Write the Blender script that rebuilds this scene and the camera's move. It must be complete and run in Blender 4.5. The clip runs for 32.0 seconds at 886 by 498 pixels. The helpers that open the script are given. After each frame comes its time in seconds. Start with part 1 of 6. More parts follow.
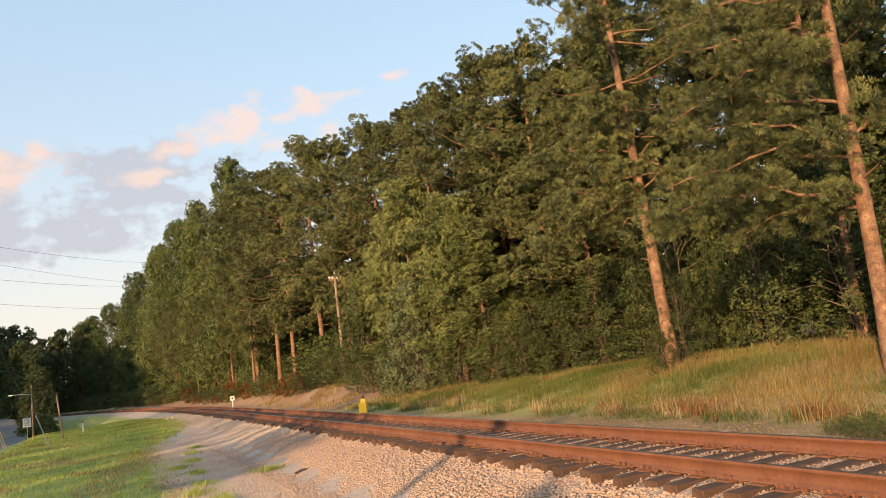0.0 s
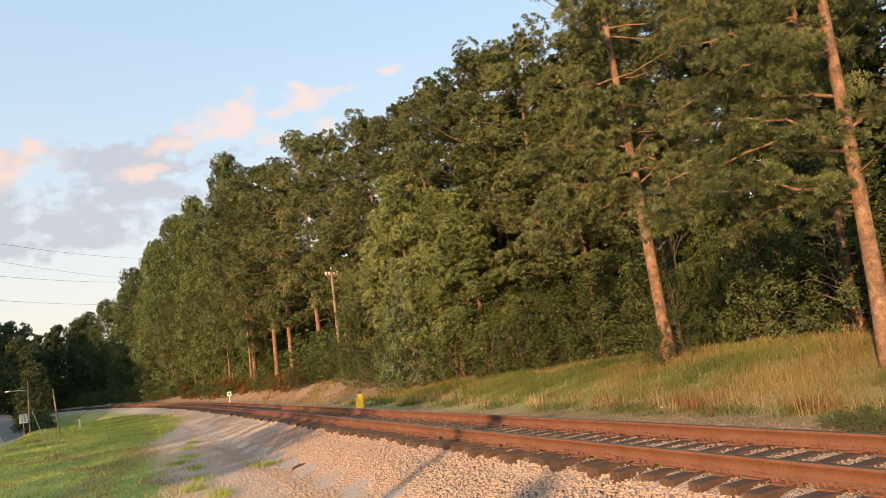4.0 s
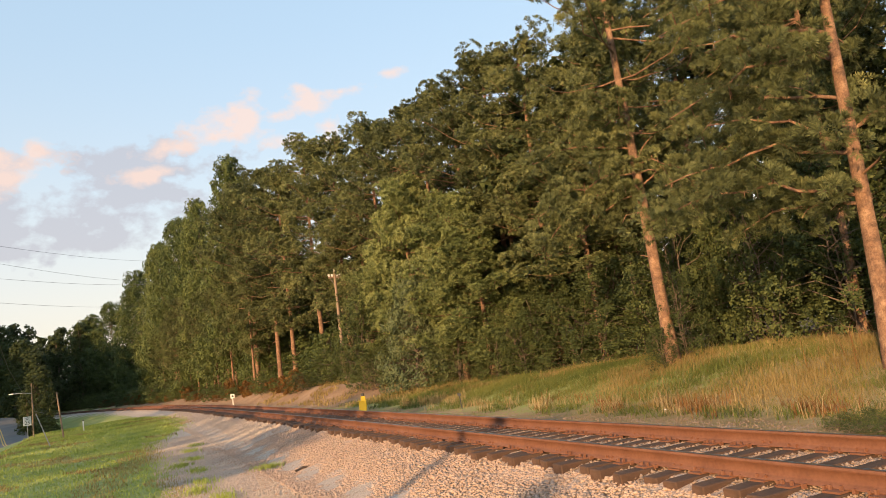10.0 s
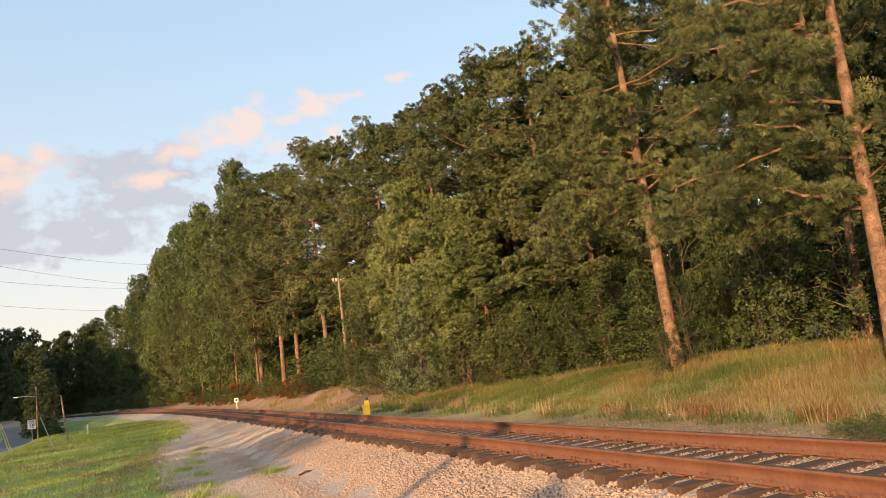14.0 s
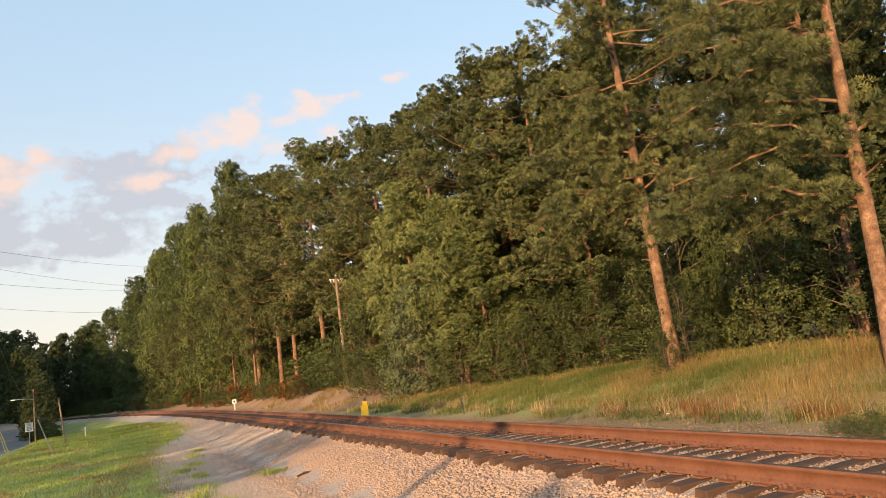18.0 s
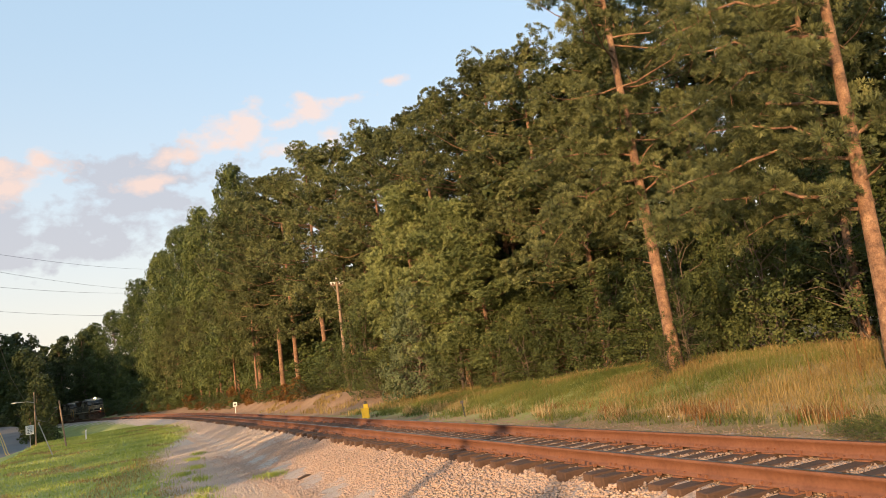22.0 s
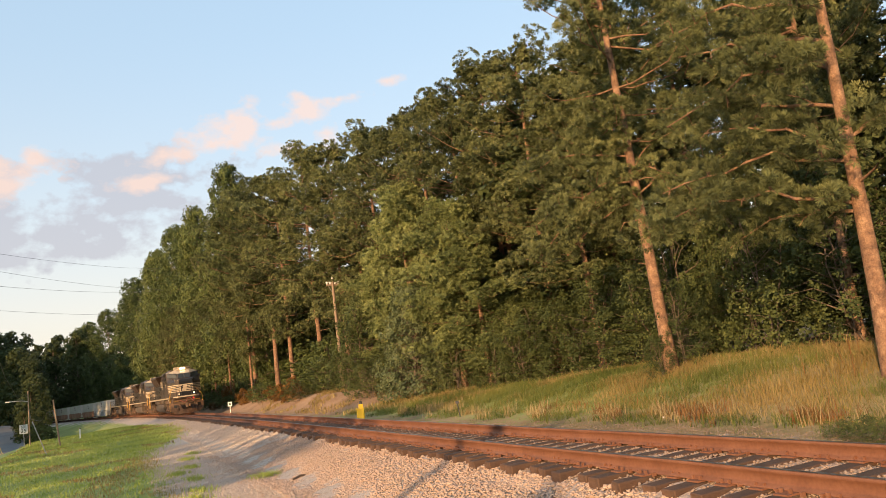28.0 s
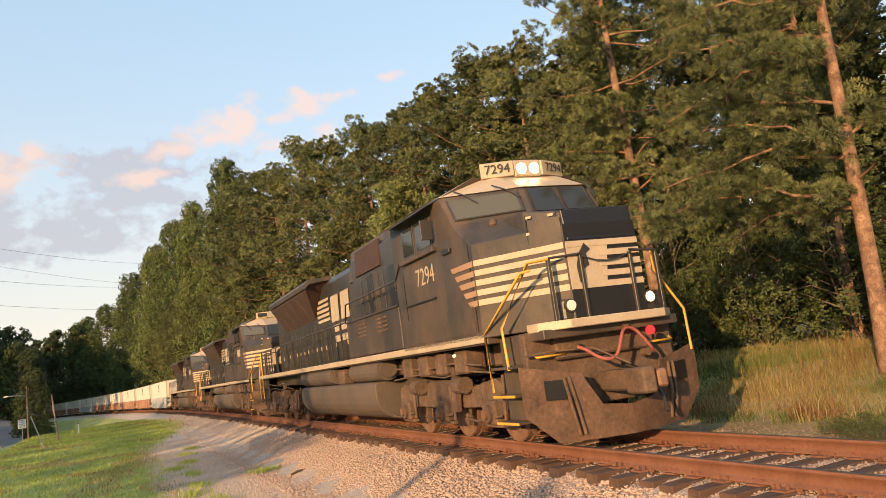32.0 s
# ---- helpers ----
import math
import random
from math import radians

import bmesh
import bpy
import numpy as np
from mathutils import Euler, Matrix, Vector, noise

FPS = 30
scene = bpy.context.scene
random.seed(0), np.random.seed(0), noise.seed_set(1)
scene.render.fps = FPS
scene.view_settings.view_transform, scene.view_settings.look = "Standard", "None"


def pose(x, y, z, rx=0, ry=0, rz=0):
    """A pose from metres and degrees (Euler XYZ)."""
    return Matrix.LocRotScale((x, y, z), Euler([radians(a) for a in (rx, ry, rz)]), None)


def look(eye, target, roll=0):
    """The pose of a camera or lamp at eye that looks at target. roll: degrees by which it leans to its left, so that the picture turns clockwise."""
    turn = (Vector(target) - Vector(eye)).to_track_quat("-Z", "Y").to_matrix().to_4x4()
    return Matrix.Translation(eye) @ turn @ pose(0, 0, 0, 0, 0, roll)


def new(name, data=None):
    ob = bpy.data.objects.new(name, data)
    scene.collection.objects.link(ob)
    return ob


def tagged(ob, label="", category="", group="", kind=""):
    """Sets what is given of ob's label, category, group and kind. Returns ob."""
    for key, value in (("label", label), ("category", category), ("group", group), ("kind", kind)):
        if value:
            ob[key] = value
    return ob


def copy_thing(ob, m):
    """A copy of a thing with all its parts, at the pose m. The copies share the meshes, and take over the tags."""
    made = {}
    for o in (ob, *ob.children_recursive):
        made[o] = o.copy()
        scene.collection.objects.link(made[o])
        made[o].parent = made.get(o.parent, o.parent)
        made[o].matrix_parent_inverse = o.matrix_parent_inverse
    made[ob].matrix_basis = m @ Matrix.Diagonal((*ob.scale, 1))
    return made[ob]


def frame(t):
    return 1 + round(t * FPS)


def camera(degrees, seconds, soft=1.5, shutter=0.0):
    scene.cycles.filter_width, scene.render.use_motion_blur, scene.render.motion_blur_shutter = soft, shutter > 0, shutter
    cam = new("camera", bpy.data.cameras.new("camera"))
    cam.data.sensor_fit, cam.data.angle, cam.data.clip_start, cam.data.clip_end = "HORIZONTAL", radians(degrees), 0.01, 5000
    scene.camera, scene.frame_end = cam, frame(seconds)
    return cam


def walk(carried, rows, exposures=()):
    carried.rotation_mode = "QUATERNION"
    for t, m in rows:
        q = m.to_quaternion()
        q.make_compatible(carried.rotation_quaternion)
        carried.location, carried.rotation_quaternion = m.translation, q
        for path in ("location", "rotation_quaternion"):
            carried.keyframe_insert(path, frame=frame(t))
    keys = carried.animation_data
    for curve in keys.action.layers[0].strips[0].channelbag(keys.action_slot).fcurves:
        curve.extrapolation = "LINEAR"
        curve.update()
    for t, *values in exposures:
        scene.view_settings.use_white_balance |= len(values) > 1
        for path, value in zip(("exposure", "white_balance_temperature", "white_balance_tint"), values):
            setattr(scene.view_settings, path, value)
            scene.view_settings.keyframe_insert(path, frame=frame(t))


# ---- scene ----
# the camera is held by hand on one spot beside the line, and only sways
cam = camera(61.10, 32.0, 0.7)
EYE_Z = 1.455
SWAY = (
    (0, 98.545, 7.066, 0.758),
    (0.5, 98.656, 7.045, 0.716),
    (1, 98.738, 7.253, 0.829),
    (1.5, 98.701, 7.241, 0.897),
    (2, 98.587, 7.142, 0.885),
    (2.5, 98.442, 7.235, 0.790),
    (3, 98.255, 7.268, 0.622),
    (3.5, 98.174, 7.212, 0.524),
    (5.5, 98.110, 7.228, 0.490),
    (6, 98.166, 7.298, 0.433),
    (6.5, 98.208, 7.331, 0.437),
    (7, 98.160, 7.305, 0.430),
    (7.5, 98.114, 7.258, 0.376),
    (8, 98.106, 7.216, 0.208),
    (8.5, 98.125, 7.094, 0.189),
    (9, 98.184, 7.125, 0.382),
    (9.5, 98.225, 7.136, 0.598),
    (10, 98.339, 7.261, 0.751),
    (10.5, 98.440, 7.264, 0.896),
    (11, 98.367, 7.140, 0.984),
    (11.5, 98.351, 7.080, 1.040),
    (12, 98.404, 7.131, 1.105),
    (12.5, 98.429, 7.107, 1.107),
    (13, 98.432, 7.123, 1.053),
    (13.5, 98.510, 7.116, 1.009),
    (14, 98.704, 7.106, 1.046),
    (14.5, 98.829, 7.110, 1.114),
    (16.5, 98.670, 7.324, 0.929),
    (17, 98.731, 7.313, 0.936),
    (17.5, 98.708, 7.416, 0.942),
    (18, 98.702, 7.427, 0.890),
    (18.5, 98.788, 7.549, 0.924),
    (19, 98.879, 7.511, 0.932),
    (19.5, 99.036, 7.483, 0.979),
    (20, 98.974, 7.490, 1.068),
    (20.5, 98.855, 7.461, 1.071),
    (21, 98.869, 7.446, 1.074),
    (21.5, 98.949, 7.336, 1.043),
    (22, 98.918, 7.438, 0.949),
    (22.5, 98.811, 7.391, 0.878),
    (23, 98.668, 7.392, 0.798),
    (23.5, 98.549, 7.488, 0.751),
    (24, 98.610, 7.504, 0.704),
    (24.5, 98.747, 7.338, 0.670),
    (25, 98.815, 7.316, 0.662),
    (25.5, 98.840, 7.398, 0.682),
    (27.5, 98.867, 7.330, 0.604),
    (28, 98.897, 7.258, 0.597),
    (28.5, 98.906, 7.251, 0.656),
    (29, 98.889, 7.211, 0.654),
    (29.5, 98.857, 7.213, 0.606),
    (30, 98.894, 7.306, 0.538),
    (30.5, 98.959, 7.348, 0.452),
    (31, 98.943, 7.263, 0.478),
    (31.5, 98.798, 7.172, 0.525),
    (32, 98.570, 7.113, 0.479))
walk(cam, [(t, pose(0, 0, EYE_Z, rx, ry, rz)) for t, rx, ry, rz in SWAY], exposures=[(0, 0.85, 6800, 10), (32, 0.85, 6800, 10)])

# ---- daylight: a low evening sun behind the camera, to its left ----
SUN_AZ, SUN_EL = 207.0, 11.0          # degrees: azimuth clockwise from +y, elevation
sun_way = Vector((math.sin(radians(SUN_AZ)) * math.cos(radians(SUN_EL)),
                  math.cos(radians(SUN_AZ)) * math.cos(radians(SUN_EL)), math.sin(radians(SUN_EL))))
sun_data = bpy.data.lights.new("sun", "SUN")
sun_data.energy, sun_data.angle, sun_data.color = 4.0, radians(0.6), (1.0, 0.635, 0.33)
sun = new("sun", sun_data)
sun.matrix_world = look(sun_way * 300, (0, 0, 0))

world = bpy.data.worlds.new("sky")
scene.world = world
world.use_nodes = True


def sky_nodes():
    """Clear evening sky with a bank of soft cloud low in the north-west."""
    nt = world.node_tree
    N, L = nt.nodes, nt.links
    for n in list(N):
        N.remove(n)
    out, bg = N.new("ShaderNodeOutputWorld"), N.new("ShaderNodeBackground")
    sky = N.new("ShaderNodeTexSky")
    sky.sky_type, sky.sun_disc = "NISHITA", False
    sky.sun_elevation, sky.sun_rotation = radians(SUN_EL), radians(SUN_AZ)
    sky.altitude, sky.air_density, sky.dust_density, sky.ozone_density = 200, 1.0, 1.0, 1.5
    geo = N.new("ShaderNodeTexCoord")
    L.new(geo.outputs["Generated"], sky.inputs["Vector"])
    sep = N.new("ShaderNodeSeparateXYZ")
    L.new(geo.outputs["Generated"], sep.inputs[0])

    def m(op, a, b=0.0, clamp=False):
        n = N.new("ShaderNodeMath")
        n.operation, n.use_clamp = op, clamp
        for k, v in ((0, a), (1, b)):
            if isinstance(v, (int, float)):
                n.inputs[k].default_value = v
            else:
                L.new(v, n.inputs[k])
        return n.outputs[0]

    def mix(f, a, b):
        n = N.new("ShaderNodeMix")
        n.data_type = "RGBA"
        for k, v in ((0, f), (6, a), (7, b)):
            if isinstance(v, (int, float)):
                n.inputs[k].default_value = v
            elif isinstance(v, tuple):
                n.inputs[k].default_value = (*v, 1)
            else:
                L.new(v, n.inputs[k])
        return n.outputs[2]

    z = sep.outputs[2]
    gain = N.new("ShaderNodeVectorMath")
    gain.operation = "SCALE"
    gain.inputs[3].default_value = SKY_GAIN
    L.new(sky.outputs[0], gain.inputs[0])
    # high thin haze whitens the lower sky
    haze = m("POWER", m("SUBTRACT", 1.0, m("MULTIPLY", z, 1.9, True), True), 2.0)
    base = mix(m("MULTIPLY", haze, 0.92), mix(0.5, gain.outputs[0], (0.44, 0.60, 0.76)), (0.60, 0.50, 0.39))

    def cloud(scale, stretch, low, high, seed):
        mp = N.new("ShaderNodeMapping")
        mp.inputs["Scale"].default_value = (1, 1, stretch)
        mp.inputs["Location"].default_value = (seed, seed * 0.7, 0)
        L.new(geo.outputs["Generated"], mp.inputs[0])
        nz = N.new("ShaderNodeTexNoise")
        nz.inputs["Scale"].default_value, nz.inputs["Detail"].default_value = scale, 7
        nz.inputs["Roughness"].default_value = 0.55
        L.new(mp.outputs[0], nz.inputs["Vector"])
        r = N.new("ShaderNodeMapRange")
        r.interpolation_type = "SMOOTHSTEP"
        r.inputs[1].default_value, r.inputs[2].default_value = low, high
        L.new(nz.outputs[0], r.inputs[0])
        return r.outputs[0], nz.outputs[0]

    def near_way(way, lo, hi):
        """Rises from 0 to 1 as the direction nears way."""
        dt = N.new("ShaderNodeVectorMath")
        dt.operation = "DOT_PRODUCT"
        L.new(geo.outputs["Generated"], dt.inputs[0])
        dt.inputs[1].default_value = Vector(way).normalized()
        r = N.new("ShaderNodeMapRange")
        r.interpolation_type = "SMOOTHSTEP"
        r.inputs[1].default_value, r.inputs[2].default_value = lo, hi
        L.new(dt.outputs["Value"], r.inputs[0])
        return r.outputs[0]

    # the sky over the wood, as a plane: u to the side, v upwards
    ahead = m("MAXIMUM", sep.outputs[1], 0.05)
    u, v = m("DIVIDE", sep.outputs[0], ahead), m("DIVIDE", z, ahead)
    c1 = cloud(3.0, 3.0, 0.42, 0.64, 3.1)[0]
    n2, n3 = cloud(13.0, 1.5, 0.35, 0.70, 8.2)[1], cloud(42.0, 1.4, 0.35, 0.70, 2.2)[1]

    def puff(cu, cv, ru, rv):
        """A soft heap of cloud round (cu, cv), its edge broken up by noise."""
        q = m("ADD", m("POWER", m("ABSOLUTE", m("DIVIDE", m("SUBTRACT", u, cu), ru)), 2.0), m("POWER", m("ABSOLUTE", m("DIVIDE", m("SUBTRACT", v, cv), rv)), 2.0))
        q = m("SUBTRACT", 1.0, m("SQRT", q))
        q = m("ADD", q, m("MULTIPLY", m("ADD", m("SUBTRACT", n2, 0.53), m("MULTIPLY", m("SUBTRACT", n3, 0.5), 0.6)), 3.6))
        return m("MULTIPLY", q, 1.15, True)

    def heap(items):
        t = None
        for it in items:
            p = puff(*it)
            t = p if t is None else m("MAXIMUM", t, p)
        return t
    grey = heap([(-0.56, 0.272, 0.22, 0.050), (-0.42, 0.272, 0.17, 0.048), (-0.49, 0.245, 0.24, 0.040), (-0.40, 0.322, 0.13, 0.030), (-0.33, 0.30, 0.14, 0.030), (-0.60, 0.33, 0.10, 0.05), (-0.46, 0.218, 0.2, 0.022)])
    pink = heap([(-0.555, 0.322, 0.062, 0.034), (-0.59, 0.345, 0.05, 0.030), (-0.54, 0.350, 0.03, 0.03), (-0.25, 0.356, 0.050, 0.036), (-0.285, 0.344, 0.060, 0.024), (-0.335, 0.331, 0.06, 0.016),
                 (-0.155, 0.378, 0.030, 0.026), (-0.110, 0.384, 0.042, 0.013), (-0.205, 0.360, 0.035, 0.012), (-0.38, 0.30, 0.05, 0.012), (-0.13, 0.327, 0.022, 0.022), (-0.19, 0.322, 0.05, 0.016), (-0.04, 0.402, 0.030, 0.010)])
    fore = m("MULTIPLY", m("SUBTRACT", sep.outputs[1], 0.1), 4, True)
    band = m("MULTIPLY", m("MULTIPLY", m("SUBTRACT", z, 0.12), 10, True), m("MULTIPLY", m("SUBTRACT", 0.45, z), 8, True))
    rest = m("MULTIPLY", m("MULTIPLY", c1, band), m("SUBTRACT", 1.0, fore))
    col = mix(m("MULTIPLY", m("MULTIPLY", m("MULTIPLY", grey, 1.5, True), fore), 0.72), base, (0.32, 0.325, 0.375))
    col = mix(m("MULTIPLY", m("MULTIPLY", pink, fore), 0.72), col, (0.60, 0.45, 0.39))
    col = mix(m("MULTIPLY", rest, 0.6), col, (0.40, 0.34, 0.33))
    L.new(col, bg.inputs[0])
    bg.inputs[1].default_value = SKY_LEVEL
    L.new(bg.outputs[0], out.inputs[0])


SKY_GAIN, SKY_LEVEL = 0.12, 0.98
sky_nodes()

# ---- materials ----


def mat(name, rough=0.8, metal=0.0):
    """A new material; returns it with shorthand for its nodes."""
    ma = bpy.data.materials.new(name)
    ma.use_nodes = True
    nt = ma.node_tree
    b = nt.nodes["Principled BSDF"]
    b.inputs["Roughness"].default_value, b.inputs["Metallic"].default_value = rough, metal
    return ma, nt.nodes, nt.links, b


def noise_of(N, L, scale, detail=5, rough=0.55, coord="Object", stretch=(1, 1, 1)):
    tc, mp, nz = N.new("ShaderNodeTexCoord"), N.new("ShaderNodeMapping"), N.new("ShaderNodeTexNoise")
    mp.inputs["Scale"].default_value = stretch
    L.new(tc.outputs[coord], mp.inputs[0])
    L.new(mp.outputs[0], nz.inputs["Vector"])
    nz.inputs["Scale"].default_value, nz.inputs["Detail"].default_value, nz.inputs["Roughness"].default_value = scale, detail, rough
    return nz.outputs[0]


def ramp_of(N, L, fac, stops):
    r = N.new("ShaderNodeValToRGB")
    el = r.color_ramp.elements
    while len(el) > len(stops):
        el.remove(el[-1])
    while len(el) < len(stops):
        el.new(1.0)
    for e, (p, c) in zip(el, stops):
        e.position, e.color = p, (*c, 1)
    if fac is not None:
        L.new(fac, r.inputs[0])
    return r.outputs[0]


def mixc(N, L, f, a, b, mode="MIX"):
    n = N.new("ShaderNodeMix")
    n.data_type, n.blend_type = "RGBA", mode
    for k, v in ((0, f), (6, a), (7, b)):
        if isinstance(v, (int, float)):
            n.inputs[k].default_value = v
        elif isinstance(v, tuple):
            n.inputs[k].default_value = (*v, 1)
        else:
            L.new(v, n.inputs[k])
    return n.outputs[2]


def mathn(N, L, op, a, b=0.0, clamp=False):
    n = N.new("ShaderNodeMath")
    n.operation, n.use_clamp = op, clamp
    for k, v in ((0, a), (1, b)):
        if isinstance(v, (int, float)):
            n.inputs[k].default_value = v
        else:
            L.new(v, n.inputs[k])
    return n.outputs[0]


def bump(N, L, b, height, strength=0.3, dist=0.02):
    bn = N.new("ShaderNodeBump")
    bn.inputs["Strength"].default_value, bn.inputs["Distance"].default_value = strength, dist
    L.new(height, bn.inputs["Height"])
    L.new(bn.outputs[0], b.inputs["Normal"])


def worn(name, stops, scale=3.0, fine=40.0, rough=0.8, metal=0.0, bumps=0.2, dist=0.01, dirt=None, dirt_amount=0.5, stretch=(1, 1, 1), coord="Object"):
    """A surface whose colour runs over stops at two scales, with relief and, if given, patches of dirt."""
    ma, N, L, b = mat(name, rough, metal)
    n1, n2 = noise_of(N, L, scale, 6, 0.6, coord, stretch), noise_of(N, L, fine, 4, 0.6, coord, stretch)
    f = mathn(N, L, "ADD", mathn(N, L, "MULTIPLY", n1, 0.6), mathn(N, L, "MULTIPLY", n2, 0.4))
    c = ramp_of(N, L, f, stops)
    if dirt:
        n3 = noise_of(N, L, scale * 0.6, 8, 0.7, coord, (1, 1, 0.5))
        k = ramp_of(N, L, n3, [(0.42, (0, 0, 0)), (0.68, (1, 1, 1))])
        c = mixc(N, L, mathn(N, L, "MULTIPLY", k, dirt_amount), c, dirt)
    L.new(c, b.inputs["Base Color"])
    bump(N, L, b, n2, bumps, dist)
    return ma


def foliage(name, dark, mid, light, gloss=0.6, through_it=0.08, patch=0.8):
    """Leaves: colour varies leaf by leaf and in patches; part of the light passes through."""
    ma, N, L, b = mat(name, gloss)
    g = N.new("ShaderNodeNewGeometry")
    oi = N.new("ShaderNodeObjectInfo")
    n = noise_of(N, L, patch, 3, 0.5, "Object")
    f = mathn(N, L, "ADD", mathn(N, L, "MULTIPLY", g.outputs["Random Per Island"], 0.24), mathn(N, L, "MULTIPLY", mathn(N, L, "SUBTRACT", n, 0.18), 1.0))
    f = mathn(N, L, "ADD", f, mathn(N, L, "MULTIPLY", mathn(N, L, "SUBTRACT", oi.outputs["Random"], 0.5), 0.22))
    c = ramp_of(N, L, f, [(0.2, dark), (0.5, mid), (0.8, light)])
    L.new(c, b.inputs["Base Color"])
    b.inputs["Specular IOR Level"].default_value = 0.15
    tr, mx = N.new("ShaderNodeBsdfTranslucent"), N.new("ShaderNodeMixShader")
    L.new(mixc(N, L, 1.0, c, (1.0, 1.0, 0.5), "MULTIPLY"), tr.inputs[0])
    mx.inputs[0].default_value = through_it
    L.new(b.outputs[0], mx.inputs[1])
    L.new(tr.outputs[0], mx.inputs[2])
    L.new(mx.outputs[0], N["Material Output"].inputs[0])
    return ma


M_PINE = foliage("pine_needles", (0.05, 0.062, 0.028), (0.138, 0.154, 0.063), (0.29, 0.30, 0.13))
M_YOUNG = foliage("young_pine_needles", (0.10, 0.125, 0.046), (0.21, 0.24, 0.09), (0.33, 0.35, 0.14))
M_LEAF = foliage("broad_leaves", (0.05, 0.07, 0.024), (0.105, 0.132, 0.042), (0.19, 0.21, 0.07))
M_BUSH = foliage("bush_leaves", (0.032, 0.045, 0.016), (0.078, 0.098, 0.033), (0.15, 0.165, 0.056))
M_HOLLY = foliage("holly_leaves", (0.065, 0.085, 0.042), (0.135, 0.165, 0.08), (0.24, 0.26, 0.13), 0.5)
# leaf colour darkened to stand in for the shade inside the woods
M_SHADELEAF = foliage("shade_dark_leaves", (0.027, 0.039, 0.016), (0.056, 0.074, 0.027), (0.098, 0.114, 0.041))
M_RUSTY = foliage("dry_leaves", (0.10, 0.05, 0.015), (0.17, 0.085, 0.025), (0.24, 0.13, 0.04))


def bark_material():
    """Pine bark: pale scaly plates parted by dark cracks."""
    ma, N, L, b = mat("pine_bark", 0.9)
    tc, mp, vo = N.new("ShaderNodeTexCoord"), N.new("ShaderNodeMapping"), N.new("ShaderNodeTexVoronoi")
    n1 = noise_of(N, L, 5.0, 5, 0.6)
    mp.inputs["Scale"].default_value = (17, 17, 6.5)
    wob = N.new("ShaderNodeVectorMath")
    wob.operation = "ADD"
    L.new(tc.outputs["Object"], wob.inputs[0])
    sc = N.new("ShaderNodeVectorMath")
    sc.operation = "SCALE"
    sc.inputs[3].default_value = 0.22
    nz = N.new("ShaderNodeTexNoise")
    nz.inputs["Scale"].default_value = 6
    L.new(tc.outputs["Object"], nz.inputs["Vector"])
    L.new(nz.outputs["Color"], sc.inputs[0])
    L.new(sc.outputs[0], wob.inputs[1])
    L.new(wob.outputs[0], mp.inputs[0])
    vo.feature = "DISTANCE_TO_EDGE"
    vo.inputs["Scale"].default_value = 1.0
    L.new(mp.outputs[0], vo.inputs["Vector"])
    n2 = noise_of(N, L, 28.0, 4, 0.7)
    plates = ramp_of(N, L, n1, [(0.36, (0.09, 0.045, 0.028)), (0.5, (0.25, 0.128, 0.07)), (0.66, (0.44, 0.27, 0.16))])
    plates = mixc(N, L, 0.35, plates, ramp_of(N, L, n2, [(0.35, (0.08, 0.045, 0.03)), (0.65, (0.42, 0.27, 0.18))]))
    crack = ramp_of(N, L, vo.outputs["Distance"], [(0.0, (0, 0, 0)), (0.07, (1, 1, 1))])
    L.new(mixc(N, L, mathn(N, L, "ADD", mathn(N, L, "MULTIPLY", crack, 0.6), 0.4), (0.13, 0.075, 0.05), plates), b.inputs["Base Color"])
    bump(N, L, b, crack, 0.6, 0.02)
    return ma


M_BARK = bark_material()
M_GREYBARK = worn("grey_bark", [(0.3, (0.07, 0.05, 0.036)), (0.6, (0.17, 0.125, 0.09)), (0.8, (0.26, 0.2, 0.15))], 3.0, 12.0, 0.9, bumps=0.6, dist=0.03, stretch=(2, 2, 0.4))
M_RAIL = worn("rusty_rail", [(0.3, (0.13, 0.052, 0.029)), (0.5, (0.205, 0.086, 0.047)), (0.75, (0.28, 0.13, 0.075))], 2.0, 25.0, 0.75, 0.15, 0.15, 0.004)
M_SHINE = worn("polished_railhead", [(0.3, (0.35, 0.36, 0.38)), (0.7, (0.55, 0.56, 0.58))], 2.0, 60.0, 0.38, 1.0, 0.05, 0.001)
M_TIE = worn("creosoted_wood", [(0.3, (0.026, 0.016, 0.011)), (0.5, (0.068, 0.040, 0.026)), (0.75, (0.14, 0.085, 0.055))], 2.0, 22.0, 0.85, bumps=0.5, dist=0.012, dirt=(0.17, 0.085, 0.05), dirt_amount=0.5, stretch=(0.6, 5, 5))

# ---- the line ----
# heading and place of the track along its length s (metres; s grows the way the train runs)
S_MIN, S_MAX, S_STEP = -1400.0, 60.0, 0.5
_s = np.arange(S_MIN, S_MAX + 0.1, S_STEP)


def _bend(s):
    inner = 0.0001421 + 2.5565e-5 * s + 1.01883e-7 * s * s
    return np.where(s > -185, inner, -0.0017)


_k = _bend(_s)
_h = np.cumsum((_k[1:] + _k[:-1]) / 2) * S_STEP
_h = np.concatenate(([0.0], _h))
_i0 = int(round(-S_MIN / S_STEP))
_h = _h - _h[_i0] + radians(-66.676)
_x = np.concatenate(([0.0], np.cumsum(np.cos((_h[1:] + _h[:-1]) / 2)) * S_STEP))
_y = np.concatenate(([0.0], np.cumsum(np.sin((_h[1:] + _h[:-1]) / 2)) * S_STEP))
_x, _y = _x - _x[_i0] + 3.3661, _y - _y[_i0] + 9.4626
GRADE, CANT = -0.00043, 0.0118


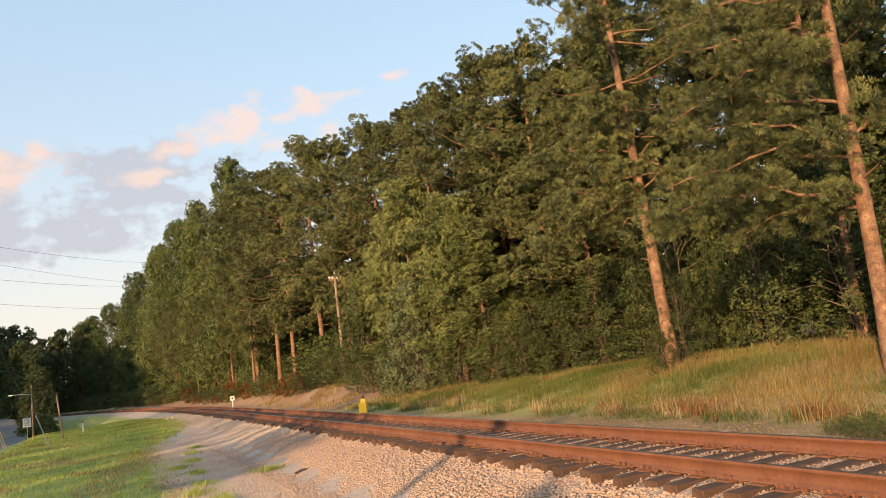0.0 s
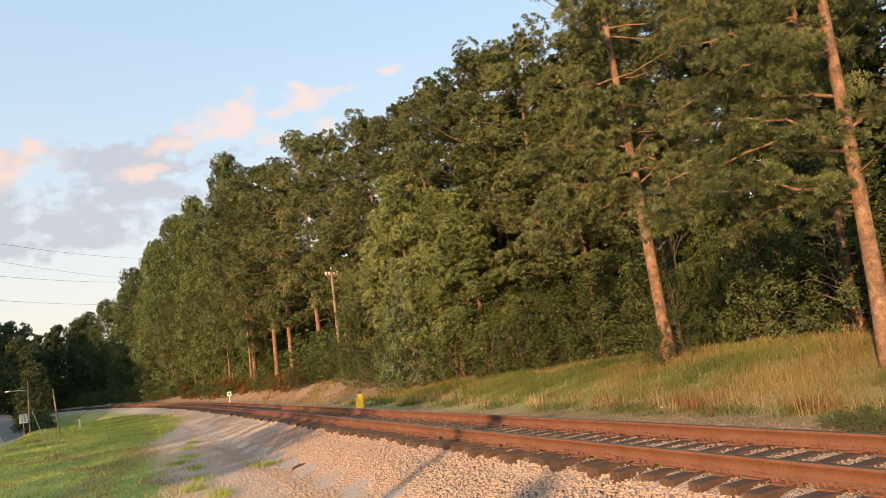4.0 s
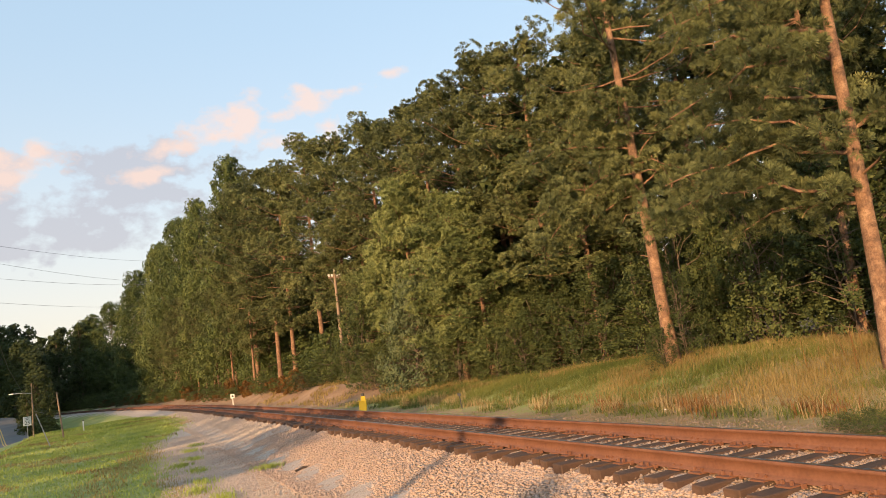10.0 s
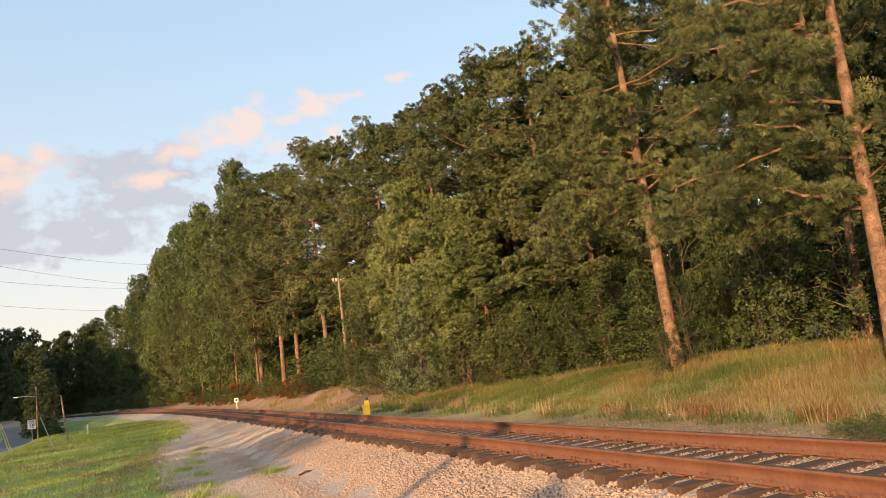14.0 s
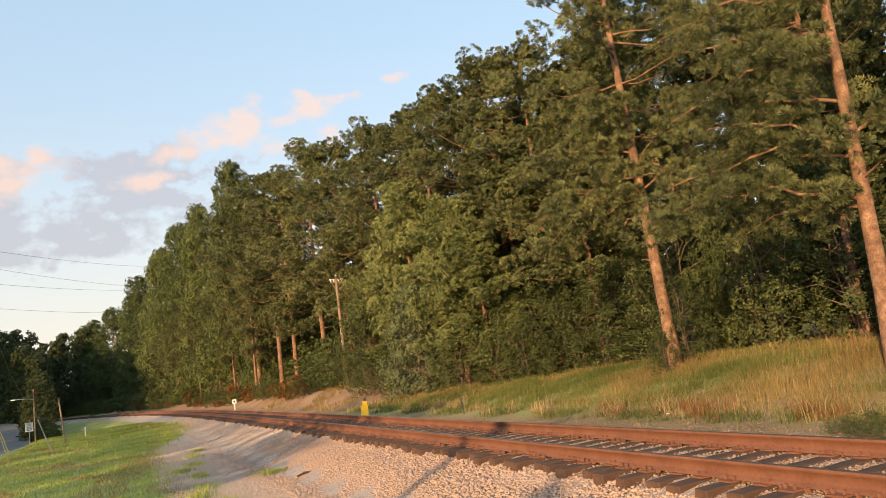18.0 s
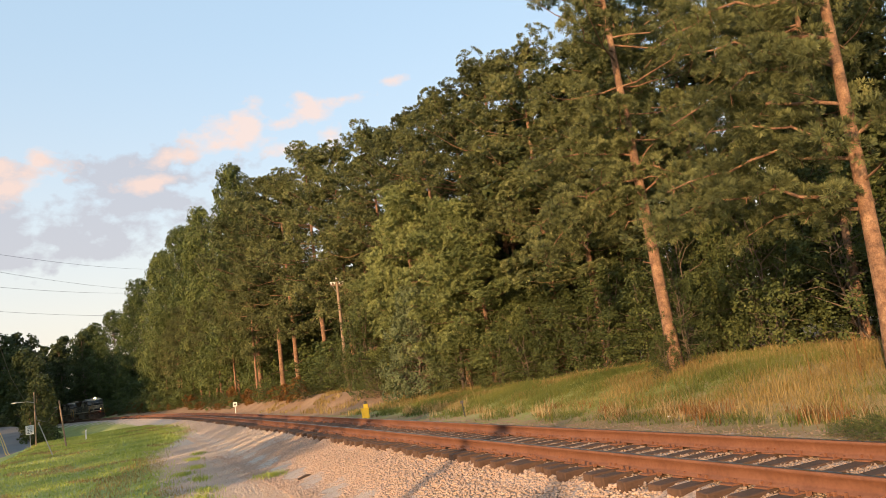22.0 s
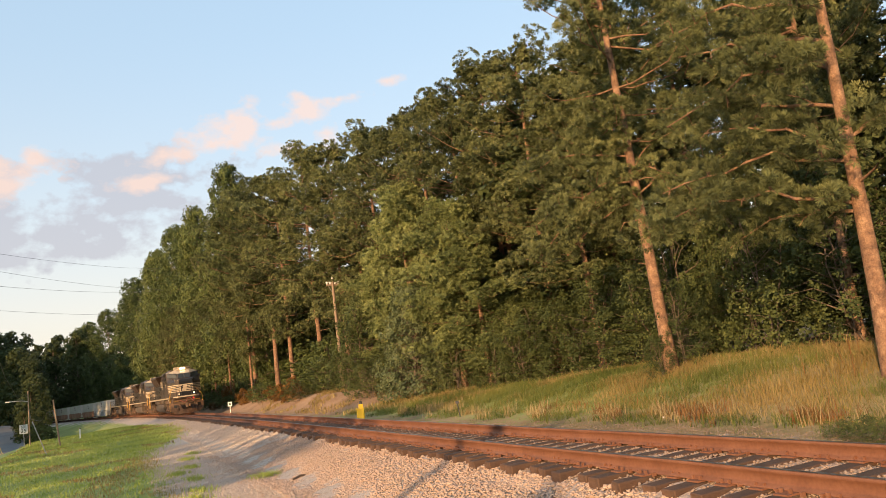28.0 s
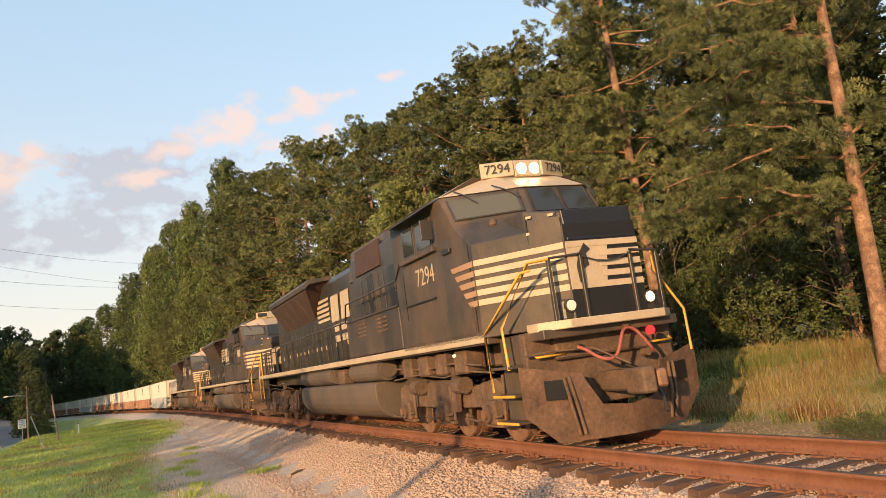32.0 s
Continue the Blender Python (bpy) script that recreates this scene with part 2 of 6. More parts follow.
def line(s):
    """x, y, z of the rail tops' middle, and heading, at s."""
    s = np.asarray(s, float)
    return np.interp(s, _s, _x), np.interp(s, _s, _y), GRADE * np.maximum(s, -320), np.interp(s, _s, _h)


def beside(s, d, up=0.0):
    """The place d metres to the right of the line (the camera's side), up metres over the rails, with no cant."""
    x, y, z, h = line(s)
    return Vector((float(x + math.sin(h) * d), float(y - math.cos(h) * d), float(z + up)))


def on_track(s, d, up):
    """Arrays: d to the right, up over the rail tops, tilted with the cant (towards the camera's side)."""
    x, y, z, h = line(s)
    lat, rise = d * math.cos(CANT) + up * math.sin(CANT), -d * math.sin(CANT) + up * math.cos(CANT)
    return np.stack((x + np.sin(h) * lat, y - np.cos(h) * lat, z + rise), -1)


_cs = np.arange(-420, 60, 1.0)
_cx, _cy, _cz, _ch = line(_cs)


def along(x, y):
    """s and d of points of the plan (arrays)."""
    x, y = np.asarray(x, float).ravel(), np.asarray(y, float).ravel()
    best = np.empty(len(x), int)
    for a in range(0, len(x), 4000):
        q = (x[a:a + 4000, None] - _cx) ** 2 + (y[a:a + 4000, None] - _cy) ** 2
        best[a:a + 4000] = q.argmin(1)
    h = _ch[best]
    dx, dy = x - _cx[best], y - _cy[best]
    return _cs[best] + dx * np.cos(h) + dy * np.sin(h), dx * np.sin(h) - dy * np.cos(h)


def smooth(a, b, v):
    t = np.clip((np.asarray(v, float) - a) / (b - a), 0, 1)
    return t * t * (3 - 2 * t)


def ripple(x, y, size, seed=0.0):
    """Smooth unevenness of about -1..1."""
    a, b = x / size + seed, y / size - seed * 0.7
    return (np.sin(a * 1.7 + 1.3 * np.sin(b * 1.1 + seed)) + np.sin(b * 2.1 + 1.1 * np.sin(a * 1.5)) + 0.5 * np.sin(a * 3.9 + b * 3.1)) / 2.5


def ground_z(x, y):
    s, d = along(x, y)
    z0 = GRADE * np.clip(s, -320, 60)
    # camera's side: shoulder, gravel path, then grass falling gently away
    near = -0.45 - 0.32 * smooth(1.6, 3.4, d) - 0.1 * smooth(6, 13, d) - 1.2 * smooth(13, 19, d)
    # far side: level cess, then the slope up to the wood
    top = 0.12 + 0.48 * smooth(-28, -10, s) - 0.02 * smooth(-10, 0, s) + 0.50 * smooth(-32, -44, s)
    foot = -3.4 - 0.6 * smooth(-20, -2, s)
    f = smooth(0, 1, (foot - d) / (5.5 - 2.2 * smooth(-30, -42, s)))
    far = -0.42 + (top + 0.42) * f + 0.02 * np.maximum(-d - 9, 0)
    z = np.where(d > 0, near, far) + z0 * np.exp(-np.abs(d) / 60)
    # the land rises beyond the road
    r = np.hypot(x, y)
    z = z + np.where(d > 0, 4.6, 0) * smooth(78, 140, r) * smooth(14, 21, d) - np.where(d > 0, 1.6, 0) * smooth(-78, -105, s) * smooth(4.5, 12, d)
    away = smooth(3.2, 6, np.abs(d))
    z = z + away * (0.05 * ripple(x, y, 2.3, 1.0) + 0.10 * ripple(x, y, 9.0, 2.0)) + smooth(20, 60, np.abs(d)) * 0.5 * ripple(x, y, 40, 4)
    return z


def gz(x, y):
    return float(ground_z(np.array([x]), np.array([y]))[0])


def mesh_of(name, verts, faces, material=None, smooth_it=False):
    me = bpy.data.meshes.new(name)
    verts, faces = np.asarray(verts, np.float32), np.asarray(faces, np.int32)
    n = faces.shape[1]
    me.vertices.add(len(verts))
    me.vertices.foreach_set("co", verts.ravel())
    me.loops.add(faces.size)
    me.loops.foreach_set("vertex_index", faces.ravel())
    me.polygons.add(len(faces))
    me.polygons.foreach_set("loop_start", np.arange(0, faces.size, n, dtype=np.int32))
    if smooth_it:
        me.polygons.foreach_set("use_smooth", np.ones(len(faces), bool))
    me.update(calc_edges=True)
    if material:
        me.materials.append(material)
    return me


def grid_faces(nu, nv):
    i = np.arange(nu - 1)[:, None] * nv + np.arange(nv - 1)[None, :]
    return np.stack((i, i + nv, i + nv + 1, i + 1), -1).reshape(-1, 4)


def part(name, me, parent, label="", material=None):
    """One mesh object under a thing or a part. me: a mesh or a bmesh."""
    if isinstance(me, bmesh.types.BMesh):
        bm, me = me, bpy.data.meshes.new(name)
        bm.to_mesh(me)
        bm.free()
    if material and not me.materials:
        me.materials.append(material)
    ob = new(name, me)
    ob.parent = parent
    return tagged(ob, label)


def ground_material():
    ma, N, L, b = mat("ground_cover", 0.95)
    # what covers the ground, from masks laid out along the line
    at = N.new("ShaderNodeAttribute")
    at.attribute_name = "cover"
    sp = N.new("ShaderNodeSeparateColor")
    L.new(at.outputs["Color"], sp.inputs[0])
    grav, dry, clay = sp.outputs[0], sp.outputs[1], sp.outputs[2]
    n1, n2, n3 = noise_of(N, L, 0.35, 5), noise_of(N, L, 4.0, 6, 0.65), noise_of(N, L, 30, 4, 0.7)
    f = mathn(N, L, "ADD", mathn(N, L, "MULTIPLY", n1, 0.5), mathn(N, L, "MULTIPLY", n2, 0.5))
    grass = ramp_of(N, L, f, [(0.3, (0.15, 0.19, 0.05)), (0.5, (0.29, 0.325, 0.09)), (0.7, (0.42, 0.40, 0.15))])
    straw = ramp_of(N, L, f, [(0.3, (0.17, 0.14, 0.06)), (0.5, (0.31, 0.24, 0.11)), (0.7, (0.44, 0.35, 0.18))])
    stone = ramp_of(N, L, n3, [(0.3, (0.31, 0.25, 0.20)), (0.5, (0.54, 0.43, 0.345)), (0.7, (0.69, 0.57, 0.47))])
    dirt = ramp_of(N, L, mathn(N, L, "ADD", mathn(N, L, "MULTIPLY", n1, 0.4), mathn(N, L, "MULTIPLY", n3, 0.6)), [(0.35, (0.18, 0.10, 0.052)), (0.55, (0.40, 0.25, 0.145)), (0.7, (0.52, 0.36, 0.235))])

    def edge(v):
        v = mathn(N, L, "ADD", v, mathn(N, L, "MULTIPLY", mathn(N, L, "SUBTRACT", n2, 0.5), 0.9))
        return ramp_of(N, L, v, [(0.42, (0, 0, 0)), (0.58, (1, 1, 1))])

    c = mixc(N, L, edge(dry), grass, straw)
    c = mixc(N, L, edge(clay), c, dirt)
    c = mixc(N, L, edge(grav), c, stone)
    L.new(c, b.inputs["Base Color"])
    bump(N, L, b, n3, 0.6, 0.03)
    return ma


def grass_edge(s):
    """Where the gravel path ends and the grass begins, on the camera's side."""
    return 6.0 - 3.3 * smooth(-26, -54, s) + 1.4 * smooth(-66, -92, s)


def build_ground():
    def axis(lo, hi, a, b):
        # fine steps between a and b, growing outward
        v = list(np.arange(a, b, 0.8))
        q, st = b, 0.8
        while q < hi:
            v.append(q)
            st *= 1.12
            q += st
        v.append(hi)
        q, st = a - 0.8, 0.8
        while q > lo:
            v.insert(0, q)
            st *= 1.06
            q -= st
        v.insert(0, lo)
        return np.array(v)
    xs, ys = axis(-2600, 2600, -60, 26), axis(-2600, 2600, -6, 84)
    X, Y = np.meshgrid(xs, ys, indexing="ij")
    Z = ground_z(X.ravel(), Y.ravel())
    me = mesh_of("ground", np.stack((X.ravel(), Y.ravel(), Z), -1), grid_faces(len(xs), len(ys)), ground_material(), True)
    s, d = along(X, Y)
    e = grass_edge(s)
    grav = (1 - smooth(e - 0.9, e + 0.9, d)) * np.where(d < 0, 0.42 * smooth(-4.6, -3.2, d), 1.0)
    dry = np.where(d < 0, 0.25 + 0.5 * smooth(-14, -2, s) + 0.25 * smooth(-6, -4, d), 0.12 + 0.22 * smooth(4, 0, np.abs(d - 9 - 0.05 * s)))
    wood = smooth(-9.5, -12, d)
    bank = smooth(-30, -36, s) * smooth(-3, -4, d) * smooth(-9, -8, d)
    cess = 0.5 * smooth(-5.0, -4.0, d) * smooth(-1.2, -1.8, d)
    clay = np.maximum(np.maximum(bank, 0.75 * wood), cess)
    col = me.color_attributes.new("cover", "FLOAT_COLOR", "POINT")
    col.data.foreach_set("color", np.stack((grav, dry, clay, np.ones(len(s))), -1).astype(np.float32).ravel())
    tagged(new("ground", me), "grassy ground with gravel path and clay bank beside the railway", "ground", kind="structure")


def strip(name, ss, prof, material, smooth_it=False, lumps=0.0):
    """A mesh that follows the line with the section prof: (d, up) pairs."""
    ss = np.asarray(ss, float)
    p = np.asarray(prof, float)
    S = np.repeat(ss, len(p))
    D, U = np.tile(p[:, 0], len(ss)), np.tile(p[:, 1], len(ss))
    V = on_track(S, D, U)
    if lumps:
        V[:, 2] += lumps * ripple(V[:, 0], V[:, 1], 0.5, 3) + 0.5 * lumps * np.random.uniform(-1, 1, len(V))
    return mesh_of(name, V, grid_faces(len(ss), len(p))[:, ::-1], material, smooth_it)


M_BALLAST = worn("ballast_stone", [(0.25, (0.22, 0.175, 0.15)), (0.5, (0.46, 0.35, 0.285)), (0.75, (0.62, 0.50, 0.42))], 9.0, 26.0, 0.9, bumps=1.0, dist=0.05)


def build_track():
    far = np.concatenate((np.arange(-420, -60, 2.0), np.arange(-60, 40, 0.4)))
    bed = [(-3.3, -0.62), (-2.6, -0.47), (-1.75, -0.36), (-1.25, -0.30), (-0.7, -0.24), (0, -0.235), (0.7, -0.24), (0.95, -0.25), (1.2, -0.31), (1.5, -0.40), (2.1, -0.58), (2.9, -0.81), (3.7, -1.0)]
    tagged(new("ballast_bed", strip("ballast_bed", far, bed, M_BALLAST, False, 0.025)), "crushed stone ballast bed under the track", "ballast", kind="structure")
    track = tagged(new("railway_track"), "single curved railway track with rusty rails on wooden ties", "railway track", kind="structure")
    sec = [(-0.075, -0.186), (-0.075, -0.175), (-0.02, -0.155), (-0.010, -0.14), (-0.010, -0.05), (-0.036, -0.038), (-0.036, -0.006), (-0.026, 0.0),
           (0.026, 0.0), (0.036, -0.006), (0.036, -0.038), (0.010, -0.05), (0.010, -0.14), (0.02, -0.155), (0.075, -0.175), (0.075, -0.186)]
    rails = np.concatenate((np.arange(-420, -60, 3.0), np.arange(-60, 40, 1.0)))
    for d in (0.755, -0.755):
        me = strip("rail", rails, [(d + a, b) for a, b in sec], M_RAIL)
        me.materials.append(M_SHINE)
        rail = part("rail", me, track, "long rusty steel rail")
        shine = strip("running_surface", rails, [(d - 0.027, 0.0035), (d + 0.027, 0.0035)], M_SHINE)
        part("running_surface", shine, rail, "polished top of the rail head")
    # ties, each a worn sawn block
    rnd = random.Random(5)
    blocks = []
    for k in range(5):
        bm = bmesh.new()
        bmesh.ops.create_cube(bm, size=1.0, matrix=Matrix.Diagonal((2.6, 0.225, 0.175, 1)))
        bmesh.ops.subdivide_edges(bm, edges=[e for e in bm.edges if abs((e.verts[0].co - e.verts[1].co).x) > 1], cuts=5)
        for v in bm.verts:
            v.co += Vector((rnd.uniform(-0.02, 0.02), rnd.uniform(-0.010, 0.010), rnd.uniform(-0.007, 0.004)))
        bmesh.ops.bevel(bm, geom=bm.edges[:], offset=0.012, segments=1, affect="EDGES")
        me = bpy.data.meshes.new("tie")
        bm.to_mesh(me)
        bm.free()
        me.materials.append(M_TIE)
        blocks.append(me)
    bm = bmesh.new()
    for d in (0.755, -0.755):
        bmesh.ops.create_cube(bm, size=1.0, matrix=pose(d, 0, 0.0) @ Matrix.Diagonal((0.36, 0.19, 0.02, 1)))
        for a, b in ((0.105, 0.06), (0.105, -0.06), (-0.105, 0.06), (-0.105, -0.06)):
            bmesh.ops.create_cube(bm, size=1.0, matrix=pose(d + a, b, 0.03) @ Matrix.Diagonal((0.03, 0.025, 0.05, 1)))
        for b in (0.16, -0.16):
            bmesh.ops.create_cube(bm, size=1.0, matrix=pose(d + 0.055, b, 0.005) @ Matrix.Diagonal((0.05, 0.03, 0.045, 1)))
    plate = bpy.data.meshes.new("tie_plate")
    bm.to_mesh(plate)
    bm.free()
    plate.materials.append(M_RAIL)
    verts, faces, base = [], [], 0
    for i in range(-560, 60):
        s = 0.139 + i * 0.4636 + rnd.uniform(-0.03, 0.03)
        x, y, z, h = line(s)
        p = on_track(np.array([s]), np.array([rnd.uniform(-0.09, 0.09)]), np.array([-0.29]))[0]
        m = Matrix.Translation(p) @ Matrix.Rotation(float(h) - math.pi / 2 + radians(rnd.uniform(-2.2, 2.2)), 4, "Z") @ Matrix.Rotation(CANT, 4, "Y") @ pose(0, 0, 0, 0, rnd.uniform(-0.5, 0.5), 0)
        if i > -240:
            t = new("tie", blocks[rnd.randrange(5)])
            t.parent, t.matrix_basis = track, m
            if i > -70:
                q = new("tie_plate", plate)
                q.parent, q.matrix_basis = t, Matrix.Translation((0, 0, 0.098))
        else:
            for c in ((-1.3, -.11, -.08), (1.3, -.11, -.08), (1.3, .11, -.08), (-1.3, .11, -.08), (-1.3, -.11, .09), (1.3, -.11, .09), (1.3, .11, .09), (-1.3, .11, .09)):
                verts.append(m @ Vector(c))
            for f in ((4, 5, 6, 7), (0, 1, 5, 4), (1, 2, 6, 5), (2, 3, 7, 6), (3, 0, 4, 7)):
                faces.append([base + k for k in f])
            base += 8
    ob = part("far_ties", mesh_of("far_ties", [tuple(v) for v in verts], faces, M_TIE), track, "wooden ties further along the line")
    tagged(ob, kind="stuff")


build_ground()
build_track()

# ---- trees ----


def tube(pts, radii, sides):
    """Vertices and quads of a tapering round limb along pts."""
    pts, radii = np.asarray(pts, float), np.asarray(radii, float)
    t = np.gradient(pts, axis=0)
    t /= np.linalg.norm(t, axis=1)[:, None] + 1e-9
    ref = np.where(np.abs(t[:, 2:3]) > 0.9, np.array([[1.0, 0, 0]]), np.array([[0, 0, 1.0]]))
    u = np.cross(ref, t)
    u /= np.linalg.norm(u, axis=1)[:, None] + 1e-9
    w = np.cross(t, u)
    a = np.linspace(0, 2 * np.pi, sides, endpoint=False)
    V = pts[:, None] + radii[:, None, None] * (np.cos(a)[None, :, None] * u[:, None] + np.sin(a)[None, :, None] * w[:, None])
    i = np.arange(len(pts) - 1)[:, None] * sides
    k = np.arange(sides)[None, :]
    F = np.stack((i + k, i + (k + 1) % sides, i + sides + (k + 1) % sides, i + sides + k), -1).reshape(-1, 4)
    return V.reshape(-1, 3), F


class Wood:
    def __init__(self):
        self.v, self.f, self.n = [], [], 0

    def add(self, pts, radii, sides=6):
        v, f = tube(pts, radii, sides)
        self.v.append(v)
        self.f.append(f + self.n)
        self.n += len(v)

    def mesh(self, name, material):
        return mesh_of(name, np.concatenate(self.v), np.concatenate(self.f), material, True)


def unit(v):
    return v / (np.linalg.norm(v, axis=-1, keepdims=True) + 1e-9)


def needles(rng, centres, out, blades, length, width):
    """Brushes of needles: thin triangles that fan out from each centre, their faces turned outward."""
    n = len(centres)
    o = np.repeat(out[:, None], blades, 1)
    w = unit(unit(np.cross(o, rng.normal(0, 1, (n, blades, 3)))) + o * rng.uniform(-0.15, 2.0, (n, blades, 1)))
    side = unit(np.cross(w, o + rng.normal(0, 0.2, (n, blades, 3)))) * (width / 2)
    L = length * rng.uniform(0.7, 1.2, (n, blades, 1))
    a = centres[:, None] + w * 0.02
    V = np.stack((a, a + w * L + side, a + w * L - side), 2).reshape(-1, 3)
    return V, np.arange(len(V)).reshape(-1, 3)


def leaves(rng, centres, out, size):
    """A leaf at each centre, its face turned outward and a little up, as leaves turn to the light."""
    n = len(centres)
    face = unit(out * 0.8 + rng.normal(0, 0.42, (n, 3)) + np.array([0, 0, 0.25]))
    w = unit(np.cross(face, rng.normal(0, 1, (n, 3))))
    side = np.cross(w, face)
    L = size * rng.uniform(0.65, 1.3, (n, 1))
    c = centres - w * L * 0.5
    V = np.stack((c, c + w * L * 0.5 + side * L * 0.36, c + w * L, c + w * L * 0.5 - side * L * 0.36), 1).reshape(-1, 3)
    return V, np.arange(len(V)).reshape(-1, 4)


def tree_thing(name, wood, wood_mat, crown_v, crown_f, crown_mat, label, category="tree"):
    ob = tagged(new(name), label, category)
    part("trunk", wood.mesh("trunk", wood_mat), ob)
    part("crown", mesh_of("crown", crown_v, crown_f, crown_mat), ob)
    return ob


def pad(rng, c, r, tufts):
    """Brushes grouped in one flat-bottomed pad: their centres and the ways they point."""
    g = unit(rng.normal(0, 1, (tufts, 3)) + np.array([0, 0, 0.35]))
    p = c + g * r * rng.uniform(0.72, 1.0, (tufts, 1)) * np.array([1.1, 1.1, 0.72])
    return p, unit(g + np.array([0, 0, 0.2]) + rng.normal(0, 0.12, (tufts, 3)))


def pine(seed, height, base, reach, name="pine_tree", label="tall pine with reddish trunk and clustered needle crown", limbs=46, clusters=3, tufts=26, blades=24, blade=0.19, wide=0.056, inner=0.28,
         radius=0.17, leaf_mat=None, top_round=0.5, lean=0.35, stubs=6, arms=(), taper=0.75, limb=0.06, pad_size=1.0, snags=(), tiers=9):
    rng = np.random.default_rng(seed)
    wd = Wood()
    hs = np.linspace(0, height, 12)
    bend = np.cumsum(rng.normal(0, lean / 12, (12, 2)), 0)
    axis = np.c_[bend, hs]
    rad = radius * (1 - hs / height) ** taper + 0.03
    rad[0] *= 1.25
    wd.add(axis, rad, 10)
    C, O = [], []
    for i in range(limbs):
        u = (i + rng.uniform(0, 1)) / limbs
        z = base + (height - base) * ((math.floor(u * tiers) + 0.5) / tiers) ** 0.92 + rng.normal(0, 0.16)
        az = i * 2.4 + rng.normal(0, 0.4)
        prof = min(1.0, 0.55 + 1.6 * u) * (1 - max(0, u - top_round) / (1 - top_round + 0.02)) ** 0.6
        ln = reach * prof * rng.uniform(0.6, 1.12) + 0.35
        p0 = np.array([np.interp(z, hs, axis[:, 0]), np.interp(z, hs, axis[:, 1]), z])
        dirv = np.array([math.cos(az), math.sin(az), rng.uniform(-0.16, 0.30) + 0.5 * u * u])
        k = np.linspace(0, 1, 6)[:, None]
        sag = np.c_[np.zeros(6), np.zeros(6), -0.10 * ln * np.sin(k[:, 0] * 3.0) + 0.10 * ln * k[:, 0] ** 2]
        pts = p0 + dirv * ln * k + sag + rng.normal(0, 0.035 * ln, (6, 3)) * k
        wd.add(pts, (0.012 + 0.008 * ln) * (1 - 0.9 * k[:, 0]), 5)
        for j in range(clusters):
            q = inner + (1.04 - inner) * (j + rng.uniform(0, 1)) / clusters
            c = p0 + dirv * ln * q + np.array([0, 0, 0.14 * ln * q * q]) + rng.normal(0, 0.16, 3) * (0.6 + 0.25 * ln)
            p, o = pad(rng, c, rng.uniform(0.30, 0.68) * (0.75 + 0.13 * reach) * pad_size, tufts)
            C.append(p)
            O.append(o)
            if j < 2 and rng.uniform() < 0.6:
                wd.add(np.stack((p0 + dirv * ln * q * 0.7, c)), [0.02, 0.008], 4)
    for i in range(stubs):
        z = rng.uniform(0.35, 1.0) * base
        az = rng.uniform(0, 6.3)
        p0 = np.array([np.interp(z, hs, axis[:, 0]), np.interp(z, hs, axis[:, 1]), z])
        e = np.array([math.cos(az), math.sin(az), rng.uniform(-0.2, 0.35)]) * rng.uniform(0.4, 1.5)
        wd.add(np.stack((p0, p0 + e * 0.6, p0 + e + rng.normal(0, 0.12, 3))), [0.035, 0.022, 0.008], 5)
    # long single limbs: height on the trunk, the way and reach, and how many pads of needles it carries
    for z, reach_v, pads in arms:
        p0, rv = np.array([np.interp(z, hs, axis[:, 0]), np.interp(z, hs, axis[:, 1]), z]), np.array(reach_v, float)
        k = np.linspace(0, 1, 9)[:, None]
        ln = np.linalg.norm(rv)
        pts = p0 + rv * k + np.c_[np.zeros(9), np.zeros(9), 0.10 * ln * np.sin(k[:, 0] * 3.14)] + rng.normal(0, 0.02 * ln, (9, 3)) * np.sin(k * 3.14)
        wd.add(pts, limb * (1 - 0.85 * k[:, 0]) + 0.008, 7)
        for j in range(pads):
            q = 0.10 + 0.92 * (j + rng.uniform(0, 1)) / pads
            i0 = min(8, int(q * 8.5))
            side = unit(np.cross(rv, [0, 0, 1])) * rng.normal(0, 0.13 * ln)
            c = pts[i0] + side + np.array([0, 0, rng.normal(-0.02, 0.17)])
            wd.add(np.stack((pts[i0], (pts[i0] + c) / 2 + [0, 0, 0.05], c)), [0.022, 0.014, 0.006], 4)
            p, o = pad(rng, c, rng.uniform(0.28, 0.50), 20)
            C.append(p)
            O.append(o)
    # dead crooked branches: points relative to the trunk's foot
    for pts in snags:
        pts = np.array(pts, float)
        k = np.linspace(0, len(pts) - 1, 4 * len(pts) - 3)
        pts = np.stack([np.interp(k, np.arange(len(pts)), pts[:, a]) for a in range(3)], -1)
        wd.add(pts + rng.normal(0, 0.012, pts.shape), np.linspace(0.032, 0.012, len(pts)), 6)
    V, F = needles(rng, np.concatenate(C), np.concatenate(O), blades, blade, wide)
    return tree_thing(name, wd, M_BARK, V, F, leaf_mat or M_PINE, label)


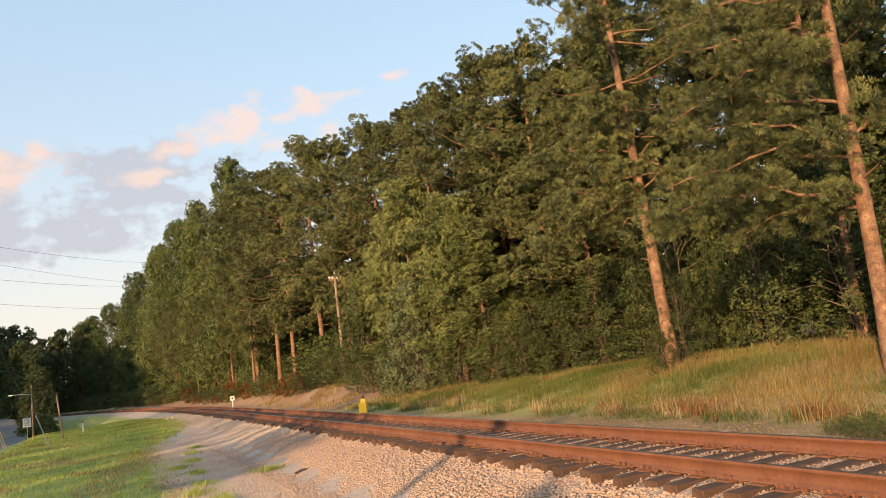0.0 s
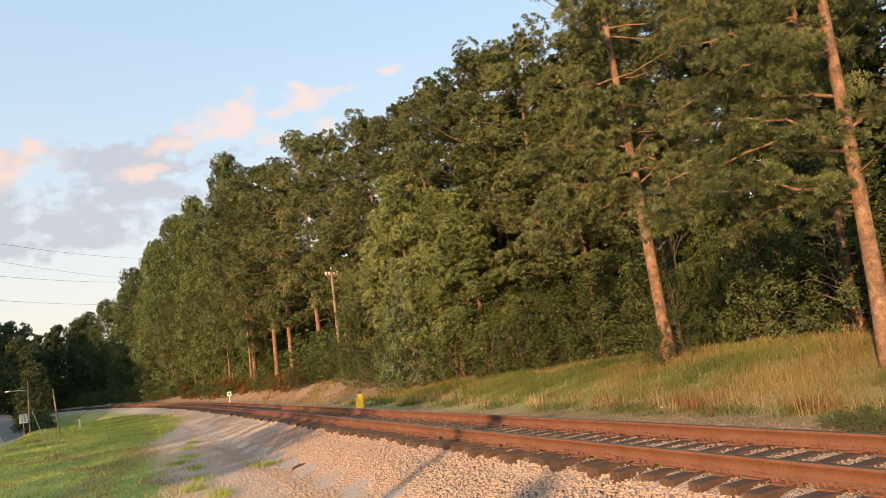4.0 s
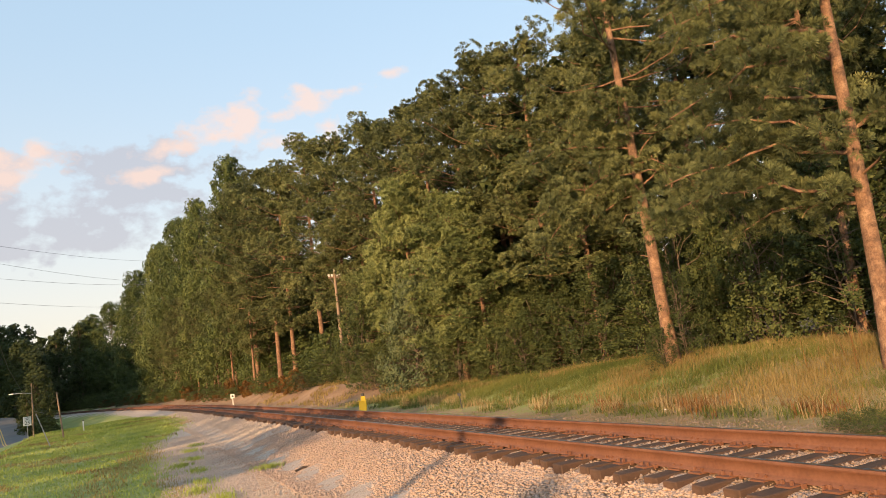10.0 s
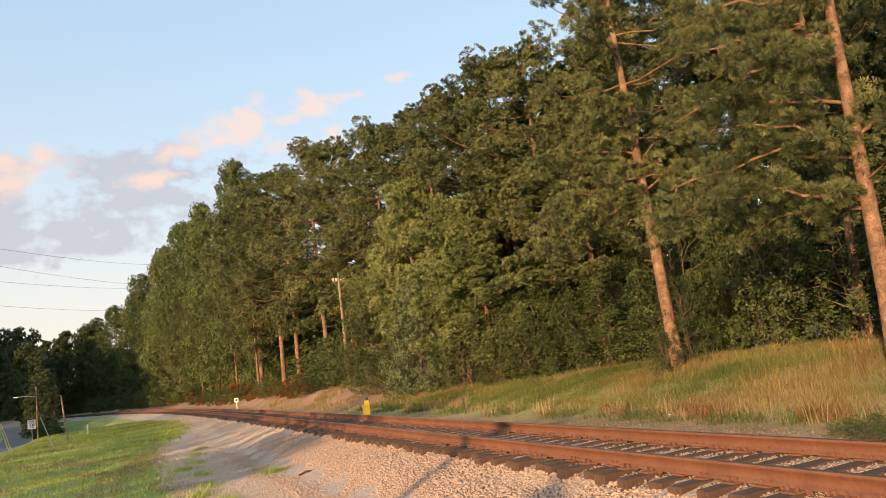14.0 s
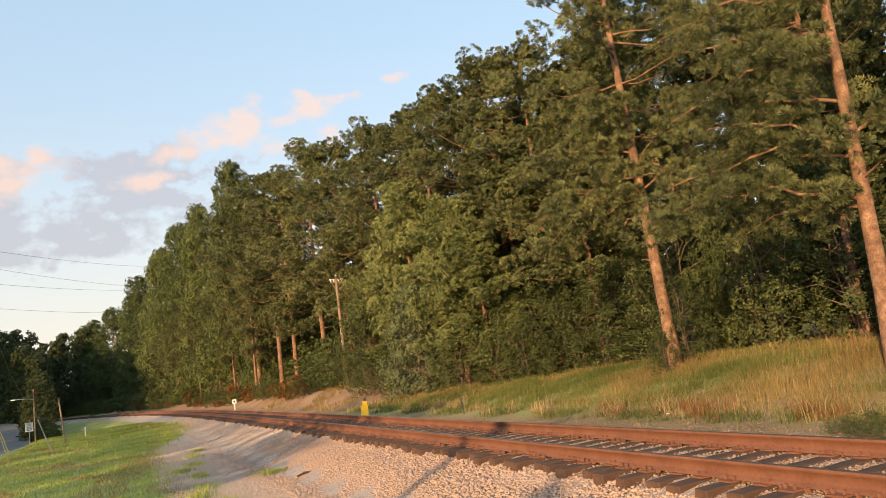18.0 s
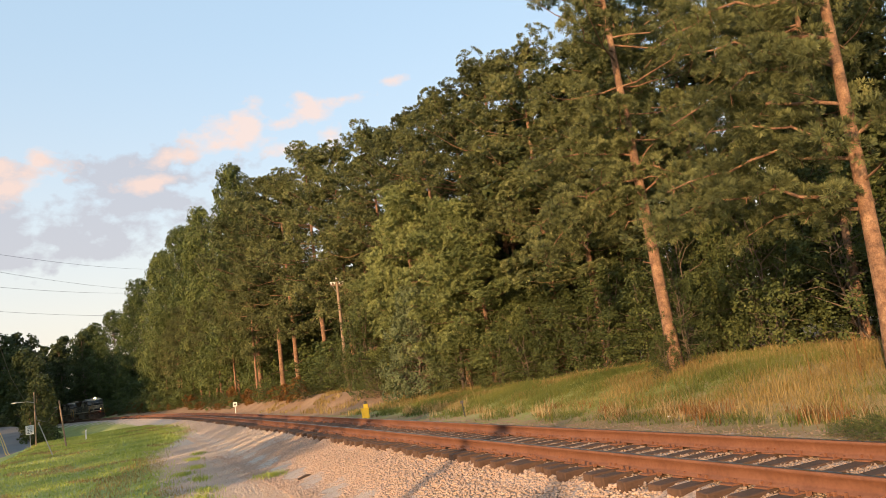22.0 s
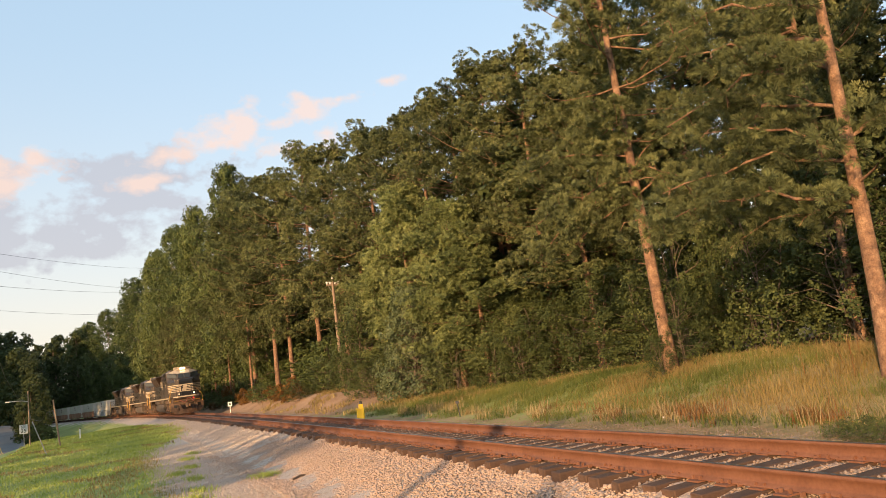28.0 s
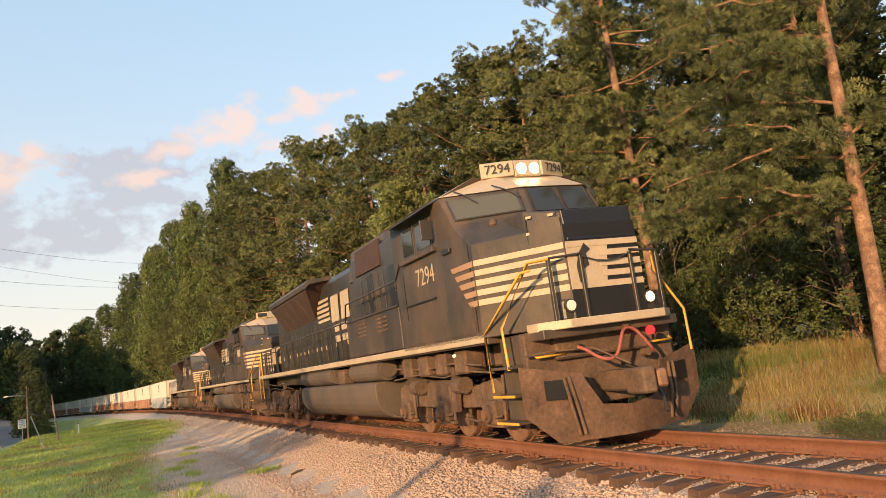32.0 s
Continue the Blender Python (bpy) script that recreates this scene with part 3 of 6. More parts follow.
def broadleaf(seed, height, base, reach, name="broadleaf_tree", label="broadleaf tree with dense green crown", n=9000, size=0.22, lumps=26, radius=0.22, leaf_mat=None, cone=0.5, bark=None, stems=1, category="tree", pointed=False):
    rng = np.random.default_rng(seed)
    wd = Wood()
    hs = np.linspace(0, height * 0.92, 9)
    axes = []
    for k in range(stems):
        tilt = rng.normal(0, 0.05 if stems == 1 else 0.16, 2)
        axis = np.c_[np.cumsum(rng.normal(0, 0.012 * height, (9, 2)), 0) + hs[:, None] * tilt, hs]
        axis[0, :2] = rng.normal(0, 0.0 if stems == 1 else 0.25, 2)
        wd.add(axis, (radius * (1 - hs / height) ** 0.8 + 0.015) / stems ** 0.5, 8)
        axes.append(axis)
    C, O = [], []
    per = n // lumps
    for i in range(lumps):
        u = (i + rng.uniform(0, 1)) / lumps
        z = base + (height - base) * u
        axis = axes[i % stems]
        prof = (math.sin(math.pi * min(1, 0.18 + 0.82 * u)) ** 0.6) * (1 - cone * u) + 0.08
        if pointed:
            prof = (1 - u) ** 0.85 + 0.06
        az = i * 2.4 + rng.normal(0, 0.5)
        p0 = np.array([np.interp(z * 0.8, hs, axis[:, 0]), np.interp(z * 0.8, hs, axis[:, 1]), z * 0.8])
        ln = reach * prof * (rng.uniform(0.55, 0.85) if pointed else rng.uniform(0.35, 0.85))
        c = np.array([p0[0] + math.cos(az) * ln, p0[1] + math.sin(az) * ln, z])
        wd.add(np.stack((p0, (p0 + c) / 2 + rng.normal(0, 0.08 * reach, 3), c)), [0.10 * radius + 0.02, 0.06 * radius + 0.012, 0.006], 5)
        r = reach * rng.uniform(0.26, 0.46) * (0.55 + 0.45 * prof)
        m = max(6, int(per / 16))
        away = unit(np.array([math.cos(az), math.sin(az), 0.35]))
        g = unit(rng.normal(0, 1, (m, 3)) + away * 0.55)
        twig = c + g * r * rng.uniform(0.6, 1.08, (m, 1)) * np.array([1, 1, 0.85])
        h = unit(g + 0.6 * rng.normal(0, 1, (m, 3)) + np.array([0, 0, 0.2]))
        spread = 0.11 * r + size * 0.5
        bit = unit(rng.normal(0, 1, (m * 16, 3)) + np.repeat(h, 16, 0) * 0.9)
        cc = np.repeat(twig, 16, 0) + bit * spread * rng.uniform(0.6, 1.7, (m * 16, 1))
        C.append(cc)
        O.append(unit(bit * 0.7 + np.repeat(g, 16, 0) * 0.7))
    V, F = leaves(rng, np.concatenate(C), np.concatenate(O), size)
    return tree_thing(name, wd, bark or M_GREYBARK, V, F, leaf_mat or M_LEAF, label, category)


def put(ob, x, y, turn=0.0, scale=1.0, tall=None, drop=0.1, lean=(0, 0)):
    """Stand a prototype (once) or a copy of it at a place of the plan."""
    m = pose(x, y, gz(x, y) - drop, lean[0], lean[1], turn) @ Matrix.Diagonal((scale, scale, tall or scale, 1))
    if not ob.get("stood"):
        ob["stood"] = 1
        ob.matrix_basis = m
        return ob
    c = copy_thing(ob, m)
    c.scale = (scale, scale, tall or scale)
    return c


def plant():
    rnd = random.Random(11)
    rng = np.random.default_rng(4)
    tall = [pine(1, 20, 6.0, 3.9), pine(2, 20, 4.5, 3.7), pine(3, 20, 7.0, 4.2)]
    # the front row of pines along the wood's edge: x, y, height over ground, which, width
    for x, y, h, k, wdt in ((5.2, 36.5, 17.0, 0, 0.95), (8.2, 34.5, 16.5, 1, 0.90), (1.8, 43.5, 17.4, 2, 0.90), (-0.2, 47.9, 18.6, 0, 0.95), (-4.4, 57.3, 20.8, 1, 1.1), (-2.0, 52.5, 18.5, 2, 0.95),
                          (-11.6, 68.2, 22.8, 2, 1.2), (-8.3, 63.0, 21.0, 0, 1.1), (-15.5, 75.0, 22.5, 1, 1.25), (-18.1, 79.4, 24.0, 0, 1.3), (3.5, 40.8, 18.8, 1, 0.95), (8.8, 31.0, 16.2, 0, 0.9),
                          (11.0, 31.0, 16.5, 2, 0.85), (14.5, 27.5, 17.0, 0, 0.9), (4.0, 40.0, 14.0, 1, 0.95), (-6.3, 61.0, 15.5, 2, 1.1), (17.5, 20.5, 18.0, 2, 0.95),
                          (6.4, 32.5, 11.5, 2, 0.85), (-22.5, 88.0, 25.0, 2, 1.3)):
        put(tall[k], x, y, rnd.uniform(0, 360), wdt, 0.955 * h / 20)
    # the pine at the grass slope's top, and the big one with long low limbs
    snag = [(0.05, 0, 5.55), (0.74, -0.21, 6.07), (0.92, -0.27, 5.50), (0.83, -0.24, 5.15), (1.57, -0.45, 5.52), (1.63, -0.47, 5.20)]
    b = pine(21, 17, 6.6, 2.9, label="pine with bare orange trunk and stubs on the grassy slope", limbs=44, clusters=4, tufts=20, blades=36, blade=0.13, wide=0.022, inner=0.2, tiers=11, taper=0.9, radius=0.165, limb=0.03, stubs=2, lean=0.05, pad_size=0.66,
             arms=[(5.7, (-3.4, 1.0, -1.7), 18), (6.0, (-3.2, 0.3, -0.9), 16), (5.4, (-2.3, 0.9, -1.3), 11), (6.8, (-3.0, 0.9, 0.2), 12), (6.3, (1.2, -0.6, -0.5), 5)],
             snags=[snag, [(0, 0, 6.1), (-0.5, 0.1, 6.16), (-1.1, 0.3, 6.1)], [(0, 0, 6.3), (0.25, -0.1, 6.75), (0.65, -0.2, 7.05)], [(0, 0, 3.3), (-0.35, 0, 3.42)], [(0, 0, 3.9), (-0.3, 0.05, 3.95)], [(0, 0, 2.1), (-0.2, 0, 2.2)]])
    put(b, 6.5, 22.6, 0, 1.0, None, 0.1, (-2.4, -0.8))
    a = pine(22, 17, 8.4, 3.0, label="big pine with sunlit trunk and long low limbs", limbs=30, clusters=4, tufts=18, blades=50, blade=0.14, wide=0.014, inner=0.4, taper=1.4, limb=0.036, radius=0.165, stubs=1, lean=0.05, pad_size=0.62,
             arms=[(4.5, (-1.9, 1.1, 1.2), 5), (4.45, (-3.3, 2.0, 0.15), 15), (6.4, (-2.7, 1.5, 1.2), 6), (6.6, (-3.0, 1.8, -0.5), 12), (3.55, (-3.9, 2.3, 0.25), 18), (3.4, (-1.6, 3.0, -0.2), 8),
                   (5.6, (-1.9, 4.3, 0.3), 8), (4.9, (1.8, -0.3, 0.5), 4), (7.0, (-1.6, 2.6, 0.8), 7), (7.8, (-3.0, 1.6, 0.2), 8)])
    put(a, 8.72, 15.2, 0, 1.0, None, 0.1, (2.4, -0.6))
    young = [pine(31, 12, 2.0, 2.9, "young_pine", "bushy young pine with light green needles", limbs=50, clusters=4, tufts=24, blades=22, blade=0.17, wide=0.050, tiers=11, radius=0.16, leaf_mat=M_YOUNG, top_round=0.3, stubs=3)]
    for x, y, h, wdt in ((-1.75, 44.1, 11.6, 1.0), (0.6, 38.7, 9.5, 0.9), (-4.0, 48.5, 8.5, 0.85), (1.9, 37.2, 7.0, 0.85)):
        put(young[0], x, y, rnd.uniform(0, 360), wdt, h / 12)
    tulip = [broadleaf(41, 30, 4, 6.4, "poplar_tree", "tall tulip poplar with bright green crown", n=32000, size=0.33, lumps=74, cone=0.42, radius=0.30),
             broadleaf(42, 30, 2.5, 7.0, "poplar_tree", "tall broadleaf tree with full green crown", n=32000, size=0.33, lumps=74, cone=0.45, radius=0.30)]
    for x, y, h, k, wdt in ((-26.0, 95.3, 31, 0, 0.95), (-37.9, 117.6, 31.0, 0, 1.0), (-32.5, 106, 29, 1, 1.0), (-51.4, 140.8, 34, 1, 1.15), (-44.5, 129, 32, 1, 1.1), (-62.6, 158.7, 33, 0, 1.1), (-57, 149, 31, 1, 1.1),
                          (-73, 174, 31, 1, 1.1), (-83.3, 189, 29, 0, 1.1), (-23.5, 89, 20, 1, 0.8), (-29, 100, 18, 1, 0.9), (-35.5, 111, 18, 0, 1.0), (-42, 122, 20, 1, 1.0), (-94, 206, 28, 1, 1.2), (-104, 220, 27, 0, 1.2), (-114, 234, 27, 1, 1.2)):
        put(tulip[k], x + 1.5, y + 1.5, rnd.uniform(0, 360), 0.80 * wdt, 0.97 * h / 30)
    bush = [broadleaf(51, 5, 0.3, 2.0, "bush", "dense leafy bush at the wood's edge", n=9000, size=0.09, lumps=30, cone=0.25, radius=0.05, leaf_mat=M_BUSH, stems=3, category="bush"),
            broadleaf(52, 5, 0.2, 2.4, "bush", "wide leafy thicket at the wood's edge", n=9400, size=0.095, lumps=34, cone=0.2, radius=0.05, leaf_mat=M_BUSH, stems=4, category="bush")]
    holly = broadleaf(53, 5.5, 0.15, 2.2, "holly_bush", "grey-green cone-shaped evergreen bush", n=20000, size=0.11, lumps=90, pointed=True, radius=0.07, leaf_mat=M_HOLLY, category="bush")
    put(holly, -2.0, 40.4, 0, 1.0, 1.04)
    put(bush[0], -5.6, 48.5, 80, 1.15, 1.15)
    put(bush[1], -4.9, 45.0, 20, 0.6, 0.42)
    for x, y, w, h in ((0.3, 37.4, 0.75, 0.5), (1.9, 35.9, 0.7, 0.48), (3.3, 34.0, 0.7, 0.5), (-7.6, 54.0, 0.8, 0.6), (-9.6, 59.5, 0.8, 0.55)):
        put(bush[rnd.randrange(2)], x, y, rnd.uniform(0, 360), w, h)
    for s in np.arange(4, -36, -1.9):
        d = -11.4 + rnd.uniform(-0.8, 0.8)
        p = beside(s, d)
        put(bush[rnd.randrange(2)], p.x, p.y, rnd.uniform(0, 360), rnd.uniform(0.75, 1.2), rnd.uniform(0.6, 1.1) if s < -5 else rnd.uniform(0.5, 0.75) if s < -1.5 else 0.42)
        p = beside(s + 1, d - 3)
        put(bush[rnd.randrange(2)], p.x, p.y, rnd.uniform(0, 360), rnd.uniform(1.0, 1.3), rnd.uniform(1.0, 1.5) if s < -11 else rnd.uniform(0.6, 0.8))
    low = broadleaf(55, 5, 0.2, 2.4, "bush", "leafy undergrowth along the far curve", n=4200, size=0.2, lumps=24, cone=0.2, radius=0.05, leaf_mat=M_LEAF, stems=4, category="bush")
    for s in np.arange(-38, -230, -4.2):
        p = beside(s, (-9.6 if s > -62 else -12.6) + rnd.uniform(-1.2, 0.6))
        put(bush[rnd.randrange(2)] if s > -44 else low, p.x, p.y, rnd.uniform(0, 360), rnd.uniform(0.9, 1.5), rnd.uniform(0.5, 1.0))
    rust = broadleaf(54, 3, 0.1, 1.6, "bush", "low bush with rust-coloured dying leaves", n=3500, size=0.17, lumps=18, cone=0.3, radius=0.03, leaf_mat=M_RUSTY, stems=3, category="bush")
    for i, s in enumerate(np.arange(-50, -215, -2.4)):
        p = beside(s, -5.2 - 0.7 * (i % 3) + rnd.uniform(-0.5, 0.5))
        put(rust if i % 2 == 1 else low if s < -58 else bush[i % 2], p.x, p.y, rnd.uniform(0, 360), rnd.uniform(0.5, 0.8), rnd.uniform(0.16, 0.32) * (2.2 if i % 4 == 1 else 1))
    # slim bare-stemmed pines along the far edge of the wood
    for i, s in enumerate(np.arange(-78, -150, -4.4)):
        p = beside(s, -8.0 + rnd.uniform(-1.2, 0.6))
        put(tall[i % 3], p.x, p.y, rnd.uniform(0, 360), 0.72, rnd.uniform(0.62, 0.82))
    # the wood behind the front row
    back = [broadleaf(61, 18, 2.0, 4.2, "woodland_tree", "dark broadleaf tree within the wood, shade put into its leaf colour", n=7000, size=0.40, lumps=40, leaf_mat=M_SHADELEAF, radius=0.2),
            broadleaf(62, 18, 1.5, 4.6, "woodland_tree", "dark leafy tree within the wood, shade put into its leaf colour", n=7000, size=0.42, lumps=40, leaf_mat=M_SHADELEAF, radius=0.2)]
    close = broadleaf(63, 18, 1.5, 4.4, "woodland_tree", "leafy tree within the wood, shade put into its dark leaf colour", n=9000, size=0.30, lumps=44, leaf_mat=M_SHADELEAF, radius=0.2)
    inner = broadleaf(64, 18, 1.5, 4.4, "woodland_tree", "dim leafy tree within the wood, shade put into its leaf colour", n=6400, size=0.40, lumps=40, leaf_mat=M_SHADELEAF, radius=0.2)
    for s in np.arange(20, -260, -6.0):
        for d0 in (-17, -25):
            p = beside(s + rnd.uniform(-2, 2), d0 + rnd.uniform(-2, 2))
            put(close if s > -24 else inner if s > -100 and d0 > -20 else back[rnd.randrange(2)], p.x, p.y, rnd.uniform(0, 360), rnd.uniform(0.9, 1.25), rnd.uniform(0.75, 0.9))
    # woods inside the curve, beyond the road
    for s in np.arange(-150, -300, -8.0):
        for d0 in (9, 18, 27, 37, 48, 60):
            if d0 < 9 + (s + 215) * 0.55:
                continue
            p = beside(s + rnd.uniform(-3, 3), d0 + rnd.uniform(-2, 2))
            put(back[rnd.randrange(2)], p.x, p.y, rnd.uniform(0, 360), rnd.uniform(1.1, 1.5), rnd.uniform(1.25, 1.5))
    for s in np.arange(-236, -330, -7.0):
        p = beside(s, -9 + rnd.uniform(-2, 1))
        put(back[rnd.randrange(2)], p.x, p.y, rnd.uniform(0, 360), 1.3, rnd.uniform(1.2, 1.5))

    # dark thicket at the foot of the wood where the line runs out of sight
    for s in np.arange(-120, -330, -3.0):
        p = beside(s, -6.5 - 1.5 * rnd.random())
        put(low, p.x, p.y, rnd.uniform(0, 360), rnd.uniform(0.9, 1.3), rnd.uniform(0.35, 0.7))
    put(tall[2], 11.3, 21.0, 50, 0.58, 0.85)
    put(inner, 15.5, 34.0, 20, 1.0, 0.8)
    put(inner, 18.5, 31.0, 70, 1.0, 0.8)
    for x, y, w, t in ((5.95, 11.55, 0.16, 0.075), (6.05, 11.05, 0.17, 0.08), (5.9, 12.2, 0.12, 0.055)):
        put(bush[1], x, y, x * 90, w, t, 0.03)
    put(bush[0], 6.15, 22.3, 30, 0.26, 0.24)
    put(bush[1], 7.0, 22.9, 80, 0.42, 0.5)
    # the thicket between the road and the curve
    for x, y, w, t in ((-57.5, 103, 0.5, 0.35), (-61, 111, 0.6, 0.5), (-65, 118, 0.7, 0.6), (-69.5, 126, 0.8, 0.75), (-74.5, 134, 0.9, 0.85), (-80, 142, 1.0, 0.95), (-86, 149, 1.1, 1.0), (-92, 158, 1.1, 1.0)):
        put(inner, x, y, rnd.uniform(0, 360), w, t)
        put(low, x + 1.5, y - 2.5, rnd.uniform(0, 360), 0.9, 0.6)
    # woods to the left of the road and a broken row of small trees behind the camera, which shade the near ground
    for x, y in ((-118, 131), (-112, 142), (-124, 118), (-108, 150), (-130, 128), (-120, 105), (-136, 112), (-128, 142), (-104, 112), (-101, 122), (-110, 124)):
        put(back[rnd.randrange(2)], x + rnd.uniform(-2, 2), y + rnd.uniform(-2, 2), rnd.uniform(0, 360), rnd.uniform(1.2, 1.5), rnd.uniform(1.2, 1.32))
    sx, sy = math.sin(radians(SUN_AZ)), math.cos(radians(SUN_AZ))
    verge = [broadleaf(65 + i, 18, 2.0, 4.2, "roadside_tree", "leafy tree behind the road", n=200, size=0.36, lumps=12, cone=0.0, leaf_mat=M_SHADELEAF, radius=0.2) for i in range(2)]
    for w in list(np.arange(1.4, 8.8, 0.7)) + list(np.arange(12.2, 62, 1.0)):
        # the row runs so that its shade ends along the foot of the ballast
        k = 50 - 8.3 - 1.05 * min(w, 12) - 0.8 * max(0, w - 12) + rnd.uniform(-2, 2)
        v = w + rnd.uniform(-0.3, 0.3)
        x, y = -3.67 + sx * k + sy * v, 22.31 + sy * k - sx * v
        h = 50 * math.tan(radians(SUN_EL)) - 0.7 - gz(x, y)
        put(verge[rnd.randrange(2)], x, y, rnd.uniform(0, 360), 0.68, h / 18 * (rnd.uniform(0.99, 1.03) - 0.10 * float(smooth(10, 16, w))))
    for w in np.arange(76, 132, 4.0):
        k = 45 - 0.58 * w + rnd.uniform(-3, 3)
        put(back[rnd.randrange(2)], -3.67 + sx * k + sy * w, 22.31 + sy * k - sx * w, rnd.uniform(0, 360), 0.9, rnd.uniform(0.95, 1.1) if w > 104 else rnd.uniform(0.5, 0.6))


plant()

# ---- the train ----
M_BLACK = worn("black_paint", [(0.3, (0.020, 0.019, 0.018)), (0.7, (0.045, 0.041, 0.037))], 1.5, 20.0, 0.38, bumps=0.05, dist=0.003, dirt=(0.085, 0.062, 0.042), dirt_amount=0.35)
M_JET = worn("clean_black_paint", [(0.3, (0.008, 0.008, 0.008)), (0.7, (0.018, 0.017, 0.016))], 1.5, 20.0, 0.35, bumps=0.05, dist=0.003)
M_DUSTY = worn("dusty_black_paint", [(0.3, (0.024, 0.021, 0.019)), (0.7, (0.052, 0.045, 0.038))], 1.5, 20.0, 0.5, bumps=0.1, dist=0.004, dirt=(0.16, 0.098, 0.058), dirt_amount=0.6)
M_GRIME = worn("grimy_steel", [(0.3, (0.045, 0.028, 0.019)), (0.5, (0.105, 0.065, 0.042)), (0.72, (0.20, 0.125, 0.08))], 3.0, 20.0, 0.85, 0.0, 0.3, 0.01)
M_PLOW = worn("worn_plow_steel", [(0.3, (0.050, 0.030, 0.020)), (0.55, (0.135, 0.075, 0.046)), (0.75, (0.24, 0.14, 0.085))], 2.0, 16.0, 0.7, 0.2, 0.25, 0.008)
M_TANK = worn("dusty_tank_paint", [(0.3, (0.050, 0.040, 0.033)), (0.7, (0.105, 0.082, 0.063))], 1.2, 16.0, 0.75, bumps=0.12, dist=0.004, dirt=(0.15, 0.105, 0.072), dirt_amount=0.6)
M_CREAM = worn("cream_paint", [(0.3, (0.37, 0.29, 0.20)), (0.7, (0.52, 0.42, 0.30))], 2.0, 20.0, 0.5, bumps=0.05, dist=0.003, dirt=(0.26, 0.19, 0.12), dirt_amount=0.4)
M_TANBAND = worn("tan_band_paint", [(0.3, (0.30, 0.175, 0.10)), (0.7, (0.44, 0.275, 0.17))], 2.0, 20.0, 0.55, bumps=0.05, dist=0.003, dirt=(0.2, 0.12, 0.07), dirt_amount=0.4)
M_YELLOW = worn("yellow_paint", [(0.3, (0.46, 0.25, 0.03)), (0.7, (0.66, 0.38, 0.06))], 3.0, 30.0, 0.45, bumps=0.05, dist=0.002)
M_WHEEL = worn("wheel_steel", [(0.3, (0.14, 0.075, 0.045)), (0.7, (0.30, 0.17, 0.11))], 4.0, 30.0, 0.6, 0.3, 0.1, 0.004)
M_BROWNBOX = worn("brown_grille", [(0.3, (0.028, 0.015, 0.011)), (0.7, (0.07, 0.036, 0.026))], 3.0, 60.0, 0.8, bumps=0.6, dist=0.01)
M_RUBBER = worn("red_hose", [(0.3, (0.22, 0.06, 0.05)), (0.7, (0.36, 0.11, 0.09))], 4.0, 30.0, 0.6)
M_WELL = worn("brown_car_paint", [(0.3, (0.20, 0.085, 0.045)), (0.7, (0.36, 0.17, 0.09))], 1.0, 12.0, 0.75, bumps=0.2, dirt=(0.42, 0.33, 0.26), dirt_amount=0.5)
M_WELLGREY = worn("grey_car_paint", [(0.3, (0.30, 0.30, 0.29)), (0.7, (0.45, 0.44, 0.42))], 1.0, 12.0, 0.75, bumps=0.2, dirt=(0.30, 0.36, 0.42), dirt_amount=0.6)
M_BOX = worn("white_container_paint", [(0.3, (0.54, 0.50, 0.43)), (0.7, (0.68, 0.63, 0.56))], 1.2, 16.0, 0.55, bumps=0.08, dirt=(0.55, 0.46, 0.36), dirt_amount=0.5)


def glass_mat(name, tint, rough=0.05):
    ma, N, L, b = mat(name, rough)
    b.inputs["Base Color"].default_value = (*tint, 1)
    b.inputs["Specular IOR Level"].default_value = 0.45
    return ma


def glow_mat(name, colour, power):
    ma, N, L, b = mat(name, 0.3)
    b.inputs["Base Color"].default_value = (*(0.2 * c for c in colour), 1)
    b.inputs["Emission Color"].default_value = (*colour, 1)
    b.inputs["Emission Strength"].default_value = power
    return ma


M_GLASS = glass_mat("cab_window_glass", (0.03, 0.035, 0.035))
# base colour paled to stand in for sky mirrored in the angled windshields
M_PALEGLASS = glass_mat("sky_paled_window_glass", (0.085, 0.085, 0.07), 0.10)
M_BEAM = glow_mat("headlight_beam", (1.0, 0.76, 0.42), 22.0)
M_DITCH = glow_mat("ditch_light_beam", (1.0, 0.70, 0.36), 2.6)
M_DITCHDIM = glow_mat("dim_ditch_light", (1.0, 0.76, 0.5), 0.5)
M_STEP = glow_mat("step_lamp_lens", (1.0, 0.85, 0.6), 0.6)
M_OFF = glass_mat("unlit_lens", (0.35, 0.34, 0.31), 0.15)
M_REDLAMP = glow_mat("red_marker_lens", (0.9, 0.03, 0.035), 0.9)


def block(lo, hi, bevel=0.02, m=None):
    bm = bmesh.new()
    lo, hi = Vector(lo), Vector(hi)
    bmesh.ops.create_cube(bm, size=1.0, matrix=(m or Matrix()) @ Matrix.Translation((lo + hi) / 2) @ Matrix.Diagonal((*(hi - lo), 1)))
    if bevel:
        bmesh.ops.bevel(bm, geom=bm.edges[:], offset=bevel, segments=1, affect="EDGES")
    return bm


def loft(rings, bevel=0.0):
    """A closed solid through rings of equal length."""
    bm = bmesh.new()
    vs = [[bm.verts.new(p) for p in r] for r in rings]
    n = len(rings[0])
    for a, b in zip(vs, vs[1:]):
        for i in range(n):
            bm.faces.new((a[i], a[(i + 1) % n], b[(i + 1) % n], b[i]))
    bm.faces.new(vs[0][::-1])
    bm.faces.new(vs[-1])
    bmesh.ops.recalc_face_normals(bm, faces=bm.faces[:])
    if bevel:
        bmesh.ops.bevel(bm, geom=bm.edges[:], offset=bevel, segments=1, affect="EDGES")
    return bm


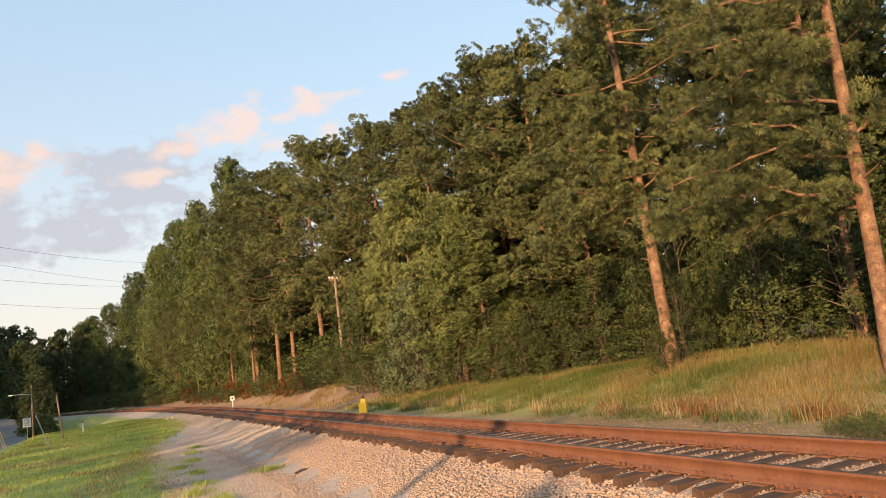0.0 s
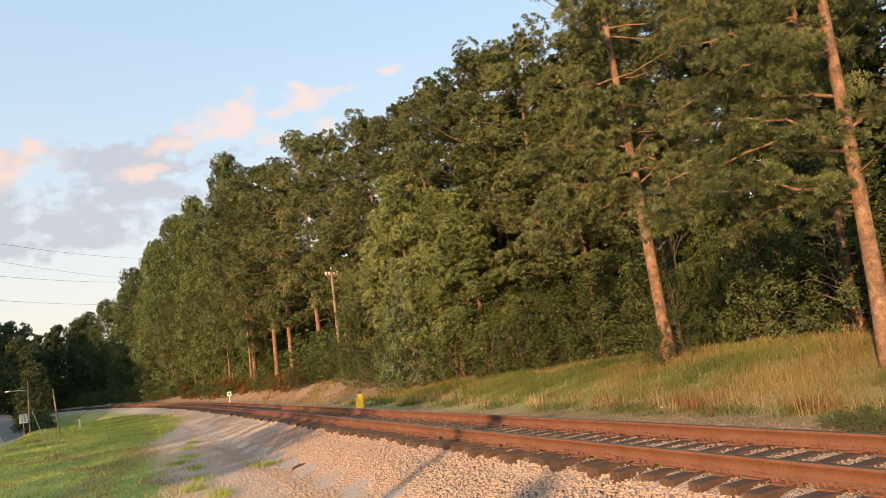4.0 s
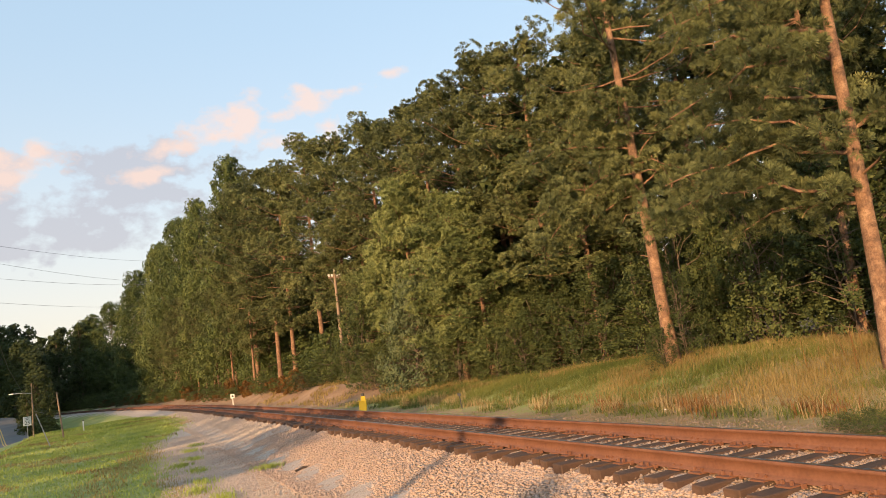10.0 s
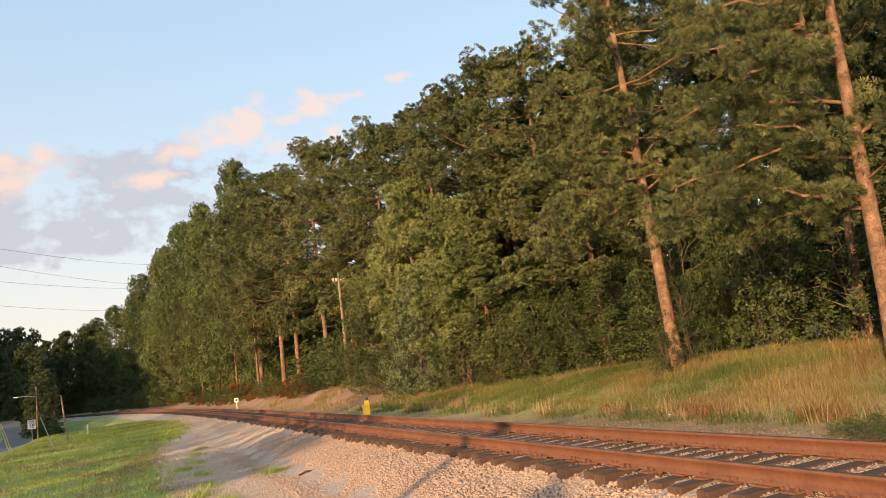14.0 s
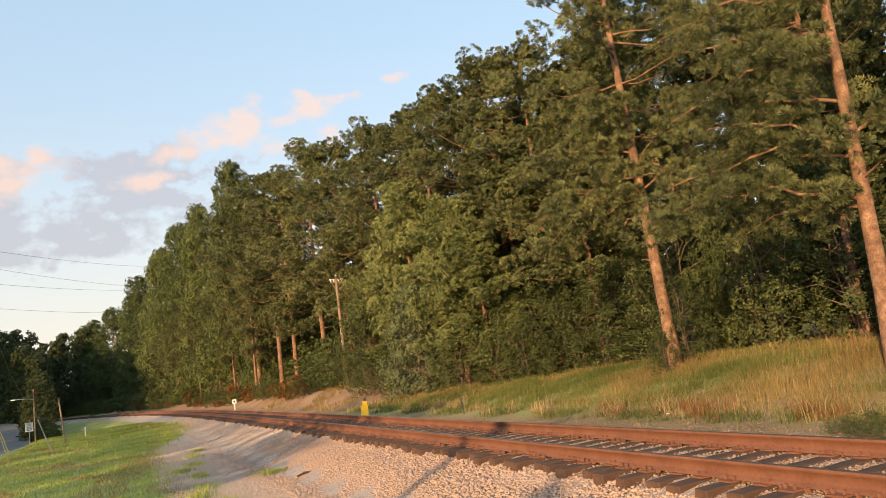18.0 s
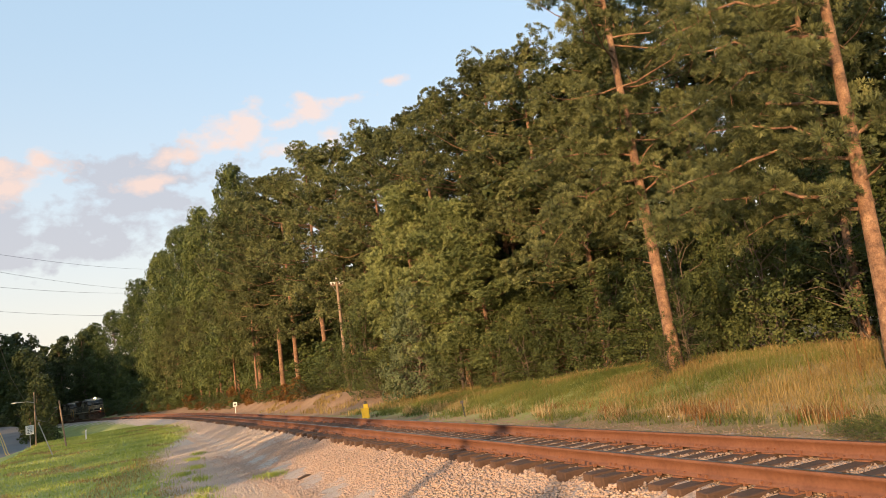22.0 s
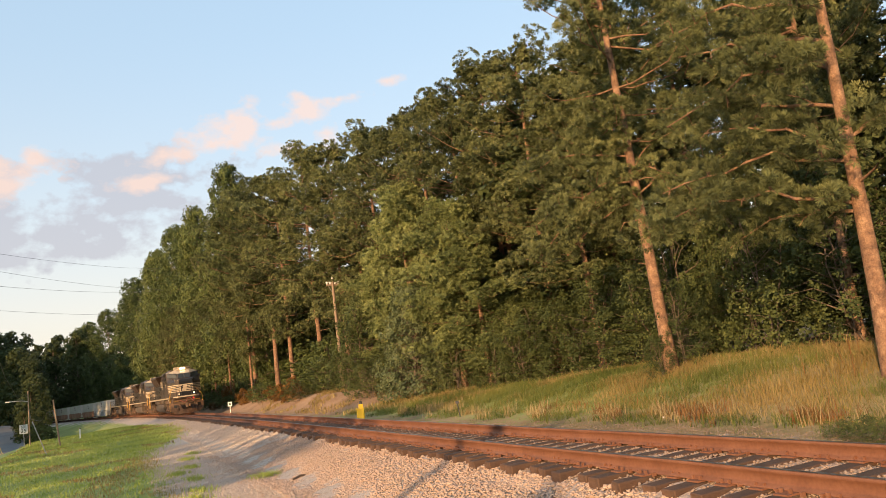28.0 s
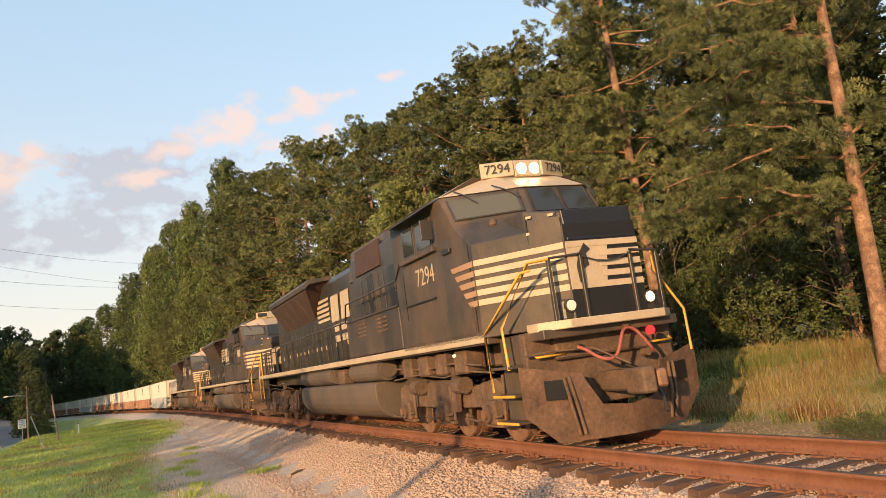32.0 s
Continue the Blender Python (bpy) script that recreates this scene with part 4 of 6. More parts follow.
def plate(poly, thick, bevel=0.0):
    """A flat polygon (points in space, in order) given thickness along its normal, to both sides."""
    p = [Vector(q) for q in poly]
    n = Vector((0, 0, 0))
    for a, b in zip(p, p[1:] + p[:1]):
        n += a.cross(b)
    n = n.normalized() * thick / 2
    return loft([[q - n for q in p], [q + n for q in p]], bevel)


def drum(c, axis, r, length, seg=16, bevel=0.0, r2=None):
    bm = bmesh.new()
    turn = Vector(axis).to_track_quat("Z", "Y").to_matrix().to_4x4()
    bmesh.ops.create_cone(bm, cap_ends=True, segments=seg, radius1=r, radius2=r if r2 is None else r2, depth=length, matrix=Matrix.Translation(c) @ turn)
    if bevel:
        bmesh.ops.bevel(bm, geom=[e for e in bm.edges if len(e.link_faces) == 2 and any(len(f.verts) > 4 for f in e.link_faces)], offset=bevel, segments=2, affect="EDGES")
    return bm


def pipe(name, pts, r, parent, material, label="", sides=6):
    pts = np.asarray(pts, float)
    v, f = tube(pts, np.full(len(pts), r), sides)
    return part(name, mesh_of(name, v, f, material, True), parent, label)


def merge(bms):
    out = bmesh.new()
    for b in bms:
        me = bpy.data.meshes.new("tmp")
        b.to_mesh(me)
        b.free()
        out.from_mesh(me)
        bpy.data.meshes.remove(me)
    return out


def lettering(name, text, size, m, parent, material, label="", depth=0.003):
    cu = bpy.data.curves.new(name, "FONT")
    cu.body, cu.size, cu.extrude, cu.align_x, cu.align_y = text, size, depth, "CENTER", "CENTER"
    ob = bpy.data.objects.new(name, cu)
    scene.collection.objects.link(ob)
    me = bpy.data.meshes.new_from_object(ob.evaluated_get(bpy.context.evaluated_depsgraph_get()))
    bpy.data.objects.remove(ob)
    me.materials.clear()
    me.transform(m)
    return part(name, me, parent, label, material)


def facing(origin, right, up):
    """A matrix whose x runs along right and y along up, at origin."""
    r, u = Vector(right).normalized(), Vector(up).normalized()
    n = r.cross(u).normalized()
    u = n.cross(r)
    m = Matrix((r, u, n)).transposed().to_4x4()
    m.translation = origin
    return m


def stripe_on(a, b, z0, z1, out):
    """A thin cream band on the upright panel from plan point a to b."""
    a, b = Vector((*a, 0)), Vector((*b, 0))
    n = (b - a).cross(Vector((0, 0, 1))).normalized() * out
    q = [a + n, b + n]
    return plate([(q[0].x, q[0].y, z0), (q[1].x, q[1].y, z0), (q[1].x, q[1].y, z1), (q[0].x, q[0].y, z1)], 0.008)


WHEELSETS = []


def truck(parent, x0):
    """A three-axle truck whose first axle is at x0."""
    tk = part("truck", block((x0 - 4.5, -0.55, 0.55), (x0 + 0.4, 0.55, 1.05), 0.05), parent, "grimy cast steel three-axle truck", M_GRIME)
    for y in (-1.12, 1.12):
        prof = [(0.55, 0.62), (0.5, 0.95), (0.15, 1.10), (-0.7, 0.98), (-1.3, 1.12), (-2.7, 1.12), (-3.4, 0.98), (-4.2, 1.10), (-4.55, 0.95), (-4.6, 0.62), (-4.2, 0.45), (-3.6, 0.62), (-2.6, 0.60), (-2.0, 0.42), (-1.4, 0.60), (-0.5, 0.62), (0.0, 0.42), (0.35, 0.45)]
        part("side_frame", plate([(x0 + a, y, b) for a, b in prof], 0.14, 0.015), tk, "", M_GRIME)
        for k in range(3):
            x = x0 - 2.015 * k
            part("axle_box", merge([block((x - 0.2, y * 1.06 - 0.11, 0.34), (x + 0.2, y * 1.06 + 0.11, 0.74), 0.04), drum((x, y * 1.16, 0.53), (0, 1, 0), 0.15, 0.12, 12)]), tk, "", M_GRIME)
            for e in (-0.32, 0.32):
                part("spring", drum((x + e, y * 1.04, 0.86), (0, 0, 1), 0.075, 0.30, 8), tk, "", M_GRIME)
            part("brake_shoe", plate([(x + 0.50, y * 0.9, 0.28), (x + 0.58, y * 0.9, 0.26), (x + 0.70, y * 0.9, 0.80), (x + 0.60, y * 0.9, 0.84)], 0.10, 0.01), tk, "", M_GRIME)
            part("journal_cap", drum((x, y * 1.235, 0.53), (0, 1, 0), 0.085, 0.05, 8), tk, "", M_WHEEL)
            part("pedestal_tie", block((x - 0.34, y * 1.06 - 0.05, 0.30), (x + 0.34, y * 1.06 + 0.05, 0.36), 0.01), tk, "", M_GRIME)
            pipe("brake_rod", [(x - 0.95, y * 1.13, 0.44), (x - 0.5, y * 1.15, 0.40), (x + 0.45, y * 1.13, 0.50)], 0.022, tk, M_GRIME)
            pipe("brake_hanger", [(x + 0.60, y * 1.12, 1.15), (x + 0.64, y * 1.16, 0.80), (x + 0.55, y * 1.14, 0.40)], 0.030, tk, M_GRIME)
        part("brake_cylinder", drum((x0 - 0.95, y * 1.16, 1.02), (1, 0, 0), 0.15, 0.42, 12, 0.02), tk, "", M_GRIME)
        part("brake_cylinder", drum((x0 - 3.1, y * 1.16, 1.02), (1, 0, 0), 0.15, 0.42, 12, 0.02), tk, "", M_GRIME)
        part("damper", plate([(x0 - 1.35, y * 1.16, 0.55), (x0 - 1.2, y * 1.16, 0.55), (x0 - 1.05, y * 1.16, 1.35), (x0 - 1.2, y * 1.16, 1.35)], 0.1), tk, "", M_GRIME)
        pipe("air_line", [(x0 + 0.5, y * 1.20, 1.20), (x0 - 0.4, y * 1.22, 1.26), (x0 - 1.6, y * 1.20, 1.18), (x0 - 2.8, y * 1.22, 1.27), (x0 - 4.4, y * 1.20, 1.20)], 0.018, tk, M_GRIME)
        pipe("air_line", [(x0 + 0.2, y * 1.24, 1.34), (x0 - 1.0, y * 1.24, 1.42), (x0 - 2.4, y * 1.22, 1.36), (x0 - 4.2, y * 1.22, 1.44)], 0.022, tk, M_GRIME)
        part("sand_pipe", merge([plate([(x0 + 0.62, y * 0.75, 0.15), (x0 + 0.67, y * 0.75, 0.15), (x0 + 0.60, y * 1.0, 1.2), (x0 + 0.55, y * 1.0, 1.2)], 0.05)]), tk, "", M_GRIME)
    for k in range(3):
        bms = [drum((0, 0, 0), (0, 1, 0), 0.09, 1.6, 10)]
        for y in (-0.755, 0.755):
            bms += [drum((0, y, 0), (0, 1, 0), 0.53, 0.13, 36, 0.015), drum((0, y * 0.905, 0), (0, 1, 0), 0.558, 0.03, 36), drum((0, y * 1.09, 0), (0, 1, 0), 0.22, 0.03, 16)]
        ws = part("wheelset", merge(bms), parent, "steel wheelset with worn bright treads", M_WHEEL)
        ws.location = (x0 - 2.015 * k, 0, 0.53)
        WHEELSETS.append(ws)


def locomotive():
    ob = tagged(new("locomotive"), "black diesel freight locomotive with cream stripes and yellow handrails", "locomotive", group="locomotives of the train")
    P = lambda name, bm, material, label="", parent=None: part(name, bm, parent or ob, label, material)
    # underframe and deck
    P("underframe", block((-20.6, -0.9, 1.28), (1.75, 0.9, 1.66), 0.03), M_GRIME)
    P("deck", block((-20.9, -1.52, 1.66), (0.78, 1.52, 1.76), 0.01), M_DUSTY)
    P("front_platform", block((0.74, -1.22, 1.60), (2.0, 1.22, 1.74), 0.01), M_DUSTY)
    for y in (-1, 1):
        P("sill", block((-20.6, min(y * 1.53, y * 1.57), 1.69), (0.74, max(y * 1.53, y * 1.57), 1.82), 0.005), M_CREAM, "cream painted sill edge")
        P("sill_girder", block((-19.6, min(y * 0.90, y * 0.98), 1.30), (-0.3, max(y * 0.90, y * 0.98), 1.66), 0.01), M_DUSTY)
    # cab and nose
    low = [(-2.9, -1.57, 1.76), (0.74, -1.57, 1.76), (2.04, -0.66, 1.76), (2.04, 0.66, 1.76), (0.74, 1.57, 1.76), (-2.9, 1.57, 1.76)]
    mid = [(-2.9, -1.57, 3.26), (0.74, -1.57, 3.26), (2.04, -0.66, 3.26), (2.04, 0.66, 3.26), (0.74, 1.57, 3.26), (-2.9, 1.57, 3.26)]
    shelf = [(-2.9, -1.57, 3.70), (0.14, -1.57, 3.70), (1.25, -0.62, 3.62), (1.25, 0.62, 3.62), (0.14, 1.57, 3.70), (-2.9, 1.57, 3.70)]
    eave = [(-2.9, -1.57, 4.28), (-0.26, -1.57, 4.28), (0.98, -0.58, 4.12), (0.98, 0.58, 4.12), (-0.26, 1.57, 4.28), (-2.9, 1.57, 4.28)]
    cab = P("cab", loft([low, mid, shelf, eave], 0.012), M_DUSTY, "cab with angled nose and wide windshield")
    nose = [(0.35, -0.98), (1.56, -0.98), (2.05, -0.64), (2.05, 0.64), (1.56, 0.98), (0.35, 0.98)]
    P("nose_housing", loft([[(x, y, 3.0) for x, y in nose], [(x - (0.08 if x > 1 else 0), y, 3.62 - (0.14 if x > 1.8 else 0.0)) for x, y in nose]], 0.02), M_DUSTY, "raised centre of the nose")
    P("nose_front", plate([(2.048, -0.65, 1.80), (2.048, 0.65, 1.80), (2.048, 0.65, 3.27), (2.048, -0.65, 3.27)], 0.012), M_JET, "black front of the nose", cab)
    P("antiglare_panel", loft([[(x, y, 3.02) for x, y in ((1.0, -0.62), (2.062, -0.60), (2.062, 0.66), (1.57, 0.99), (1.0, 0.99))], [(x, y, z) for x, y, z in ((1.0, -0.62, 3.632), (1.985, -0.60, 3.50), (1.985, 0.64, 3.50), (1.49, 0.99, 3.632), (1.0, 0.99, 3.632))]], 0.01), M_JET, "black antiglare panel on the nose", cab)
    for y in (-1, 1):
        for a0, a1 in ((0.06, 0.085), (0.90, 0.925)):
            fa, fb = [(1.56 + 0.49 * e - 0.045, y * (0.98 - 0.34 * e)) for e in (a0, a1)]
            P("door_seam", stripe_on(fa, fb, 3.06, 3.52, 0.035 if y < 0 else -0.035), M_JET, "", cab)
        for a0, zl in ((0.10, 3.50), (0.72, 3.47), (0.05, 3.25)):
            fa, fb = [(1.56 + 0.49 * e - 0.05, y * (0.98 - 0.34 * e)) for e in (a0, a0 + 0.15)]
            P("door_hinge", stripe_on(fa, fb, zl - 0.04, zl, 0.04 if y < 0 else -0.04), M_CREAM, "small cream hinge", cab)
    P("nose_door", stripe_on((1.60, -0.955), (2.03, -0.66), 2.0, 3.40, 0.012), M_DUSTY)
    P("roof", loft([[(-2.9, -1.60, 4.27), (-0.25, -1.60, 4.27), (-0.25, 1.60, 4.27), (-2.9, 1.60, 4.27)], [(-2.9, -1.05, 4.62), (0.0, -1.0, 4.56), (0.0, 1.0, 4.56), (-2.9, 1.05, 4.62)]], 0.01), M_DUSTY)
    P("roof_front", loft([[(-0.26, -1.585, 4.29), (1.02, -0.60, 4.125), (1.02, 0.60, 4.125), (-0.26, 1.585, 4.29)], [(-0.30, -1.0, 4.57), (0.15, -0.62, 4.52), (0.15, 0.62, 4.52), (-0.30, 1.0, 4.57)]], 0.008), M_CREAM, "cream sloping front of the cab roof")
    # windshields, one on each angled front and a dark pair between
    for y in (-1, 1):
        q00, q10, q11, q01 = Vector((0.14, y * 1.57, 3.70)), Vector((1.25, y * 0.62, 3.62)), Vector((0.98, y * 0.58, 4.12)), Vector((-0.26, y * 1.57, 4.28))
        spot = lambda e, f: (q00 * (1 - e) + q10 * e) * (1 - f) + (q01 * (1 - e) + q11 * e) * f
        a, b, c, d = spot(0.07, 0.12), spot(0.93, 0.12), spot(0.93, 0.86), spot(0.07, 0.86)
        n = (b - a).cross(d - a).normalized()
        n = n if n.x > 0 else -n
        fr = P("windshield", plate([p + n * 0.02 for p in (a, b, c, d)], 0.03, 0.006), M_BLACK, "windshield in a dark frame", cab)
        mid_p = (a + b + c + d) / 4
        P("pane", plate([mid_p + (p - mid_p) * 0.92 + n * 0.040 for p in (a, b, c, d)], 0.006), M_PALEGLASS, "", fr)
        for e0, e1 in ((0.20, 0.44), (0.68, 0.94)):
            pipe("wiper", [spot(e0, 1.16) + n * 0.05, spot((e0 + e1) / 2, 0.9) + n * 0.09, spot(e1, 0.58) + n * 0.06], 0.013, fr, M_BLACK)
        q = [(1.262, y * 0.05, 3.66), (1.262, y * 0.56, 3.66), (1.005, y * 0.53, 4.09), (1.005, y * 0.05, 4.09)]
        P("front_pane", plate(q, 0.012), M_GLASS, "dark front window", cab)
        # cab side windows under their sunshade
        for x0, x1 in ((-2.25, -1.62), (-1.52, -0.75)):
            sw = P("side_window", plate([(x0, y * 1.575, 3.52), (x1, y * 1.575, 3.52), (x1, y * 1.575, 4.12), (x0, y * 1.575, 4.12)], 0.03, 0.005), M_BLACK, "", cab)
            P("pane", plate([(x0 + 0.05, y * 1.596, 3.57), (x1 - 0.05, y * 1.596, 3.57), (x1 - 0.05, y * 1.596, 4.06), (x0 + 0.05, y * 1.596, 4.06)], 0.006), M_GLASS, "", sw)
        P("sunshade", plate([(-2.9, y * 1.60, 4.30), (-0.45, y * 1.60, 4.30), (-0.45, y * 1.88, 4.16), (-2.75, y * 1.88, 4.16)], 0.025), M_DUSTY, "", cab)
        P("arm_rest", block((-2.35, min(y * 1.57, y * 1.66), 3.42), (-0.62, max(y * 1.57, y * 1.66), 3.50), 0.01), M_DUSTY, "", cab)
        P("mirror", block((-0.62, min(y * 1.62, y * 1.84), 3.62), (-0.58, max(y * 1.62, y * 1.84), 3.98), 0.006), M_BLACK, "", cab)
        pipe("grab_iron", [(0.10, y * 1.45, 3.74), (0.14, y * 1.45, 3.84), (0.42, y * 1.22, 3.80), (0.40, y * 1.22, 3.68)], 0.014, cab, M_BLACK)
        for x in (-2.45, 0.62):
            P("panel_seam", block((x, min(y * 1.568, y * 1.578), 1.86), (x + 0.02, max(y * 1.568, y * 1.578), 3.30), 0.0), M_JET, "", cab)
        P("drip_rail", block((-2.4, min(y * 1.568, y * 1.60), 2.60), (-0.9, max(y * 1.568, y * 1.60), 2.63), 0.0), M_JET, "", cab)
        P("lift_lug", block((-0.35, min(y * 1.568, y * 1.62), 3.28), (0.0, max(y * 1.568, y * 1.62), 3.36), 0.01), M_JET, "", cab)
        P("side_panel", plate([(-2.75, y * 1.574, 1.86), (0.55, y * 1.574, 1.86), (0.55, y * 1.574, 2.30), (-2.75, y * 1.574, 2.36)], 0.012), M_DUSTY, "", cab)
        lettering("road_number", "7294", 0.46, facing((-1.30, y * 1.578, 3.06), (-y, 0, 0) if y > 0 else (1, 0, 0), (0, 0, 1)), cab, M_CREAM, "cream road number")
    # cream bands round the nose, in a darker tan along the cab sides
    for k in range(5):
        z1 = 3.0 - 0.158 * k
        z0 = z1 - 0.092
        for y in (-1, 1):
            P("nose_stripe", stripe_on((0.76, y * 1.565), (2.03, y * 0.668), z0, z1, -0.006 * y if y > 0 else 0.006), M_CREAM, "", cab)
            P("side_stripe", plate([(0.73, y * 1.576, z0), (0.73, y * 1.576, z1), (-0.13 + 0.13 * k, y * 1.576, z1), (-0.05 + 0.13 * k, y * 1.576, z0)], 0.008), M_TANBAND, "", cab)
        if k in (0, 4):
            P("nose_stripe", plate([(2.066, -0.655, z0), (2.066, 0.655, z0), (2.066, 0.655, z1), (2.066, -0.655, z1)], 0.008), M_CREAM, "", cab)
        else:
            P("nose_stripe", plate([(2.066, -0.08, z0), (2.066, 0.655, z0), (2.066, 0.655, z1), (2.066, -0.02, z1)], 0.008), M_CREAM, "", cab)
    P("nose_panel", plate([(2.0575, -0.655, 2.28), (2.0575, -0.02, 2.28), (2.0575, 0.10, 2.98), (2.0575, -0.655, 2.98)], 0.006), M_CREAM, "cream panel behind the emblem", cab)
    P("emblem", plate([(2.074, -0.50, 2.36), (2.074, -0.42, 2.40), (2.074, -0.44, 2.56), (2.074, -0.30, 2.62), (2.074, -0.33, 2.80), (2.074, -0.24, 2.86), (2.074, -0.34, 2.96), (2.074, -0.46, 2.80), (2.074, -0.52, 2.62)], 0.006), M_BLACK, "dark emblem on the nose", cab)
    # headlights between the number boards
    hb = P("headlight_box", block((-0.2, -0.27, 4.50), (0.26, 0.27, 4.80), 0.02), M_CREAM, "cream housing of the twin headlights")
    for y in (-0.13, 0.13):
        P("bezel", drum((0.262, y, 4.64), (1, 0, 0), 0.108, 0.02, 20), M_CREAM, "", hb)
        P("headlight", merge([drum((0.274, y, 4.64), (1, 0, 0), 0.097, 0.008, 20)]), M_BEAM, "lit headlight", hb)
    for y in (-1, 1):
        nb = P("number_board", plate([(0.235, y * 0.27, 4.52), (0.02, y * 0.82, 4.52), (0.02, y * 0.82, 4.79), (0.235, y * 0.27, 4.79)], 0.10, 0.008), M_CREAM, "number board beside the headlights")
        c = Vector((0.185, y * 0.57, 4.655))
        r = Vector((0.215, -0.55, 0)) if y > 0 else Vector((-0.215, -0.55, 0))
        r = r if y > 0 else -Vector((0.215, 0.55, 0)) * -1
        n = Vector((0.55, y * 0.215, 0)).normalized()
        rr = Vector((0, 0, 1)).cross(n)
        lettering("road_number", "7294", 0.23, facing(c + n * 0.012, rr, (0, 0, 1)), nb, M_BLACK)
    # front platform, buffer plate, handrails, ditch lights
    P("buffer_plate", loft([[(1.55, -1.23, 1.72), (1.86, -1.23, 1.72), (2.20, -0.85, 1.72), (2.20, 0.85, 1.72), (1.86, 1.23, 1.72), (1.55, 1.23, 1.72)], [(1.55, -1.23, 1.85), (1.86, -1.23, 1.85), (2.20, -0.85, 1.85), (2.20, 0.85, 1.85), (1.86, 1.23, 1.85), (1.55, 1.23, 1.85)]], 0.012), M_CREAM, "cream edge plate of the front platform")
    P("end_plate", block((1.45, -1.35, 0.55), (1.62, 1.35, 1.72), 0.02), M_GRIME, "grimy plate behind the coupler")
    for y in (-0.72, 0.72):
        dl = P("ditch_light", merge([block((1.86, y - 0.11, 1.84), (2.02, y + 0.11, 2.15), 0.03), drum((2.04, y, 2.05), (1, 0, 0), 0.10, 0.05, 20)]), M_BLACK, "round ditch light on the platform")
        P("lens", drum((2.07, y, 2.05), (1, 0, 0), 0.078, 0.02, 20), M_DITCH if y > 0 else M_DITCHDIM, "lit lens", dl)
    for y in (-0.98, -0.45, 0.45, 0.98):
        P("rail_post", block((2.10 - abs(y) * 0.1, y - 0.025, 1.84), (2.16 - abs(y) * 0.1, y + 0.025, 2.78), 0.005), M_BLACK)
    pipe("front_rail", [(2.05, -0.98, 2.77), (2.10, -0.45, 2.80)], 0.02, ob, M_BLACK)
    pipe("front_rail", [(2.05, 0.98, 2.77), (2.10, 0.45, 2.80)], 0.02, ob, M_BLACK)
    pipe("front_chain", [(2.11, -0.45, 2.76), (2.12, -0.2, 2.68), (2.12, 0.0, 2.66), (2.12, 0.2, 2.68), (2.11, 0.45, 2.76)], 0.012, ob, M_BLACK)
    P("red_lamp", drum((2.06, 0.62, 1.54), (1, 0, 0), 0.068, 0.06, 18), M_REDLAMP, "lit red marker lamp")
    P("bell", merge([drum((0.78, -1.12, 3.60), (0, 0, 1), 0.075, 0.12, 14, 0.02, 0.05), block((0.75, -1.15, 3.36), (0.81, -1.09, 3.56), 0.01)]), M_GRIME, "dusty bell on the nose shoulder")
    # steps and yellow grab rails at the corners
    for y in (-1, 1):
        for sx, x0 in ((1, 0.70), (-1, -20.75)):
            if sx > 0:
                well = P("step_well", merge([plate([(0.80, y * 1.30, 0.45), (1.55, y * 1.30, 0.45), (1.55, y * 1.30, 1.72), (0.80, y * 1.30, 1.72)], 0.05)] + [block((0.82, min(y * 1.30, y * 1.56), z), (1.50, max(y * 1.30, y * 1.56), z + 0.04), 0.004) for z in (0.42, 0.82, 1.24)]), M_DUSTY, "dark corner steps")
                for z in (0.42, 0.82):
                    P("step_edge", block((0.82, min(y * 1.555, y * 1.585), z), (1.50, max(y * 1.555, y * 1.585), z + 0.04), 0.004), M_YELLOW, "yellow step edge", well)
                e = 0.4 if y > 0 else 0.0
                if y > 0:
                    pipe("grab_rail", [(1.88, 1.50, 1.15), (1.87, 1.50, 1.81), (1.90, 1.0, 2.48), (1.90, 1.02, 2.78)], 0.024, ob, M_YELLOW, "yellow bent grab rail")
                    continue
                pipe("grab_rail", [(0.78 + e, y * 1.54, 0.90), (0.74 + e, y * 1.54, 1.80), (1.95, y * 1.43, 2.60), (2.02, y * 1.30, 2.62)], 0.024, ob, M_YELLOW, "yellow bent grab rail")
                pipe("grab_rail", [(1.39 + e, y * 1.54, 1.22), (1.34 + e, y * 1.54, 1.86), (2.05, y * 1.35, 2.72), (2.06, y * 1.0, 2.76)], 0.024, ob, M_YELLOW, "yellow bent grab rail")
            else:
                P("step_well", merge([plate([(-20.1, y * 1.30, 0.45), (-20.85, y * 1.30, 0.45), (-20.85, y * 1.30, 1.72), (-20.1, y * 1.30, 1.72)], 0.05)] + [block((-20.82, min(y * 1.30, y * 1.56), z), (-20.14, max(y * 1.30, y * 1.56), z + 0.04), 0.004) for z in (0.42, 0.82, 1.24)]), M_DUSTY, "dark corner steps")
                pipe("grab_rail", [(-20.08, y * 1.54, 0.90), (-20.05, y * 1.54, 1.80), (-20.25, y * 1.50, 2.75)], 0.024, ob, M_YELLOW, "yellow grab rail")
                pipe("grab_rail", [(-20.80, y * 1.54, 0.90), (-20.80, y * 1.54, 1.80), (-20.75, y * 1.40, 2.75)], 0.024, ob, M_YELLOW, "yellow grab rail")
    # plow, coupler, hoses
    wing = lambda y: plate([(1.80, y * 1.61, 1.26), (2.02, y * 0.72, 1.06), (2.08, y * 0.46, 0.58), (2.14, 0, 0.52), (2.18, 0, 0.10), (2.08, y * 0.5, 0.10), (1.88, y * 1.15, 0.12), (1.78, y * 1.60, 0.55)], 0.03)
